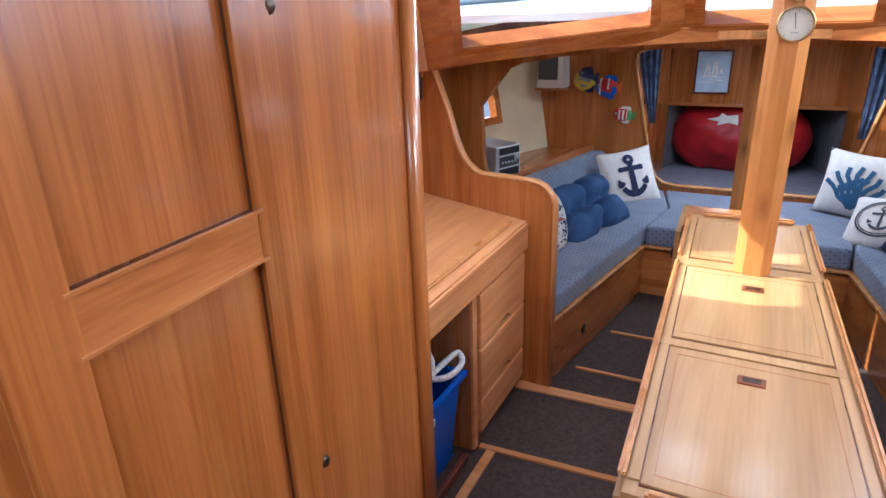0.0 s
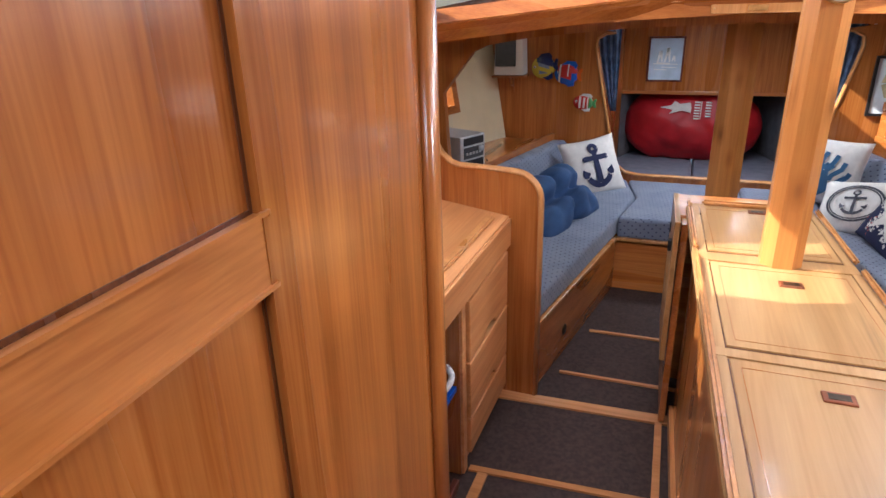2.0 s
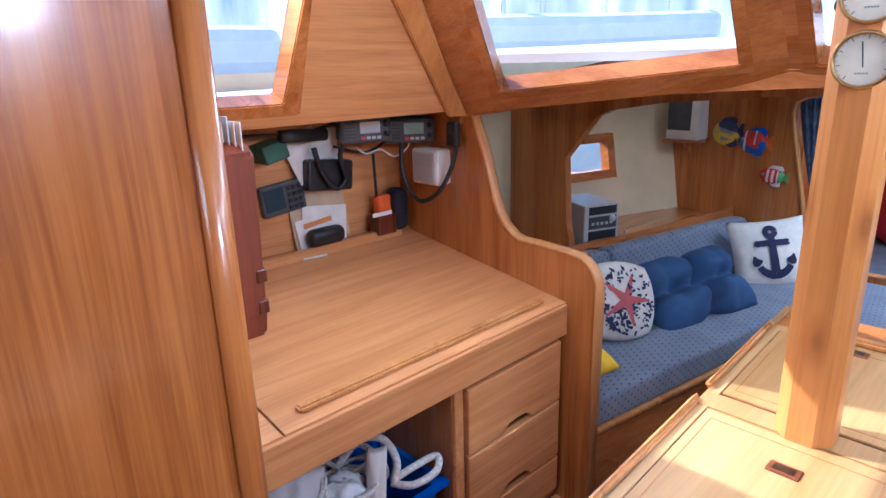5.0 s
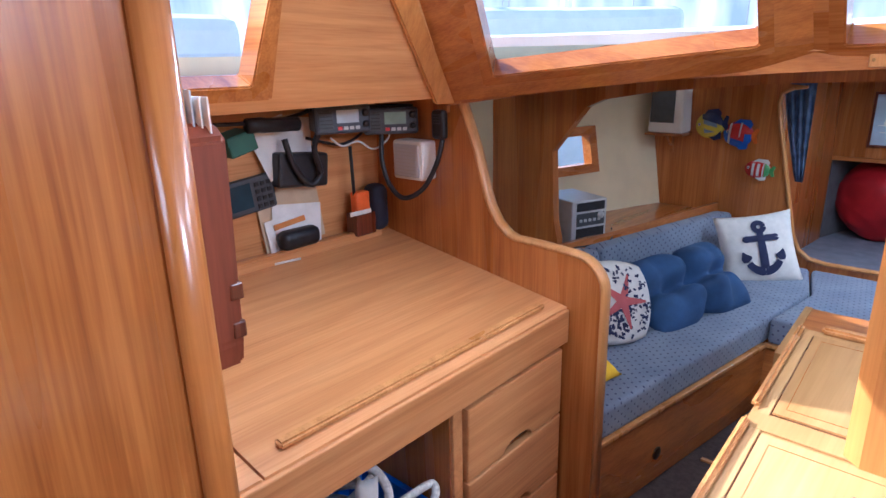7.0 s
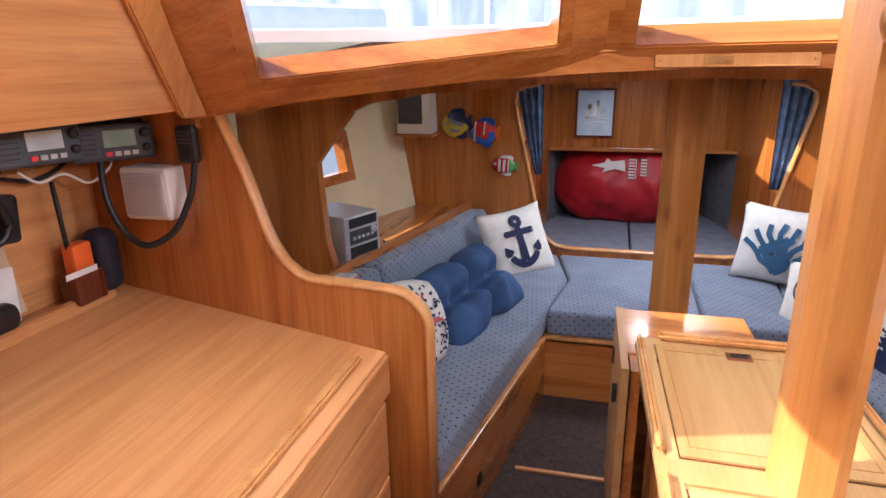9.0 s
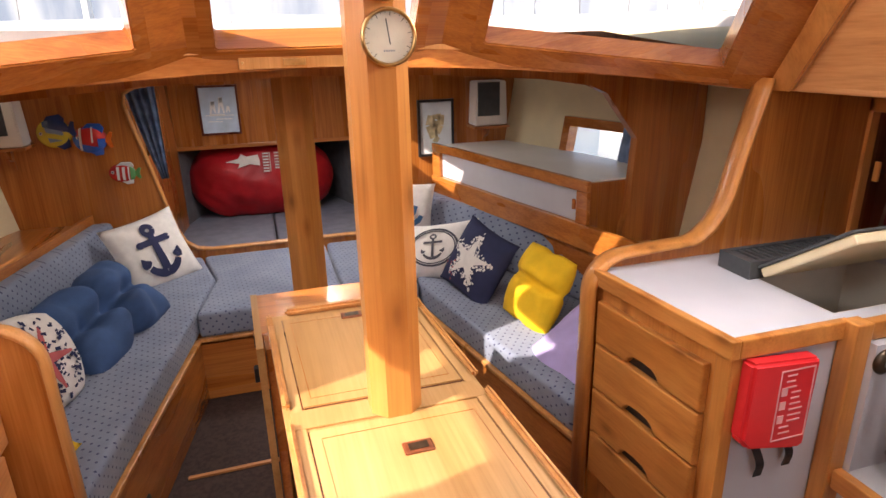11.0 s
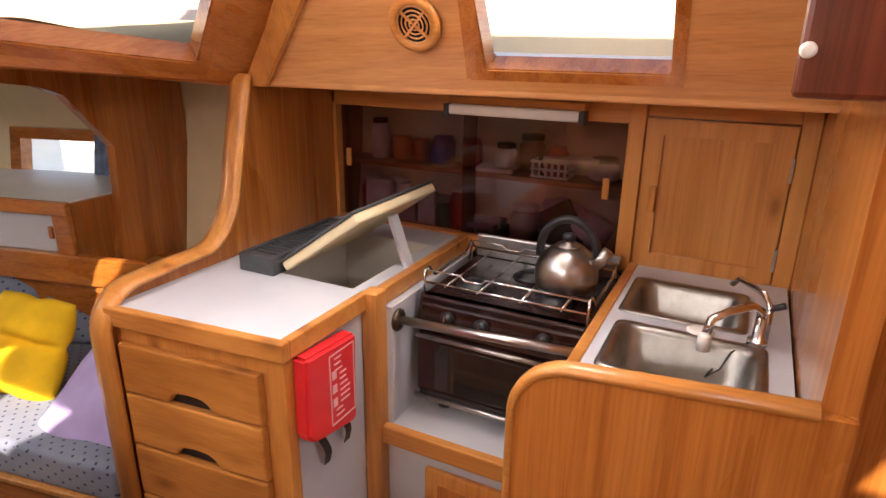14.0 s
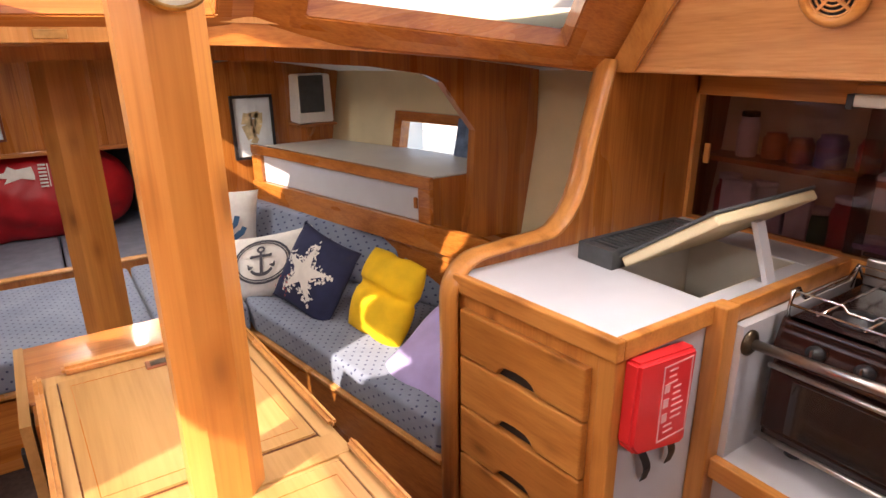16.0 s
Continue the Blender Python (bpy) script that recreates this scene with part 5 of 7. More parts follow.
kettle = thing("kettle", "polished steel kettle with black loop handle on the stove", "kettle", (1.46, 1.262, 0.892))
part("body", lathe([(0.068, 0.0), (0.078, 0.006), (0.081, 0.03), (0.078, 0.055), (0.066, 0.082), (0.045, 0.102), (0.034, 0.108)], 36), steel, kettle, "", True)
part("lid", lathe([(0.034, 0.108), (0.030, 0.113), (0.010, 0.117), (0.010, 0.121), (0.016, 0.128), (0.014, 0.138), (0.004, 0.141)], 24), steel, kettle, "", True)
part("lid_knob", lathe([(0.008, 0.118), (0.017, 0.126), (0.016, 0.138), (0.005, 0.142)], 20), black, kettle, "black knob", True)
part("handle", tube([(0.0, 0.074 * math.cos(radians(a)), 0.085 + 0.092 * math.sin(radians(a))) for a in range(-8, 189, 9)], 0.011, 10), black, kettle, "black loop handle", True)
part("spout", tube([(0, -0.060, 0.058), (0, -0.085, 0.085), (0, -0.100, 0.108)], 0.016, 12), steel, kettle, "", True)

label_white = plain("faded_white_print", (0.80, 0.42, 0.42), 0.5)
fire = thing("fire_blanket", "red plastic fire blanket case with black pull straps", "fire blanket", (-0.020, 0.029, 0.012))
own = prism([(0.898, 1.652, 0.845), (1.080, 1.652, 0.832), (1.074, 1.652, 0.612), (1.055, 1.652, 0.602), (0.915, 1.652, 0.630), (0.893, 1.652, 0.655)], (0, -0.042, 0))
bmesh.ops.bevel(own, geom=own.edges[:], offset=0.008, segments=3, affect="EDGES")
case = part("case", own, red_plastic, fire)
for x0, x1, z0, z1 in ((0.972, 1.064, 0.815, 0.818), (0.972, 1.064, 0.640, 0.643), (0.972, 0.975, 0.643, 0.815), (1.061, 1.064, 0.643, 0.815)):
    part("label_line", box(x0, x1, 1.6085, 1.6105, z0, z1), label_white, case, "white printed border")
random.seed(4)
for k in range(11):
    w_ = random.uniform(0.022, 0.038)
    x0 = 1.008 if 2 < k < 9 else 0.99
    part("label_text", box(x0, x0 + w_, 1.6085, 1.6105, 0.802 - 0.0145 * k, 0.8055 - 0.0145 * k), label_white, case, "unreadable white print")
for k in range(3):
    part("label_mark", box(0.980, 0.996, 1.6085, 1.6105, 0.755 - 0.035 * k, 0.775 - 0.035 * k), label_white, case, "small white pictogram")
for x in (0.955, 1.035):
    own = bmesh.new()
    rows = []
    for k in range(9):
        z = 0.628 - 0.0115 * k - (0.012 if x < 1 else 0.0)
        y = 1.632 - 0.010 * math.sin(k * 0.5)
        dx = 0.0035 * k
        rows.append([own.verts.new((x - 0.011 + dx, y, z)), own.verts.new((x + 0.011 + dx, y, z)), own.verts.new((x + 0.011 + dx, y - 0.002, z)), own.verts.new((x - 0.011 + dx, y - 0.002, z))])
    for a, c in zip(rows, rows[1:]):
        for q in range(4):
            own.faces.new((a[q], a[(q + 1) % 4], c[(q + 1) % 4], c[q]))
    own.faces.new(rows[0])
    own.faces.new(rows[-1][::-1])
    part("strap", own, black, fire, "black webbing strap")

tap = thing("sink_taps", "chrome swan-neck taps beside the sinks", "tap")
part("mixer_base", turn(lathe([(0.020, 0), (0.020, 0.01), (0.012, 0.018), (0.010, 0.06)], 18), pose(1.315, 0.815, 0.90)), chrome, tap, "", True)
part("mixer_spout", tube([(1.315, 0.815, 0.95), (1.315, 0.818, 0.975), (1.30, 0.835, 0.988), (1.25, 0.88, 0.984), (1.22, 0.905, 0.975), (1.21, 0.912, 0.94)], 0.009, 12), chrome, tap, "", True)
part("pump_spout", tube([(1.345, 0.80, 0.90), (1.345, 0.80, 0.975), (1.36, 0.815, 0.995), (1.42, 0.865, 1.0), (1.435, 0.878, 0.98)], 0.007, 10), chrome, tap, "", True)
part("lever", tube([(1.345, 0.80, 0.97), (1.34, 0.775, 0.985)], 0.007, 8), black, tap, "black lever", True)
part("aerator", turn(lathe([(0.013, 0), (0.013, 0.03), (0.010, 0.035)], 14), pose(1.21, 0.912, 0.912)), white_paint, tap, "white plastic aerator", True)
part("plug_chain", tube([(1.30, 0.83, 0.906), (1.27, 0.86, 0.89), (1.245, 0.875, 0.86), (1.255, 0.90, 0.83), (1.275, 0.885, 0.85)], 0.0018, 5), black, tap, "thin plug chain", True)
soap = tagged(obj("sink_plug", turn(lathe([(0.026, 0), (0.028, 0.004), (0.020, 0.009), (0.006, 0.011)], 20), pose(1.315, 0.925, 0.901)), white_paint, None, "", True), "white sink plug lying between the bowls", "plug")

bar = thing("strip_light", "white strip light under the side deck", "light", (-0.030, -0.036, 0.0))
part("housing", box(1.645, 1.69, 1.325, 1.72, 1.318, 1.340, 0.004), oak_y, bar, "teak mounting strip")
part("tube_cover", box(1.625, 1.665, 1.33, 1.715, 1.290, 1.318, 0.006), white_paint, bar, "unlit white diffuser")
for y in (1.327, 1.718):
    part("end_cap", box(1.622, 1.668, y - 0.008, y + 0.008, 1.284, 1.319, 0.002), black, bar, "black end cap")

grille = thing("air_vent", "round pale wooden louvred air vent", "vent")
mv = Matrix.Translation((1.292, 1.612, 1.523)) @ pose(0, 0, 0, 0, -113, 2)
part("rim", turn(lathe([(0.064, 0.0), (0.064, 0.008), (0.058, 0.012), (0.046, 0.012), (0.043, 0.006)], 36, False), mv), oak_y, grille, "", True)
part("backing", turn(lathe([(0.045, 0.001), (0.045, 0.002)], 28), mv), black, grille)
for r_ in (0.012, 0.022, 0.032, 0.042):
    part("ring", turn(tube([(r_ * math.cos(k * math.pi / 14), r_ * math.sin(k * math.pi / 14), 0.007) for k in range(28)], 0.0024, 5, True), mv), ash_y, grille, "", True)
for a in (0, 90):
    part("spoke", turn(box(-0.044, 0.044, -0.003, 0.003, 0.005, 0.010), mv @ pose(0, 0, 0, 0, 0, a + 45)), ash_y, grille)

dark = thing("companionway_locker", "dark mahogany overhead locker with round white knob", "cupboard")
part("case", box(0.93, 1.20, 0.748, 0.825, 1.428, 1.90, 0.006), mahog, dark)
part("door", box(0.905, 0.93, 0.75, 0.855, 1.424, 1.90, 0.008), mahog, dark)
part("knob", turn(lathe([(0.004, 0), (0.005, 0.005), (0.009, 0.008), (0.010, 0.013), (0.006, 0.017)], 20), Matrix.Translation((0.905, 0.846, 1.482)) @ pose(0, 0, 0, 0, -90, 0)), white_paint, dark, "round white knob", True)

# things behind the smoked glass
random.seed(11)


def jar(name, label, x, y, z, r, h, material, cap=None):
    t = thing(name, label, name, (x, y, z), 0, "stores behind the glass")
    part("body", lathe([(r * 0.92, 0), (r, 0.006), (r, h * 0.8), (r * 0.8, h * 0.9), (r * 0.8, h)], 18), material, t, "", True)
    if cap:
        part("lid", lathe([(r * 0.86, h), (r * 0.86, h + 0.014), (r * 0.7, h + 0.016)], 18), cap, t, "", True)


cols = {"red": (0.45, 0.04, 0.03), "orange": (0.55, 0.16, 0.04), "white": (0.7, 0.68, 0.66), "purple": (0.22, 0.14, 0.30), "green": (0.10, 0.22, 0.10), "brown": (0.22, 0.10, 0.05)}
cm = {k: plain("tin_" + k, v, 0.4, 0, 0.15, 20) for k, v in cols.items()}
for y, c, r_, h_ in ((2.04, "white", 0.03, 0.12), (1.97, "orange", 0.035, 0.075), (1.89, "orange", 0.035, 0.07), (1.80, "purple", 0.04, 0.09), (1.71, "red", 0.036, 0.085), (1.58, "white", 0.035, 0.07), (1.50, "brown", 0.042, 0.10), (1.41, "red", 0.036, 0.09), (1.27, "white", 0.045, 0.05)):
    jar("jar", c + " storage jar on the upper shelf", 1.83 + 0.02 * math.sin(y * 30), y, 1.10, r_, h_, cm[c], brown_enamel if c in ("white", "brown") else None)
for y, c, r_, h_ in ((2.08, "red", 0.04, 0.16), (1.98, "white", 0.045, 0.15), (1.88, "white", 0.04, 0.13), (1.80, "green", 0.04, 0.11), (1.73, "red", 0.045, 0.15), (1.50, "brown", 0.05, 0.12)):
    jar("tin", c + " food tin on the lower shelf", 1.83 + 0.02 * math.sin(y * 20), y, 0.862, r_, h_, cm[c], cm["white"])
mugt = tagged(obj("thermos", turn(lathe([(0.045, 0), (0.048, 0.01), (0.048, 0.19), (0.035, 0.21), (0.03, 0.24)], 22), Matrix.Translation((1.80, 1.24, 0.925)) @ pose(0, 0, 0, 72, 0, 160)), plain("pale_pink_plastic", (0.55, 0.45, 0.5), 0.4), None, "", True), "pale pink flask lying on the lower shelf", "flask")
bk = thing("basket", "small white plastic basket on the shelf", "basket", (1.80, 1.415, 1.10))
for k in range(6):
    part("bar", box(-0.04, -0.036, -0.05 + 0.02 * k, -0.043 + 0.02 * k, 0.0, 0.05), white_paint, bk)
for z in (0.0, 0.022, 0.045):
    part("band", deck_with(-0.042, 0.042, -0.055, 0.06, -0.037, 0.037, -0.05, 0.055, z, z + 0.007), white_paint, bk)
for k in range(4):
    b_ = box(1.78 - 0.02 * k, 1.92 - 0.01 * k, 1.53 + 0.014 * k, 1.70 - 0.012 * k, 0.862 + 0.02 * k, 0.878 + 0.02 * k, 0.004)
    tagged(obj("folded_cloth", b_, [cm["white"], cm["brown"], grey_cloth, cm["purple"]][k]), "folded cloth stacked on the lower shelf", "cloth", "folded cloths")
pale_card = plain("pale_mauve_card", (0.50, 0.44, 0.48), 0.7, 0, 0.1, 15)
for y, w, h, m_, lab in ((2.02, 0.09, 0.17, cm["white"], "white paper packet standing on the lower shelf"), (1.91, 0.07, 0.12, pale_card, "pale mauve carton standing on the lower shelf"), (1.83, 0.06, 0.15, cm["white"], "white paper packet standing on the lower shelf"), (1.62, 0.10, 0.09, pale_card, "pale mauve carton standing on the lower shelf")):
    tagged(obj("packet", turn(box(-0.02, 0.02, -w / 2, w / 2, 0, h, 0.004), Matrix.Translation((1.765, y, 0.863)) @ pose(0, 0, 0, 0, 0, 12)), m_), lab, "packet", "stores behind the glass")
for y, w in ((1.36, 0.16), (1.60, 0.12)):
    tagged(obj("paper_pad", turn(box(-0.05, 0.05, -w / 2, w / 2, 0.0, 0.012, 0.002), Matrix.Translation((1.80, y, 1.152 if y < 1.5 else 1.101)) @ pose(0, 0, 0, 0, 0, 8)), paper), "white paper pad lying among the stores", "paper")
bl = thing("chopping_board", "dark folded board leaning on the lower shelf", "board")
part("panel", turn(box(-0.10, 0.10, -0.008, 0.008, 0.0, 0.14, 0.003), Matrix.Translation((1.80, 1.37, 0.865)) @ pose(0, 0, 0, 0, 32, 80)), black, bl)

# ---- pillows ----
def pad_front(u, v, d):
    return -max(0.0, (1 - abs(u) ** 2.6) * (1 - abs(v) ** 2.6)) ** 0.55 * d / 2


def motif(lines, w, h, d, lift=0.006):
    """Flat printed strokes laid over a pillow's face: rows of (u, v, half width)."""
    own = bmesh.new()
    for line in lines:
        fine = []
        for (u0, v0, w0), (u1, v1, w1) in zip(line, line[1:]):
            for k in range(6):
                a = k / 6
                fine.append((u0 + (u1 - u0) * a, v0 + (v1 - v0) * a, w0 + (w1 - w0) * a))
        fine.append(line[-1])
        rows = []
        for i, (u, v, hw) in enumerate(fine):
            a, b_ = fine[max(i - 1, 0)], fine[min(i + 1, len(fine) - 1)]
            dx, dz = (b_[0] - a[0]) * w, (b_[1] - a[1]) * h
            ln = math.hypot(dx, dz) or 1
            nx, nz = -dz / ln, dx / ln
            row = []
            for k in (-1, -0.33, 0.33, 1):
                uu, vv = u + nx * hw * k * 2 / w, v + nz * hw * k * 2 / h
                row.append(own.verts.new((uu * w / 2, pad_front(uu, vv, d) - lift, vv * h / 2)))
            rows.append(row)
        for a, b_ in zip(rows, rows[1:]):
            for k in range(3):
                own.faces.new((a[k], a[k + 1], b_[k + 1], b_[k]))
    return own


def ring_line(cx, cy, ru, rv, hw, n_=24, a0=0, a1=360):
    return [(cx + ru * math.cos(radians(a0 + (a1 - a0) * k / n_)), cy + rv * math.sin(radians(a0 + (a1 - a0) * k / n_)), hw) for k in range(n_ + 1)]


def pillow(label, w, h, d, m, material, seed=0, tuft=(), prints=(), pinch=0.14, cat="pillow", wob=0.012, **shape):
    t = thing("pillow", label, cat)
    t.matrix_world = m
    c = part("cover", pad(w, h, d, 40 if "crease" in shape else 18, pinch, wob if not prints else 0.0, seed, tuft, **shape), material, t, "", True)
    for lines, mat_, lab in prints:
        if len(lines) > 40:
            tagged(part("print", motif(lines, w, h, d), mat_, c, lab, True), lab, kind="stuff")
        else:
            for k, one in enumerate(lines):
                part("print", motif([one], w, h, d, 0.006 + 0.00015 * k), mat_, c, lab, True)
    return t


ANCHOR = [[(0, 0.42, 0.016), (0, -0.55, 0.022)], ring_line(0, 0.56, 0.12, 0.12, 0.013, 16), [(-0.34, 0.25, 0.016), (0.34, 0.25, 0.016)],
          ring_line(-0.36, 0.25, 0.03, 0.03, 0.012, 8), ring_line(0.36, 0.25, 0.03, 0.03, 0.012, 8),
          [(0, -0.60, 0.022)] + [(0.42 * math.sin(radians(a)), -0.20 - 0.42 * math.cos(radians(a)), 0.022 - 0.0001 * a) for a in range(10, 76, 11)],
          [(0, -0.60, 0.022)] + [(-0.42 * math.sin(radians(a)), -0.20 - 0.42 * math.cos(radians(a)), 0.022 - 0.0001 * a) for a in range(10, 76, 11)],
          [(0.30, -0.22, 0.006), (0.44, -0.26, 0.024), (0.50, -0.08, 0.003)], [(-0.30, -0.22, 0.006), (-0.44, -0.26, 0.024), (-0.50, -0.08, 0.003)]]


def lean(x, y, z, rz, back, roll=0):
    """A pillow's pose: centre, heading and backward lean."""
    return Matrix.Translation((x, y, z)) @ pose(0, 0, 0, 0, 0, rz) @ pose(0, 0, 0, -back, 0, 0) @ pose(0, 0, 0, 0, roll, 0)


pillow("white pillow with a navy anchor print in the settee corner", 0.38, 0.38, 0.13, lean(-0.625, 3.92, 0.545, 33, 26, -8), linen, 1, (), [(ANCHOR, navy, "navy anchor print")])
pillow("blue tufted chair cushion leaning along the settee", 0.64, 0.38, 0.25, lean(-0.735, 3.26, 0.512, 70, 50, -4), blue_cotton, 2, ((-0.52, 0.0), (0.52, 0.0), (0.0, 0.0)), (), 0.10, "cushion", 0.035,
       crease=(("v", 0.0, 0.62, 0.10), ("u", 0.0, 0.42, 0.12), ("v", -0.52, 0.16, 0.12), ("v", 0.52, 0.16, 0.12)), notch=0.16, soft=0.03, rounded=0.25)
random.seed(7)


def speckle(n_, size, shape=None):
    out = []
    while len(out) < n_:
        u, v = random.uniform(-0.85, 0.85), random.uniform(-0.85, 0.85)
        if shape and not shape(u, v):
            continue
        a = random.uniform(0, 6.28)
        s_ = random.uniform(0.4, 1.0) * size
        out.append([(u, v, s_ * 0.35), (u + s_ * 6 * math.cos(a), v + s_ * 6 * math.sin(a), s_ * 0.25)])
    return out


def star(u, v, r=0.8):
    a, q = math.atan2(u, v), math.hypot(u, v)
    k = abs(((a / (2 * math.pi / 5)) % 1) - 0.5) * 2
    return q < r * (0.42 + 0.58 * k)


STARFISH = [[(0, 0, 0.02), (0.62 * math.sin(radians(a)), 0.62 * math.cos(radians(a)), 0.004)] for a in range(20, 380, 72)]
red_print = plain("faded_red_print", (0.45, 0.10, 0.10), 0.85)
pillow("rounded white pillow with navy speckle and red starfish", 0.36, 0.36, 0.13, lean(-0.83, 2.76, 0.57, 62, 24, 6), linen, 3, (), [(speckle(190, 0.020, lambda u, v: u * u + v * v < 0.6 and (v < -0.1 or random.random() < 0.35)), navy, "navy speckled print"), (STARFISH, red_print, "red starfish print")], rounded=0.8)
pillow("small yellow cushion at the settee end", 0.24, 0.22, 0.10, lean(-0.775, 2.40, 0.46, 80, 72), yellow, 4, (), (), 0.1, "cushion")
CORAL = []
for k in range(7):
    a = radians(-60 + 20 * k)
    p = (0.0, -0.7, 0.012)
    line = [p]
    for q in range(1, 6):
        line.append((0.85 * q / 5 * math.sin(a) + 0.05 * math.sin(q * 2.2 + k), -0.7 + 1.25 * q / 5 * math.cos(a * 0.9), 0.012))
    CORAL.append(line)
    CORAL.append([line[3], (line[3][0] + 0.16, line[3][1] + 0.18, 0.010)])
    CORAL.append([line[2], (line[2][0] - 0.14, line[2][1] + 0.22, 0.010)])
coral_blue = plain("teal_blue_print", (0.03, 0.10, 0.20), 0.85)
pillow("white pillow with a blue coral print against the bulkhead", 0.40, 0.38, 0.13, lean(0.64, 3.98, 0.59, -22, 16, 3), linen, 5, (), [(CORAL, coral_blue, "blue coral print")])
ink_cloth = plain("dark_grey_print", (0.07, 0.07, 0.085), 0.85)
OVAL = [ring_line(0, 0, 0.62, 0.62, 0.005), ring_line(0, 0, 0.56, 0.55, 0.003)] + [[(u * 0.6, v * 0.62, w_ * 0.36) for u, v, w_ in ln] for ln in ANCHOR]
pillow("oblong white pillow with oval rope and anchor print", 0.42, 0.30, 0.13, lean(0.735, 3.50, 0.525, -48, 34, -14), linen, 6, (), [(OVAL, ink_cloth, "grey oval anchor print")])
pillow("navy pillow with a speckled white star", 0.34, 0.34, 0.13, lean(0.83, 3.20, 0.555, -66, 26, 14), navy, 7, (), [([[(0.60 * math.sin(radians(a)) * k_, 0.60 * math.cos(radians(a)) * k_, 0.026 * (1.2 - k_)) for k_ in (0, 0.4, 0.8, 1.15)] for a in range(0, 360, 72)] + speckle(260, 0.016, star), linen, "white speckled star print"), (speckle(10, 0.014, lambda u, v: u < -0.3 and v < -0.2), red_print, "faded red print")])
pillow("bright yellow folded cushion leaning on the back cushions", 0.305, 0.335, 0.15, lean(0.965, 2.85, 0.548, -76, 26, 4), yellow, 8, (), (), 0.05, "cushion", 0.025, crease=(("u", 0.12, 0.55, 0.09),), notch=0.04, rounded=0.22)
pillow("lilac cloth cushion lying on the settee", 0.46, 0.40, 0.09, lean(1.00, 2.44, 0.475, -80, 62, 0), lilac, 9, (), (), 0.1, "cushion", 0.03)

# ---- bow berth things ----
def bag_mesh():
    own = bmesh.new()
    rings = []
    for i in range(49):
        u = -1 + 2 * i / 48
        r_ = 0.295 * max(0.02, 1 - abs(u) ** 4.2) ** 0.55
        row = []
        for k in range(56):
            a = 2 * math.pi * k / 56
            q = 1 + 0.10 * noise.noise(Vector((u * 2.3, math.cos(a) * 1.6, math.sin(a) * 1.6))) + 0.06 * noise.noise(Vector((u * 7, math.cos(a) * 4, math.sin(a) * 4))) - 0.05 * abs(noise.noise(Vector((u * 4 + math.sin(a) * 3, 7.3, math.cos(a) * 2))))
            row.append(own.verts.new((u * 0.54, r_ * 0.85 * q * math.cos(a), max(-0.268, r_ * 0.98 * q * math.sin(a)))))
        rings.append(row)
    for a, b_ in zip(rings, rings[1:]):
        for k in range(56):
            own.faces.new((a[k], a[(k + 1) % 56], b_[(k + 1) % 56], b_[k]))
    own.faces.new(rings[0][::-1])
    own.faces.new(rings[-1])
    return own


bag = thing("sail_bag", "stuffed red nylon bag with white printed crest in the bow recess", "bag", (-0.062, 5.62, 0.545), -2)
body = part("body", bag_mesh(), red_bag, bag, "", True)


def on_bag(pts, lift=0.012):
    own = bmesh.new()
    vs = []
    for x, z in pts:
        u = x / 0.54
        r_ = 0.295 * max(0.02, 1 - abs(u) ** 4.2) ** 0.55
        y = -r_ * 0.85 * math.sqrt(max(0, 1 - (z / (r_ * 0.98)) ** 2)) - lift
        vs.append(own.verts.new((x, y, z)))
    c = own.verts.new(sum((v.co for v in vs), Vector()) / len(vs) + Vector((0, -0.004, 0)))
    for i in range(len(vs)):
        own.faces.new((vs[i], vs[(i + 1) % len(vs)], c))
    return own


part("crest", on_bag([(-0.24, 0.165), (-0.15, 0.185), (-0.13, 0.215), (-0.09, 0.195), (-0.01, 0.205), (0.0, 0.165), (0.0, 0.13), (-0.07, 0.145), (-0.16, 0.12), (-0.14, 0.15)]), linen, body, "white printed crest")
for x0 in (0.022, 0.105):
    for k in range(7 if x0 < 0.1 else 6):
        z = 0.215 - 0.020 * k
        part("print_bar", on_bag([(x0, z), (x0 + 0.042, z - 0.001), (x0 + 0.042, z - 0.012), (x0, z - 0.011)]), linen, body, "white unreadable lettering")
part("print_line", on_bag([(0.070, 0.215), (0.076, 0.215), (0.076, 0.085), (0.070, 0.085)]), linen, body, "thin white printed line")


def framed(name, label, x0, x1, z0, z1, y, frame_mat, inner_mat, strokes):
    t = thing(name, label, "picture", ((x0 + x1) / 2, y, (z0 + z1) / 2))
    w, h = (x1 - x0) / 2, (z1 - z0) / 2
    f = deck_with(-w, w, -h, h, -w + 0.014, w - 0.014, -h + 0.014, h - 0.014, 0, 0.018)
    part("frame", turn(f, pose(0, 0, 0, 90, 0, 0)), frame_mat, t)
    art = part("print", box(-w + 0.012, w - 0.012, -0.010, -0.004, -h + 0.012, h - 0.012), inner_mat, t)
    for lines, m_ in strokes:
        own = bmesh.new()
        for ln in lines:
            for (u0, v0, w0), (u1, v1, w1) in zip(ln, ln[1:]):
                a, b_ = Vector((u0 * w, v0 * h)), Vector((u1 * w, v1 * h))
                d = (b_ - a).normalized()
                n_ = Vector((-d.y, d.x))
                own.faces.new([own.verts.new((p.x, -0.0105, p.y)) for p in (a + n_ * w0, b_ + n_ * w1, b_ - n_ * w1, a - n_ * w0)])
        part("drawing", own, m_, art)
    g = part("glass", box(-w + 0.013, w - 0.013, -0.013, -0.0115, -h + 0.013, h - 0.013), window_glass, t)
    g.visible_shadow = False
    return t


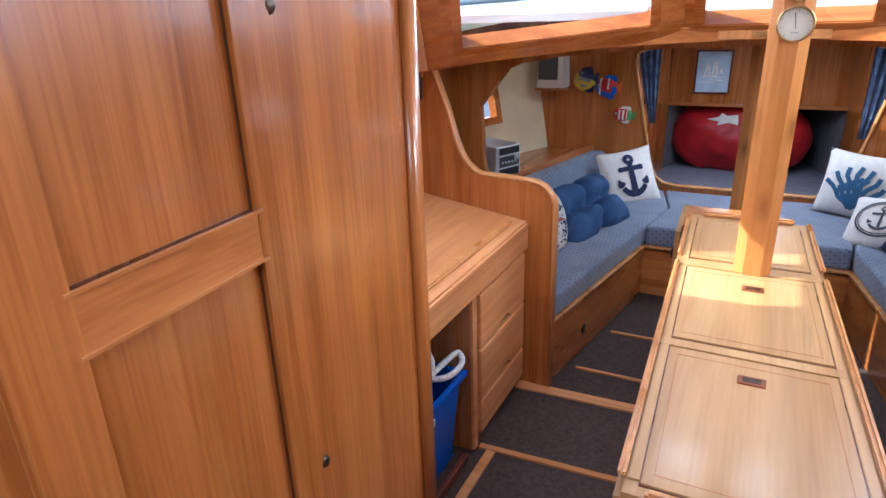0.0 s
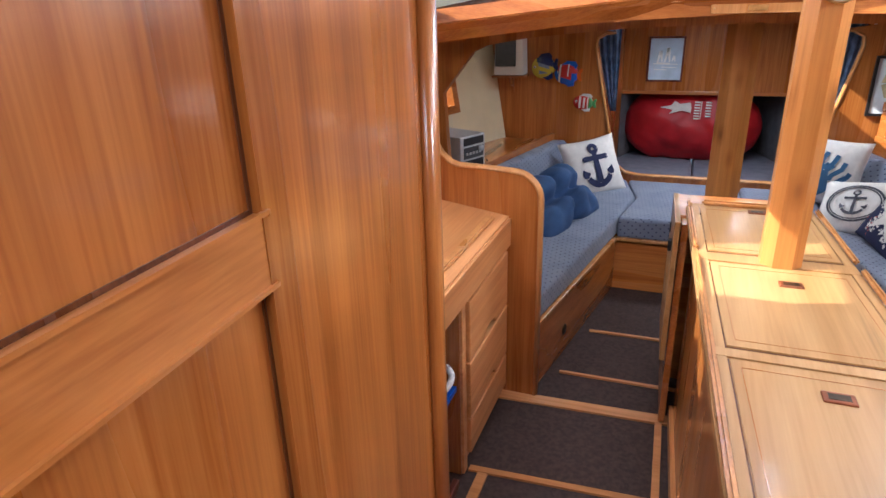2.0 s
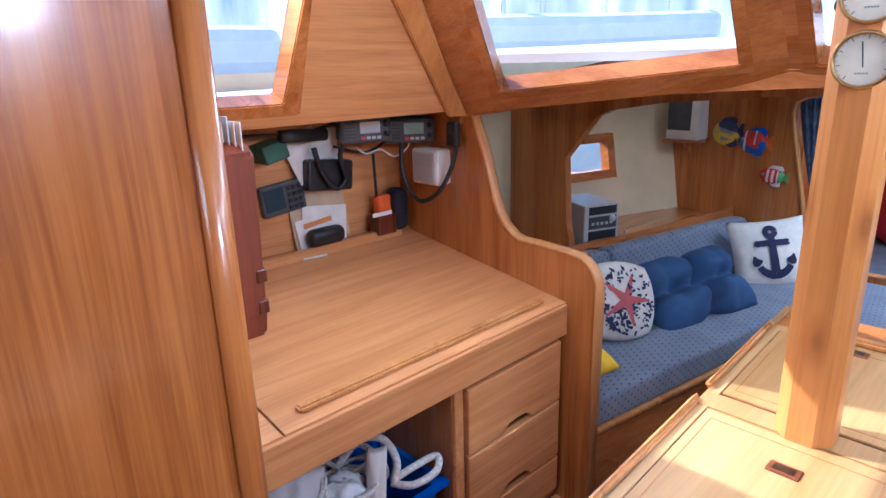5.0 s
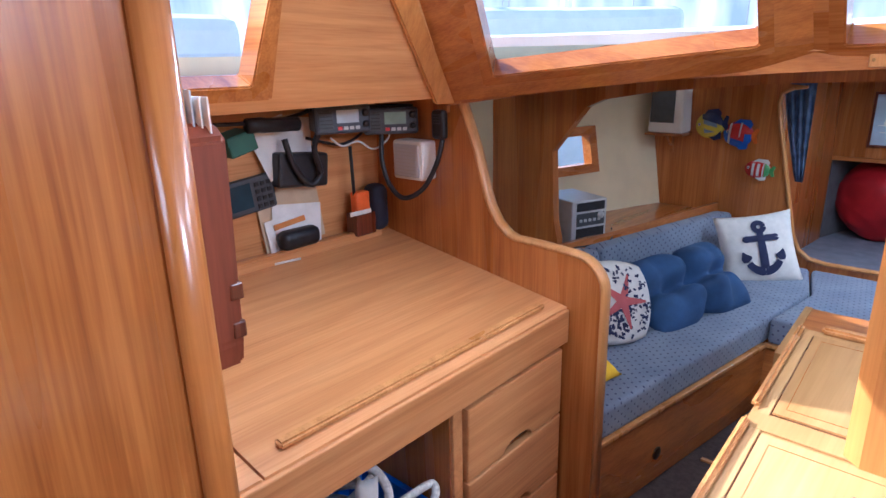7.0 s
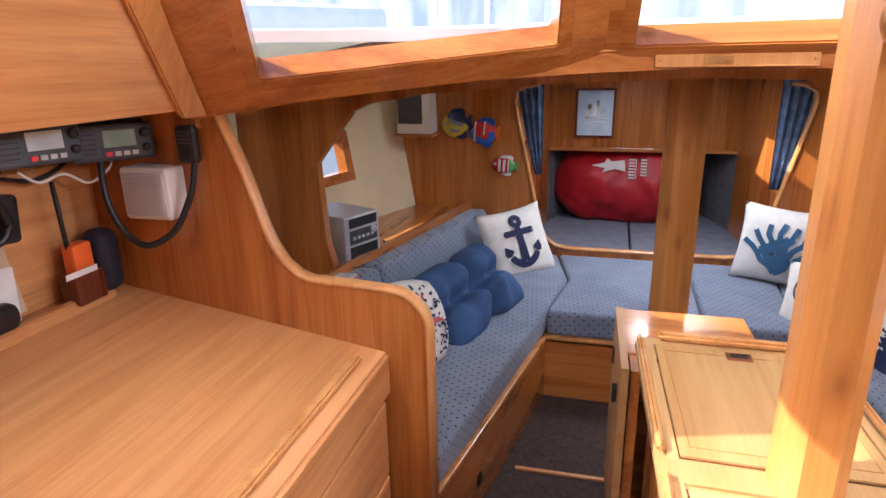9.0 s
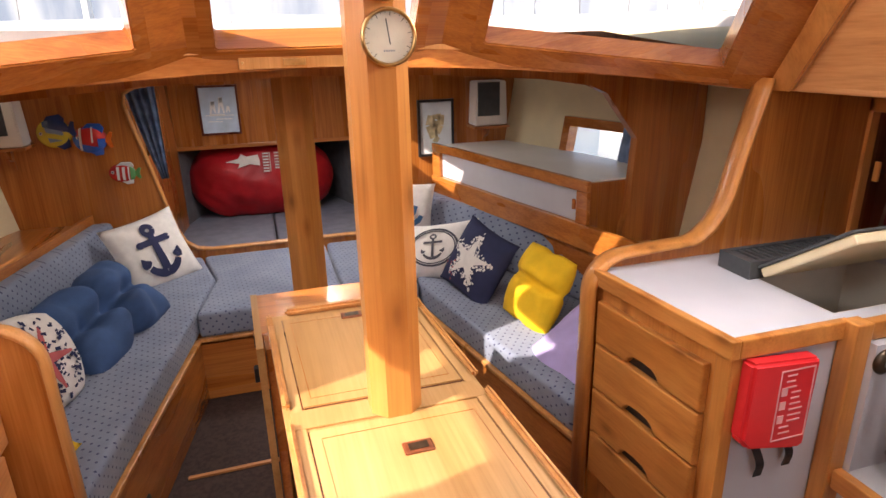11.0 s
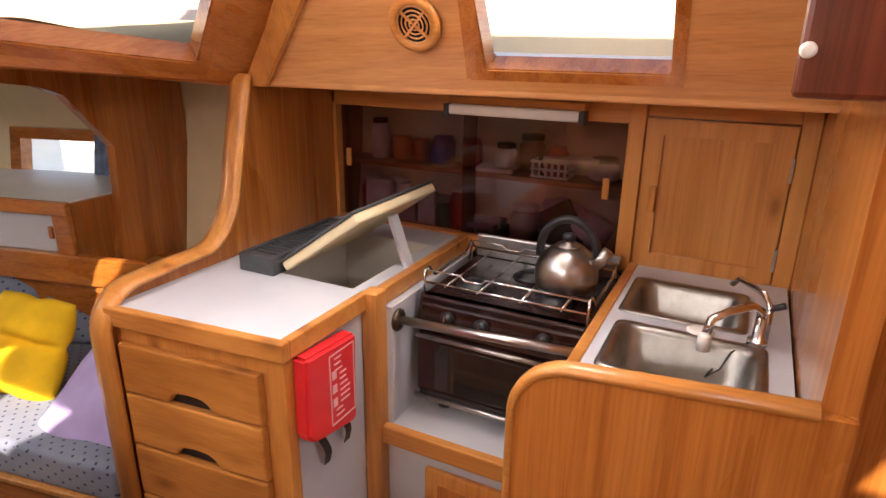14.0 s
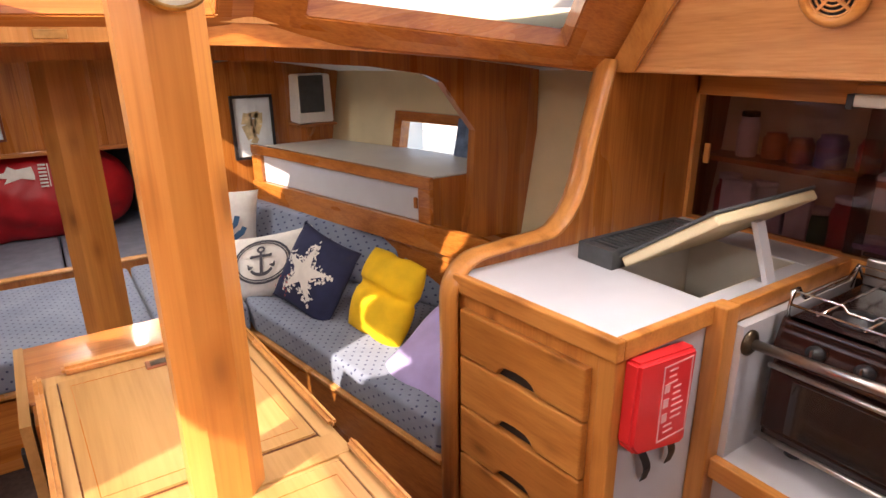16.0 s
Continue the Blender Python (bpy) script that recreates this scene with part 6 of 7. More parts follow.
print_blue = plain("pale_blue_print", (0.52, 0.60, 0.66), 0.6, 0, 0.15, 12)
ink = plain("grey_ink", (0.16, 0.18, 0.20), 0.7)
ochre = plain("ochre_ink", (0.50, 0.39, 0.22), 0.7, 0, 0.3, 30)
SHIPS = [[(-0.45, -0.15, 0.006), (-0.3, 0.35, 0.012), (-0.2, -0.1, 0.006)], [(-0.05, -0.12, 0.006), (0.12, 0.5, 0.012), (0.22, -0.12, 0.006)], [(0.35, -0.1, 0.004), (0.45, 0.15, 0.008), (0.52, -0.1, 0.004)], [(-0.7, -0.2, 0.003), (0.7, -0.22, 0.003)], [(-0.5, -0.18, 0.008), (0.25, -0.2, 0.008)], [(-0.6, -0.45, 0.003), (0.1, -0.47, 0.003)], [(-0.2, -0.35, 0.003), (0.6, -0.37, 0.003)]]
pale_sea = plain("pale_blue_print", (0.42, 0.50, 0.58), 0.6, 0, 0.12, 9)
framed("ship_picture", "framed pale print of sailing ships over the bow recess", -0.435, -0.165, 0.915, 1.255, 5.398, mahog, pale_sea, [(SHIPS, linen)])
HEAD = [[(-0.25, 0.45, 0.02), (-0.3, 0.1, 0.03), (-0.1, -0.35, 0.025), (0.15, -0.45, 0.012)], [(0.3, 0.45, 0.02), (0.25, 0.1, 0.02), (0.05, -0.2, 0.02)], [(-0.2, 0.4, 0.01), (0.28, 0.38, 0.02)], [(-0.15, 0.15, 0.02), (0.15, 0.12, 0.02)]]
framed("chart_picture", "black-framed print with an ochre figurehead drawing", 0.826, 1.042, 0.872, 1.195, 4.198, black, plain("pale_grey_print", (0.60, 0.63, 0.64), 0.6, 0, 0.08, 10), [(HEAD, ochre)])


def speaker(name_label, x0, x1, z0, z1):
    t = thing("wall_speaker", name_label, "loudspeaker", group="saloon loudspeakers")
    own = prism([(x0, 4.196, z0), (x1, 4.196, z0), (x1 - 0.01, 4.196, z1), (x0 + 0.01, 4.196, z1)], (0, -0.13, 0.0))
    bmesh.ops.bevel(own, geom=own.edges[:], offset=0.006, segments=2, affect="EDGES")
    part("cabinet", own, white_paint, t)
    xm = x0 if x0 < 0 else x1
    part("grille", box(min(x0, x1) + 0.012, max(x0, x1) - 0.05, 4.058, 4.067, z0 + 0.055, z1 - 0.004, 0.003), grey_plastic, t, "dark cloth grille")
    sh = thing("speaker_bracket", "small teak bracket shelf under a loudspeaker", "bracket", group="speaker brackets")
    part("shelf", box(x0 - 0.01, x1 + 0.01, 4.05, 4.199, z0 - 0.016, z0 - 0.002, 0.003), teak_x, sh)
    xc = (x0 + x1) / 2
    part("brace", prism([(xc - 0.008, 4.199, z0 - 0.016), (xc - 0.008, 4.10, z0 - 0.016), (xc - 0.008, 4.14, z0 - 0.06), (xc - 0.008, 4.185, z0 - 0.085), (xc - 0.008, 4.199, z0 - 0.13)], (0.016, 0, 0)), teak_z, sh)


speaker("white loudspeaker with dark grille on a teak bracket", -1.315, -1.118, 1.085, 1.325)
speaker("white loudspeaker with dark grille on a teak bracket", 1.135, 1.33, 1.045, 1.29)


def dome_patch(ln, ht, keep, lift):
    """The part of a fish's domed side for which keep(u, v) holds."""
    own, n_, seen = bmesh.new(), 40, {}

    def vert(i, j):
        if (i, j) not in seen:
            u, v = 2 * i / n_ - 1, 2 * j / n_ - 1
            seen[i, j] = own.verts.new((u * ln * 0.4, -0.003 - 0.020 * math.sqrt(max(0, 1 - u * u - v * v)) - lift, v * ht * 0.42))
        return seen[i, j]
    for i in range(n_):
        for j in range(n_):
            u, v = (2 * i + 1) / n_ - 1, (2 * j + 1) / n_ - 1
            if u * u + v * v < 0.96 and keep(u, v):
                own.faces.new((vert(i, j), vert(i + 1, j), vert(i + 1, j + 1), vert(i, j + 1)))
    return own


def fish(label, x, z, ln, ht, rot, c_body, c_fin, c_tail, patches):
    t = thing("fish_ornament", label, "ornament", (x, 4.198, z), 0, "painted fish on the bulkhead")
    t.matrix_world = Matrix.Translation((x, 4.198, z)) @ pose(0, 0, 0, 0, rot, 0)
    own = lathe([(1.0, 0.0), (1.0, 0.15), (0.94, 0.42), (0.80, 0.66), (0.55, 0.88), (0.25, 0.985), (0.02, 1.0)], 28)
    part("body", turn(own, pose(0, 0, 0, 90, 0, 0) @ Matrix.Diagonal((ln * 0.40, ht * 0.42, 0.022, 1))), c_body, t, "", True)
    part("tail", prism([(ln * 0.34, -0.004, ht * 0.06), (ln * 0.46, -0.004, ht * 0.26), (ln * 0.53, -0.004, ht * 0.22), (ln * 0.48, -0.004, 0), (ln * 0.53, -0.004, -ht * 0.22), (ln * 0.46, -0.004, -ht * 0.26), (ln * 0.34, -0.004, -ht * 0.06)], (0, -0.010, 0), 0.002), c_tail, t)
    part("fin", prism([(-ln * 0.20, -0.004, ht * 0.30), (-ln * 0.02, -0.004, ht * 0.50), (ln * 0.26, -0.004, ht * 0.50), (ln * 0.34, -0.004, ht * 0.36), (ln * 0.28, -0.004, ht * 0.15)], (0, -0.008, 0), 0.002), c_fin, t)
    part("fin", prism([(-ln * 0.10, -0.004, -ht * 0.32), (ln * 0.10, -0.004, -ht * 0.50), (ln * 0.28, -0.004, -ht * 0.46), (ln * 0.30, -0.004, -ht * 0.15)], (0, -0.008, 0), 0.002), c_fin, t)
    for k, (keep, m_, lab) in enumerate(patches):
        part("marking", dome_patch(ln, ht, keep, 0.0015 + 0.0006 * k), m_, t, lab, True)
    eye = part("eye", turn(lathe([(0.008, 0), (0.007, 0.004)], 14), Matrix.Translation((-ln * 0.27, -0.017, ht * 0.06)) @ pose(0, 0, 0, 90, 0, 0)), gl["white"], t, "white painted eye")
    part("pupil", turn(lathe([(0.004, 0), (0.003, 0.002)], 10), Matrix.Translation((-ln * 0.27, -0.021, ht * 0.06)) @ pose(0, 0, 0, 90, 0, 0)), black, eye)


gl = {k: plain("glazed_" + k, v, 0.22, 0, 0.08, 20, 0, 0.5) for k, v in {"yellow": (0.66, 0.54, 0.05), "navy": (0.012, 0.03, 0.11), "red": (0.60, 0.03, 0.025), "blue": (0.02, 0.12, 0.52), "white": (0.75, 0.72, 0.68), "orange": (0.75, 0.16, 0.02), "green": (0.10, 0.33, 0.10), "grey": (0.22, 0.30, 0.38)}.items()}
fish("yellow and navy ceramic fish with grey-blue stripes", -1.015, 1.125, 0.195, 0.17, -8, gl["yellow"], gl["navy"], gl["navy"],
     [(lambda u, v: u > -0.45 and v > 0.32 - 0.5 * u, gl["navy"], "navy back"), (lambda u, v: abs(v) < 0.55 and -0.35 < u < 0.55 and v < 0.32 - 0.5 * u and math.sin(9 * v + 4 * u) > 0.1, gl["grey"], "grey-blue stripes")])
fish("red, blue and white ceramic fish on the bulkhead", -0.862, 1.085, 0.195, 0.16, 4, gl["red"], gl["blue"], gl["orange"],
     [(lambda u, v: v < -0.42 - 0.25 * u or (u > 0.45 and v < 0.1), gl["blue"], "blue belly"), (lambda u, v: -0.62 < u < -0.44 or (0.1 < u < 0.22 and v > -0.2), gl["white"], "white bars"), (lambda u, v: u < -0.62 and v < 0.2, gl["blue"], "blue face")])
fish("small red and white striped ceramic fish with green tail", -0.745, 0.905, 0.165, 0.115, 3, gl["red"], gl["white"], gl["green"],
     [(lambda u, v: -0.45 < u < 0.5 and abs(v) < 0.7 and math.sin(15 * u) > 0.0, gl["white"], "white stripes"), (lambda u, v: u > 0.55, gl["green"], "green tail root")])


def curtain(label, x0, x1, y, z0, z1, taper):
    own = bmesh.new()
    colsv = []
    for i in range(25):
        a = i / 24
        colv = []
        for k in range(7):
            b_ = k / 6
            w0 = x0 + (x1 - x0) * a
            xm = x0 + (x1 - x0) * (0.5 + (0.5 if taper > 0 else -0.5))
            x = w0 + (xm - w0) * abs(taper) * (1 - b_) ** 1.3
            colv.append(own.verts.new((x, y + 0.014 * math.sin(a * 22) * (0.4 + 0.6 * b_), z0 + (z1 - z0) * b_)))
        colsv.append(colv)
    for a, b_ in zip(colsv, colsv[1:]):
        for k in range(6):
            own.faces.new((a[k], b_[k], b_[k + 1], a[k + 1]))
    bmesh.ops.solidify(own, geom=own.faces[:], thickness=0.002)
    tagged(obj("curtain", own, curtain_m, None, "", True), label, "curtain", "bow curtains")


curtain("gathered blue striped curtain beside the bow berth", -0.70, -0.545, 4.30, 0.84, 1.40, 0.75)
curtain("gathered blue striped curtain beside the bow berth", 0.62, 0.78, 4.30, 0.80, 1.40, -0.5)
lk = thing("bow_locker_door", "narrow teak locker door beside the bow berth", "door")
part("panel", prism([(-0.708, 4.50, 0.62), (-0.66, 5.0, 0.62), (-0.66, 5.0, 1.36), (-0.708, 4.50, 1.36)], (0.012, 0, 0)), teak_z, lk)
part("pull", box(-0.690, -0.672, 4.62, 4.635, 0.92, 0.99, 0.003), walnut, lk, "dark teak pull")

# ---- gauges on the post, plate on the beam ----
dial_m = plain("cream_dial", (0.55, 0.49, 0.38), 0.5, 0, 0.08, 30)


def gauge(label, x, y, z, r_, needle, group="brass gauges"):
    t = thing("gauge", label, "gauge", (x, y, z), 0, group)
    face_m = pose(0, 0, 0, 90, 0, 0)
    part("case", turn(lathe([(r_ * 0.92, 0), (r_ * 0.98, 0.012), (r_, 0.020), (r_ * 0.97, 0.026), (r_ * 0.88, 0.027), (r_ * 0.86, 0.020)], 40, False), face_m), brass, t, "", True)
    dial = part("dial", turn(lathe([(0.001, 0.018), (r_ * 0.87, 0.018), (r_ * 0.87, 0.0185)], 36), face_m), dial_m, t, "cream dial")
    for k in range(24):
        a = radians(-140 + 280 * k / 23)
        l_ = 0.80 if k % 3 else 0.70
        p0, p1 = r_ * l_, r_ * 0.84
        part("tick", turn(box(-0.0005, 0.0005, p0, p1, 0.0186, 0.0192), face_m @ pose(0, 0, 0, 0, 0, math.degrees(-a))), black, dial)
    part("needle", turn(box(-0.0009, 0.0009, -r_ * 0.25, r_ * 0.62, 0.021, 0.0218), face_m @ pose(0, 0, 0, 0, 0, needle)), black, t, "black needle")
    for k in range(5):
        part("dial_text", turn(box(-r_ * 0.2 + k * r_ * 0.085, -r_ * 0.14 + k * r_ * 0.085, -r_ * 0.48, -r_ * 0.42, 0.0186, 0.0191), face_m), ink, dial, "unreadable dial print")
    g = part("glass", turn(lathe([(0.001, 0.0245), (r_ * 0.88, 0.0245), (r_ * 0.88, 0.025)], 36), face_m), window_glass, t)
    g.visible_shadow = False


gauge("brass-cased barometer with cream dial on the post", 0.143, 1.698, 1.520, 0.042, 8)
gauge("brass-cased clock-shaped gauge with pale dial on the post", 0.143, 1.698, 1.612, 0.044, -60)
pl = thing("beam_plate", "pale brass plate fixed to the sill beam", "plate")
part("plate", box(-0.085, 0.275, 2.508, 2.516, 1.452, 1.486, 0.002), edge_z, pl)
part("badge", box(0.03, 0.09, 2.504, 2.509, 1.460, 1.478, 0.001), brass, pl, "small brass badge")
for x in (-0.075, 0.265):
    part("screw", turn(lathe([(0.004, 0), (0.003, 0.002)], 10), Matrix.Translation((x, 2.508, 1.469)) @ pose(0, 0, 0, 90, 0, 0)), brass, pl)

# ---- chart table corner ----
slate = plain("slate_plastic", (0.045, 0.055, 0.070), 0.35, 0, 0.15, 30)


def radio(label, y, z, x, rz, screen_mat):
    t = thing("marine_radio", label, "radio", (x, y, z), rz, "radios over the chart table")
    part("body", box(-0.11, -0.02, -0.10, 0.10, -0.045, 0.045, 0.012), black, t)
    f = part("face", box(-0.022, 0.004, -0.105, 0.105, -0.050, 0.050, 0.010), slate, t)
    part("screen", box(0.003, 0.006, -0.025, 0.058, -0.012, 0.034, 0.001), screen_mat, f, "pale lit screen")
    part("speaker_grille", box(0.003, 0.006, -0.092, -0.038, -0.034, 0.034, 0.002), grey_plastic, f)
    for k in range(5):
        part("grille_slot", box(0.0055, 0.0068, -0.088, -0.042, -0.028 + 0.013 * k, -0.024 + 0.013 * k), black, f)
    for k in range(4):
        part("button", box(0.003, 0.008, -0.022 + 0.022 * k, -0.006 + 0.022 * k, -0.036, -0.024, 0.001), silver_plastic if k else red_plastic, f)
    part("knob", turn(lathe([(0.014, 0), (0.013, 0.012), (0.010, 0.016)], 18), Matrix.Translation((0.003, 0.083, 0.022)) @ pose(0, 0, 0, 0, 90, 0)), black, f, "", True)
    part("knob", turn(lathe([(0.012, 0), (0.011, 0.012), (0.009, 0.016)], 18), Matrix.Translation((0.003, 0.083, -0.018)) @ pose(0, 0, 0, 0, 90, 0)), black, f, "", True)
    part("bracket", box(-0.09, -0.05, -0.115, 0.115, 0.03, 0.058, 0.003), black, t)
    t.scale = (0.88, 0.88, 0.88)


screen_a = plain("pale_screen", (0.50, 0.58, 0.62), 0.2)
screen_b = plain("green_grey_screen", (0.24, 0.36, 0.31), 0.2)
radio("black marine radio with pale screen over the chart table", 1.915, 1.320, -1.37, -22, screen_a)
radio("black marine radio with green-grey screen over the chart table", 2.098, 1.302, -1.345, -38, screen_b)


def wire(name, label, pts, r_, material, cat="cable"):
    fine = []
    for i in range(len(pts) - 1):
        p0, p1, p2, p3 = (Vector(pts[max(i - 1, 0)]), Vector(pts[i]), Vector(pts[i + 1]), Vector(pts[min(i + 2, len(pts) - 1)]))
        for k in range(8):
            a = k / 8
            fine.append(0.5 * ((2 * p1) + (p2 - p0) * a + (2 * p0 - 5 * p1 + 4 * p2 - p3) * a * a + (3 * p1 - p0 - 3 * p2 + p3) * a ** 3))
    fine.append(Vector(pts[-1]))
    return tagged(obj(name, tube(fine, r_, 7), material, None, "", True), label, cat)


mic = thing("radio_microphone", "black hand microphone hung on the bulkhead", "microphone", (0.028, 0, 0.006))
part("body", box(-1.232, -1.178, 2.140, 2.172, 1.240, 1.335, 0.012), black, mic)
part("clip", box(-1.225, -1.185, 2.172, 2.189, 1.325, 1.372, 0.003), teak_z, mic, "teak mounting block")
for k in range(4):
    part("slot", box(-1.220, -1.190, 2.1385, 2.1405, 1.29 + 0.009 * k, 1.294 + 0.009 * k), grey_plastic, mic)
base = [(-1.170, 2.16, 1.245), (-1.178, 2.14, 1.17), (-1.215, 2.11, 1.085), (-1.278, 2.08, 1.050), (-1.335, 2.07, 1.09), (-1.368, 2.07, 1.17), (-1.375, 2.08, 1.26)]
wire("coiled_cable", "black coiled microphone cord", base, 0.0085, black, "cord")
ext = thing("extension_speaker", "square white extension loudspeaker on the bulkhead", "loudspeaker", (0.022, 0, 0))
part("body", box(-1.385, -1.245, 2.115, 2.189, 1.105, 1.238, 0.010), white_paint, ext)
part("face", box(-1.373, -1.257, 2.110, 2.117, 1.117, 1.226, 0.006), white, ext)
for k in range(8):
    part("slot", box(-1.362, -1.268, 2.1085, 2.1105, 1.127 + 0.012 * k, 1.130 + 0.012 * k), silver_plastic, ext)

kp = thing("keypad_display", "grey chart instrument with screen and key rows", "instrument")
kb = part("body", turn(box(-0.03, 0.0, -0.085, 0.085, -0.055, 0.055, 0.008), Matrix.Translation((-1.495, 1.64, 1.105)) @ pose(0, 0, 0, 6, 0, 0)), grey_plastic, kp)
part("screen", turn(box(0.0, 0.003, -0.075, 0.0, -0.035, 0.042, 0.001), Matrix.Translation((-1.495, 1.64, 1.105)) @ pose(0, 0, 0, 6, 0, 0)), plain("dark_screen", (0.02, 0.05, 0.07), 0.15), kb, "dark screen")
for i in range(4):
    for j in range(3):
        part("key", turn(box(0.0, 0.005, 0.014 + 0.021 * j, 0.028 + 0.021 * j, -0.044 + 0.023 * i, -0.030 + 0.023 * i, 0.001), Matrix.Translation((-1.495, 1.64, 1.105)) @ pose(0, 0, 0, 6, 0, 0)), black, kb)


def sheet_of(name, label, y, z, w, h, tilt, x, material, cat):
    b_ = box(-0.001, 0.001, -w / 2, w / 2, -h / 2, h / 2)
    ob = obj(name, turn(b_, Matrix.Translation((x, y, z)) @ pose(0, 0, 0, tilt, 0, 0) @ pose(0, 0, 0, 0, -5, 0)), material)
    return tagged(ob, label, cat)


sheet_of("envelope", "brown card folder standing behind the desk", 1.785, 1.015, 0.235, 0.20, 4, -1.512, card, "folder")
sheet_of("leaflet", "white leaflet standing behind the desk", 1.80, 0.985, 0.19, 0.13, -7, -1.503, paper, "paper")
sheet_of("leaflet", "white leaflet with orange print behind the desk", 1.765, 0.965, 0.17, 0.11, 6, -1.498, paper, "paper")
sheet_of("leaflet", "orange printed strip on a leaflet", 1.765, 0.995, 0.12, 0.018, 6, -1.4945, plain("orange_print", (0.65, 0.25, 0.06), 0.8), "paper")
gc = tagged(obj("spectacle_case", box(-1.495, -1.435, 1.700, 1.850, 0.915, 0.980, 0.025, 4), black, None, "", True), "black spectacle case on the desk ledge", "case")
for k, (y, z, tl) in enumerate(((1.75, 1.25, 14), (1.78, 1.255, 6), (1.82, 1.25, -4), (1.735, 1.235, 22))):
    sheet_of("leaflet", "folded leaflet in the wall pocket", y, z, 0.12, 0.16, tl, -1.510 + 0.004 * k, [paper, card, paper, paper][k], "paper")
pk = thing("wall_pocket", "black wall pocket holding leaflets and a cord", "pocket")
part("pocket", turn(box(-0.035, 0.02, -0.095, 0.095, -0.055, 0.055, 0.010), Matrix.Translation((-1.475, 1.815, 1.165)) @ pose(0, 0, 0, -6, 0, 0)), black, pk)
wire("coiled_cable", "black coiled radio cord hanging over the pocket", [(-1.40, 1.87, 1.32), (-1.43, 1.84, 1.24), (-1.435, 1.86, 1.15), (-1.44, 1.82, 1.12), (-1.445, 1.77, 1.18), (-1.45, 1.745, 1.27)], 0.010, black, "cord")
wire("white_wire", "white loose wire behind the radios", [(-1.46, 1.93, 1.255), (-1.45, 1.97, 1.225), (-1.44, 2.03, 1.235), (-1.42, 2.08, 1.205), (-1.40, 2.13, 1.235), (-1.40, 2.14, 1.27)], 0.0035, white_paint)
wire("black_wire", "black loose wires behind the radios", [(-1.50, 1.86, 1.26), (-1.49, 1.94, 1.235), (-1.49, 2.00, 1.225), (-1.48, 2.06, 1.245), (-1.47, 2.10, 1.28)], 0.005, black)
wire("black_wire", "black cable under the side deck", [(-1.44, 1.30, 1.345), (-1.42, 1.50, 1.335), (-1.43, 1.70, 1.33), (-1.44, 1.84, 1.35)], 0.006, black)
lampn = tagged(obj("torch", tube([(-1.41, 1.60, 1.325), (-1.41, 1.64, 1.325), (-1.41, 1.66, 1.322), (-1.41, 1.77, 1.318)], 0.022, 12), black, None, "", True), "black torch clipped under the side deck", "torch")
hh = thing("handheld_radio", "orange and black handheld radio standing in a holder", "radio", (0, -0.03, 0))
part("body", box(-1.475, -1.435, 2.035, 2.095, 0.93, 1.06, 0.008), plain("orange_plastic", (0.80, 0.14, 0.02), 0.45), hh)
part("holder", box(-1.485, -1.425, 2.02, 2.11, 0.905, 0.985, 0.006), mahog, hh, "dark holder")
part("antenna", tube([(-1.455, 2.04, 1.05), (-1.455, 2.035, 1.22)], 0.006, 8), black, hh, "black whip antenna", True)
part("label", box(-1.4235, -1.4215, 1.99, 2.085, 0.985, 1.0), paper, hh, "white paper label")
cs = tagged(obj("camera_case", box(-1.50, -1.42, 2.075, 2.150, 0.905, 1.075, 0.03, 4), plain("navy_nylon", (0.012, 0.014, 0.03), 0.7, 0, 0.2, 20, 0.3), None, "", True), "dark navy nylon case in the desk corner", "case")
gb = tagged(obj("green_box", turn(box(-0.05, 0.05, -0.045, 0.045, -0.03, 0.03, 0.006), Matrix.Translation((-1.465, 1.585, 1.275)) @ pose(0, 0, 0, 14, 0, 0)), plain("dark_green", (0.03, 0.11, 0.07), 0.5)), "small dark green box on the panel", "box")
sw = thing("switch_panel", "dark switch panel by the chart table", "panel")
part("plate", box(-1.524, -1.515, 1.40, 1.52, 1.0, 1.30, 0.003), walnut, sw)
pen = tagged(obj("pen", tube([(-1.44, 1.66, desk_z(-1.44) + 0.006), (-1.43, 1.75, desk_z(-1.43) + 0.006)], 0.004, 8), white_paint, None, "", True), "white pen lying on the desk", "pen")

chart = thing("chart_rack", "mahogany chart rack board with papers on the locker end", "rack")
own = prism([(-0.592, 1.005, 1.10), (-0.574, 1.005, 1.395), (-0.597, 1.005, 1.415), (-0.90, 1.005, 1.42), (-0.90, 1.005, 0.99), (-0.76, 1.005, 1.005), (-0.70, 1.005, 1.03), (-0.60, 1.005, 1.06)], (0, 0.075, 0))
bmesh.ops.bevel(own, geom=own.edges[:], offset=0.006, segments=2, affect="EDGES")
part("board", own, wood("mahogany_board", (0.21, 0.048, 0.019), (0.27, 0.066, 0.027), "z", 0.45, 0.1), chart)
for z, x in ((1.118, -0.593), (1.178, -0.589)):
    part("batten", box(x - 0.012, x + 0.004, 1.062, 1.083, z - 0.013, z + 0.013, 0.003), mahog, chart)
for k in range(7):
    b_ = box(-0.88 + 0.012 * k, -0.63 + 0.008 * k, 1.02 + 0.007 * k, 1.0225 + 0.007 * k, 1.38, 1.452 + 0.006 * math.sin(k * 2.0))
    tagged(obj("chart_paper", b_, [paper, print_blue, paper, paper, print_blue, paper, paper][k]), "rolled edge of a folded paper chart in the rack", "paper", "charts in the rack")

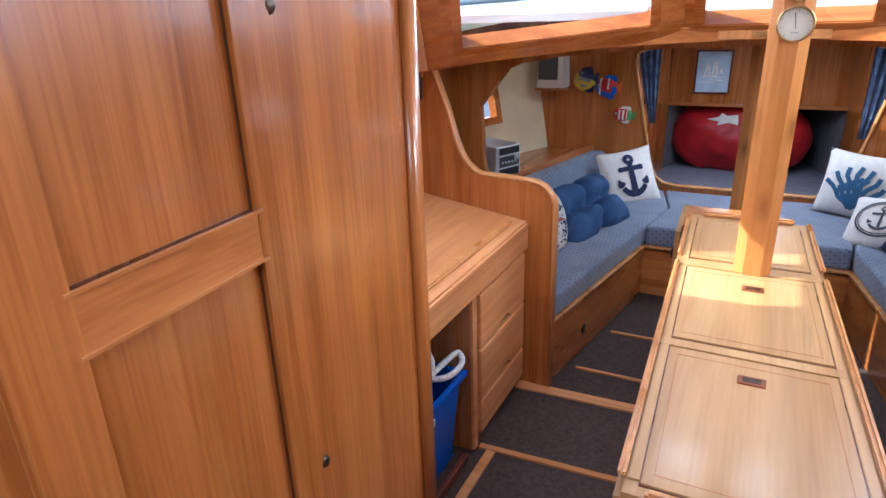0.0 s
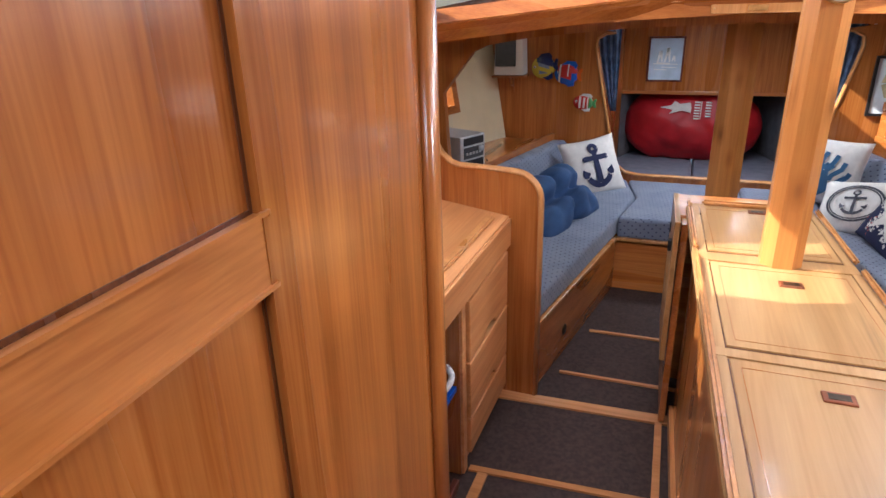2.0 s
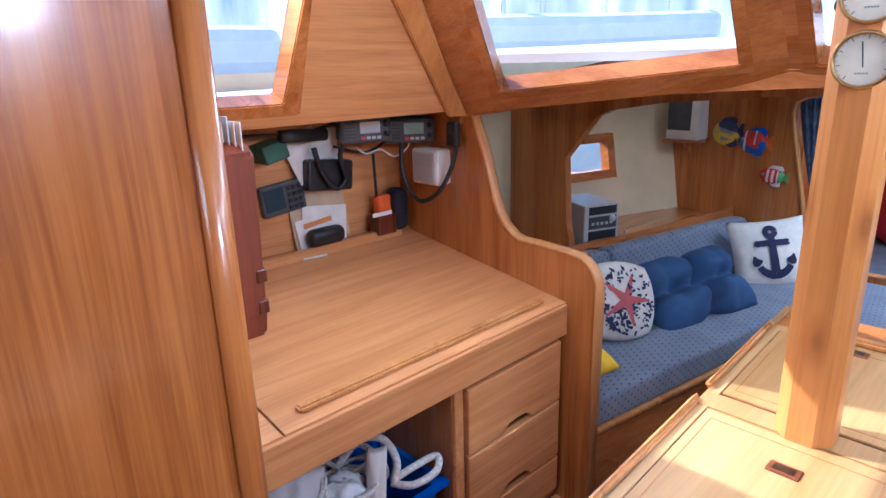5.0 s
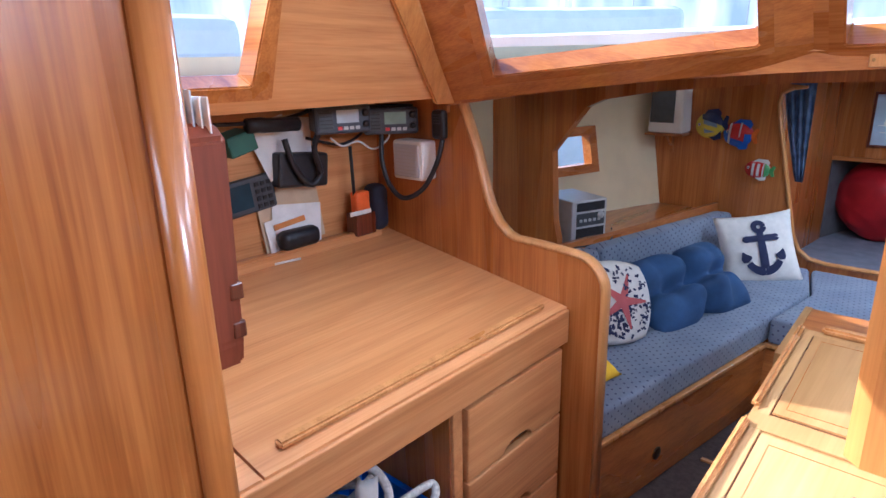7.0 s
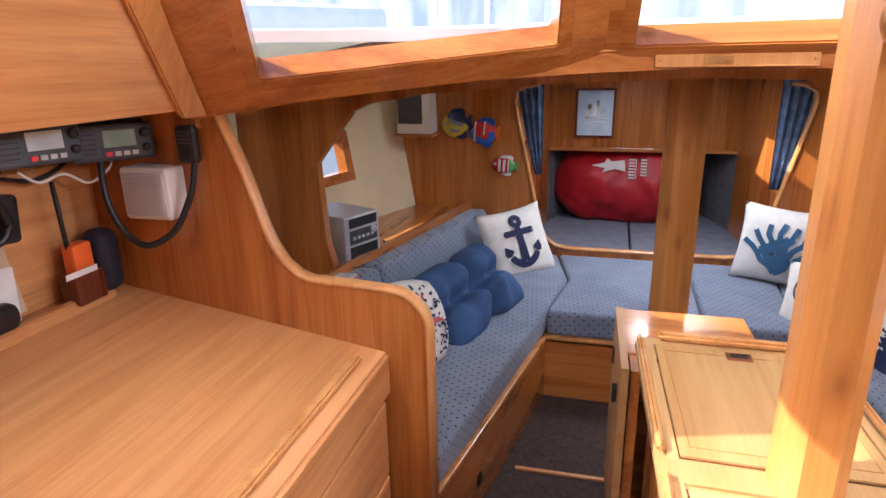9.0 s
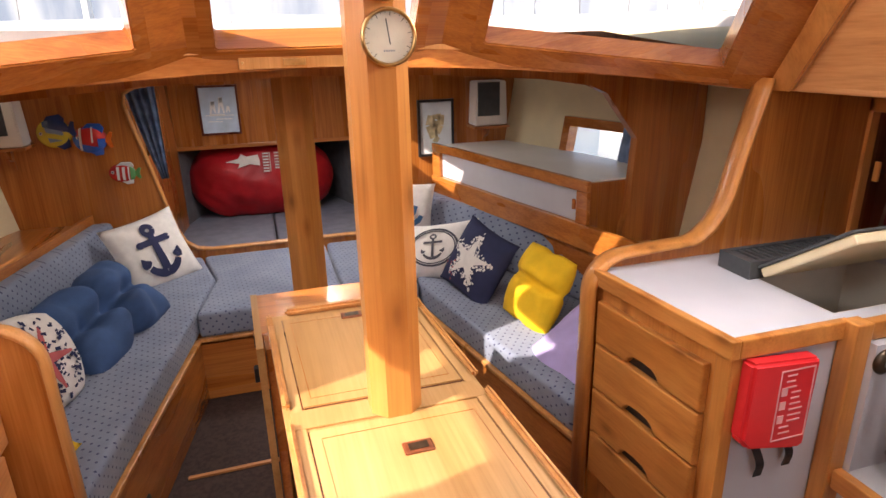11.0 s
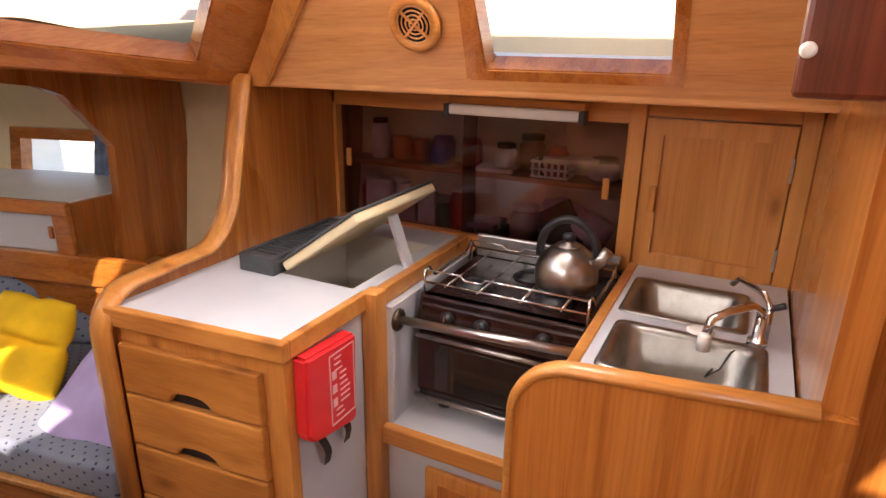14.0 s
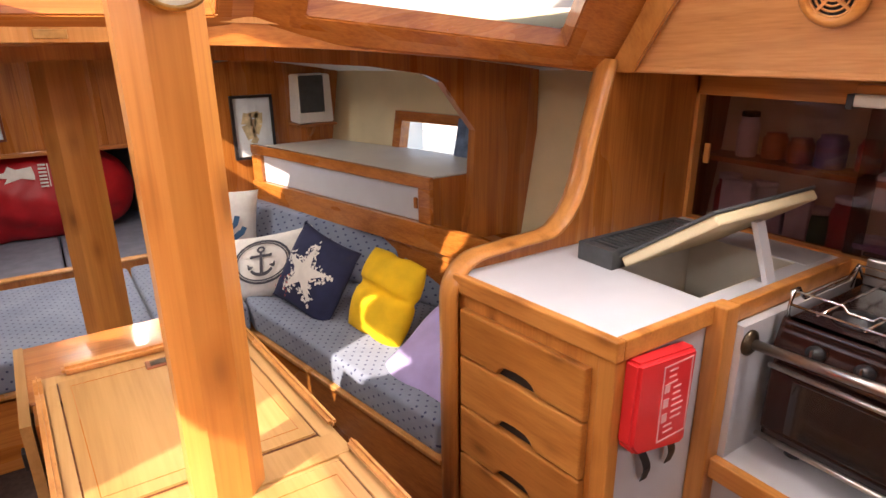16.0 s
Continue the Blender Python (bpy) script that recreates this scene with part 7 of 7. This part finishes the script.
# ---- stereo on the shelf ----
st = thing("stereo", "silver compact stereo with dark fascia windows on the side shelf", "stereo", (-1.275, 3.19, 0.657), -22)
bd = part("body", box(-0.13, 0.13, -0.10, 0.10, 0.0, 0.215, 0.006), silver_plastic, st)
for z0, z1, m_ in ((0.165, 0.205, black), (0.02, 0.085, black), (0.095, 0.155, grey_plastic)):
    part("fascia", box(0.129, 0.133, -0.075, 0.085, z0, z1, 0.002), m_, bd, "dark fascia window")
for k in range(5):
    part("button", box(0.132, 0.137, -0.06 + 0.026 * k, -0.045 + 0.026 * k, 0.115, 0.128, 0.001), silver_plastic, bd)
part("knob", turn(lathe([(0.018, 0), (0.016, 0.010)], 18), Matrix.Translation((0.132, 0.06, 0.14)) @ pose(0, 0, 0, 0, 90, 0)), silver_plastic, bd, "", True)
wire("black_wire", "black loose cable on the side shelf", [(-1.20, 2.95, 0.662), (-1.16, 3.02, 0.672), (-1.14, 3.10, 0.664), (-1.10, 3.25, 0.664), (-1.14, 3.34, 0.70)], 0.004, black)
for k in range(4):
    b_ = box(-1.24 + 0.01 * k, -1.10 - 0.005 * k, 2.82, 3.00 - 0.02 * k, 0.656 + 0.007 * k, 0.662 + 0.007 * k, 0.001)
    tagged(obj("magazine", b_, [paper, red_print, paper, print_blue][k]), "magazine lying on the side shelf", "magazine", "magazines on the shelf")

# ---- under the desk ----
bin_ = thing("blue_bin", "blue plastic crate full of rope and bags under the desk", "crate")
own = bmesh.new()
x0, x1, y0, y1 = -1.08, -0.735, 1.12, 1.64
rings = []
for g, z in ((0.03, 0.004), (0.03, 0.006), (0.0, 0.34), (-0.012, 0.342), (-0.012, 0.36), (0.006, 0.36), (0.034, 0.02)):
    rings.append([own.verts.new(p) for p in ((x0 + g, y0 + g, z), (x1 - g, y0 + g, z), (x1 - g, y1 - g, z), (x0 + g, y1 - g, z))])
for a, b_ in zip(rings, rings[1:]):
    for k in range(4):
        own.faces.new((a[k], a[(k + 1) % 4], b_[(k + 1) % 4], b_[k]))
own.faces.new(rings[0][::-1])
own.faces.new(rings[-1])
bmesh.ops.bevel(own, geom=[e for e in own.edges if abs(e.verts[0].co.z - e.verts[1].co.z) > 0.1], offset=0.03, segments=3, affect="EDGES")
part("crate", own, blue_bin_m, bin_)
part("clip", box(-0.735, -0.715, 1.36, 1.385, 0.30, 0.33, 0.003), white_paint, bin_, "small white clip")
rope_m = plain("white_rope", (0.66, 0.64, 0.60), 0.85, 0, 0.2, 90, 0.6, 0, 220)
random.seed(21)
for k in range(7):
    cx, cy = random.uniform(-1.0, -0.82), random.uniform(1.2, 1.56)
    pts = [(cx + 0.085 * math.cos(a * 0.55 + k) * (1 + 0.2 * math.sin(a * 0.9 + k)), cy + 0.10 * math.sin(a * 0.55 + k), 0.36 + 0.045 * math.sin(a * 0.31 + 2 * k) + 0.013 * k) for a in range(34)]
    wire("rope", "white rope heaped in the blue crate", pts[::2], 0.007, rope_m, "rope")
wire("rope", "white rope loop over the crate rim", [(-0.80, 1.50, 0.40), (-0.77, 1.57, 0.43), (-0.75, 1.63, 0.44), (-0.72, 1.60, 0.42), (-0.74, 1.53, 0.40), (-0.80, 1.50, 0.39)], 0.011, rope_m, "rope")
wire("rope", "thick white rope strap over the bags", [(-0.95, 1.40, 0.40), (-0.90, 1.46, 0.50), (-0.84, 1.50, 0.52), (-0.80, 1.52, 0.46), (-0.79, 1.50, 0.40)], 0.012, rope_m, "rope")
wire("cord", "green cord among the ropes", [(-1.0, 1.55, 0.44), (-0.98, 1.58, 0.52), (-0.95, 1.57, 0.50), (-0.96, 1.60, 0.44)], 0.007, cm["green"], "cord")
plastic_bag = plain("crumpled_white_plastic", (0.68, 0.68, 0.70), 0.35, 0, 0.1, 10, 0.6, 0, 40)


def lump(label, x, y, z, rx_, ry_, rz_, seed):
    own = bmesh.new()
    bmesh.ops.create_icosphere(own, subdivisions=4, radius=1)
    for v in own.verts:
        q = 1 + 0.35 * noise.noise(v.co * 1.6 + Vector((seed, 0, 0))) + 0.16 * noise.noise(v.co * 5 + Vector((0, seed, 0)))
        v.co = Vector((x + v.co.x * rx_ * q, y + v.co.y * ry_ * q, z + v.co.z * rz_ * q))
    tagged(obj("plastic_bag", own, plastic_bag, None, "", True), label, "bag", "bags in the crate")


lump("crumpled white plastic bag in the crate", -0.90, 1.24, 0.43, 0.09, 0.10, 0.085, 3)
lump("crumpled white plastic bag in the crate", -0.84, 1.36, 0.40, 0.07, 0.07, 0.06, 5)
glove = tagged(obj("work_glove", turn(pad(0.06, 0.17, 0.05, 10, 0.1, 0.01, 3), Matrix.Translation((-0.79, 1.44, 0.45)) @ pose(0, 0, 0, -12, 8, 70)), linen, None, "", True), "white cotton glove standing out of the crate", "glove")
part("batten", box(-0.722, -0.70, 1.02, 1.60, 0.0, 0.035, 0.004), mahog, bin_, "teak batten holding the crate")
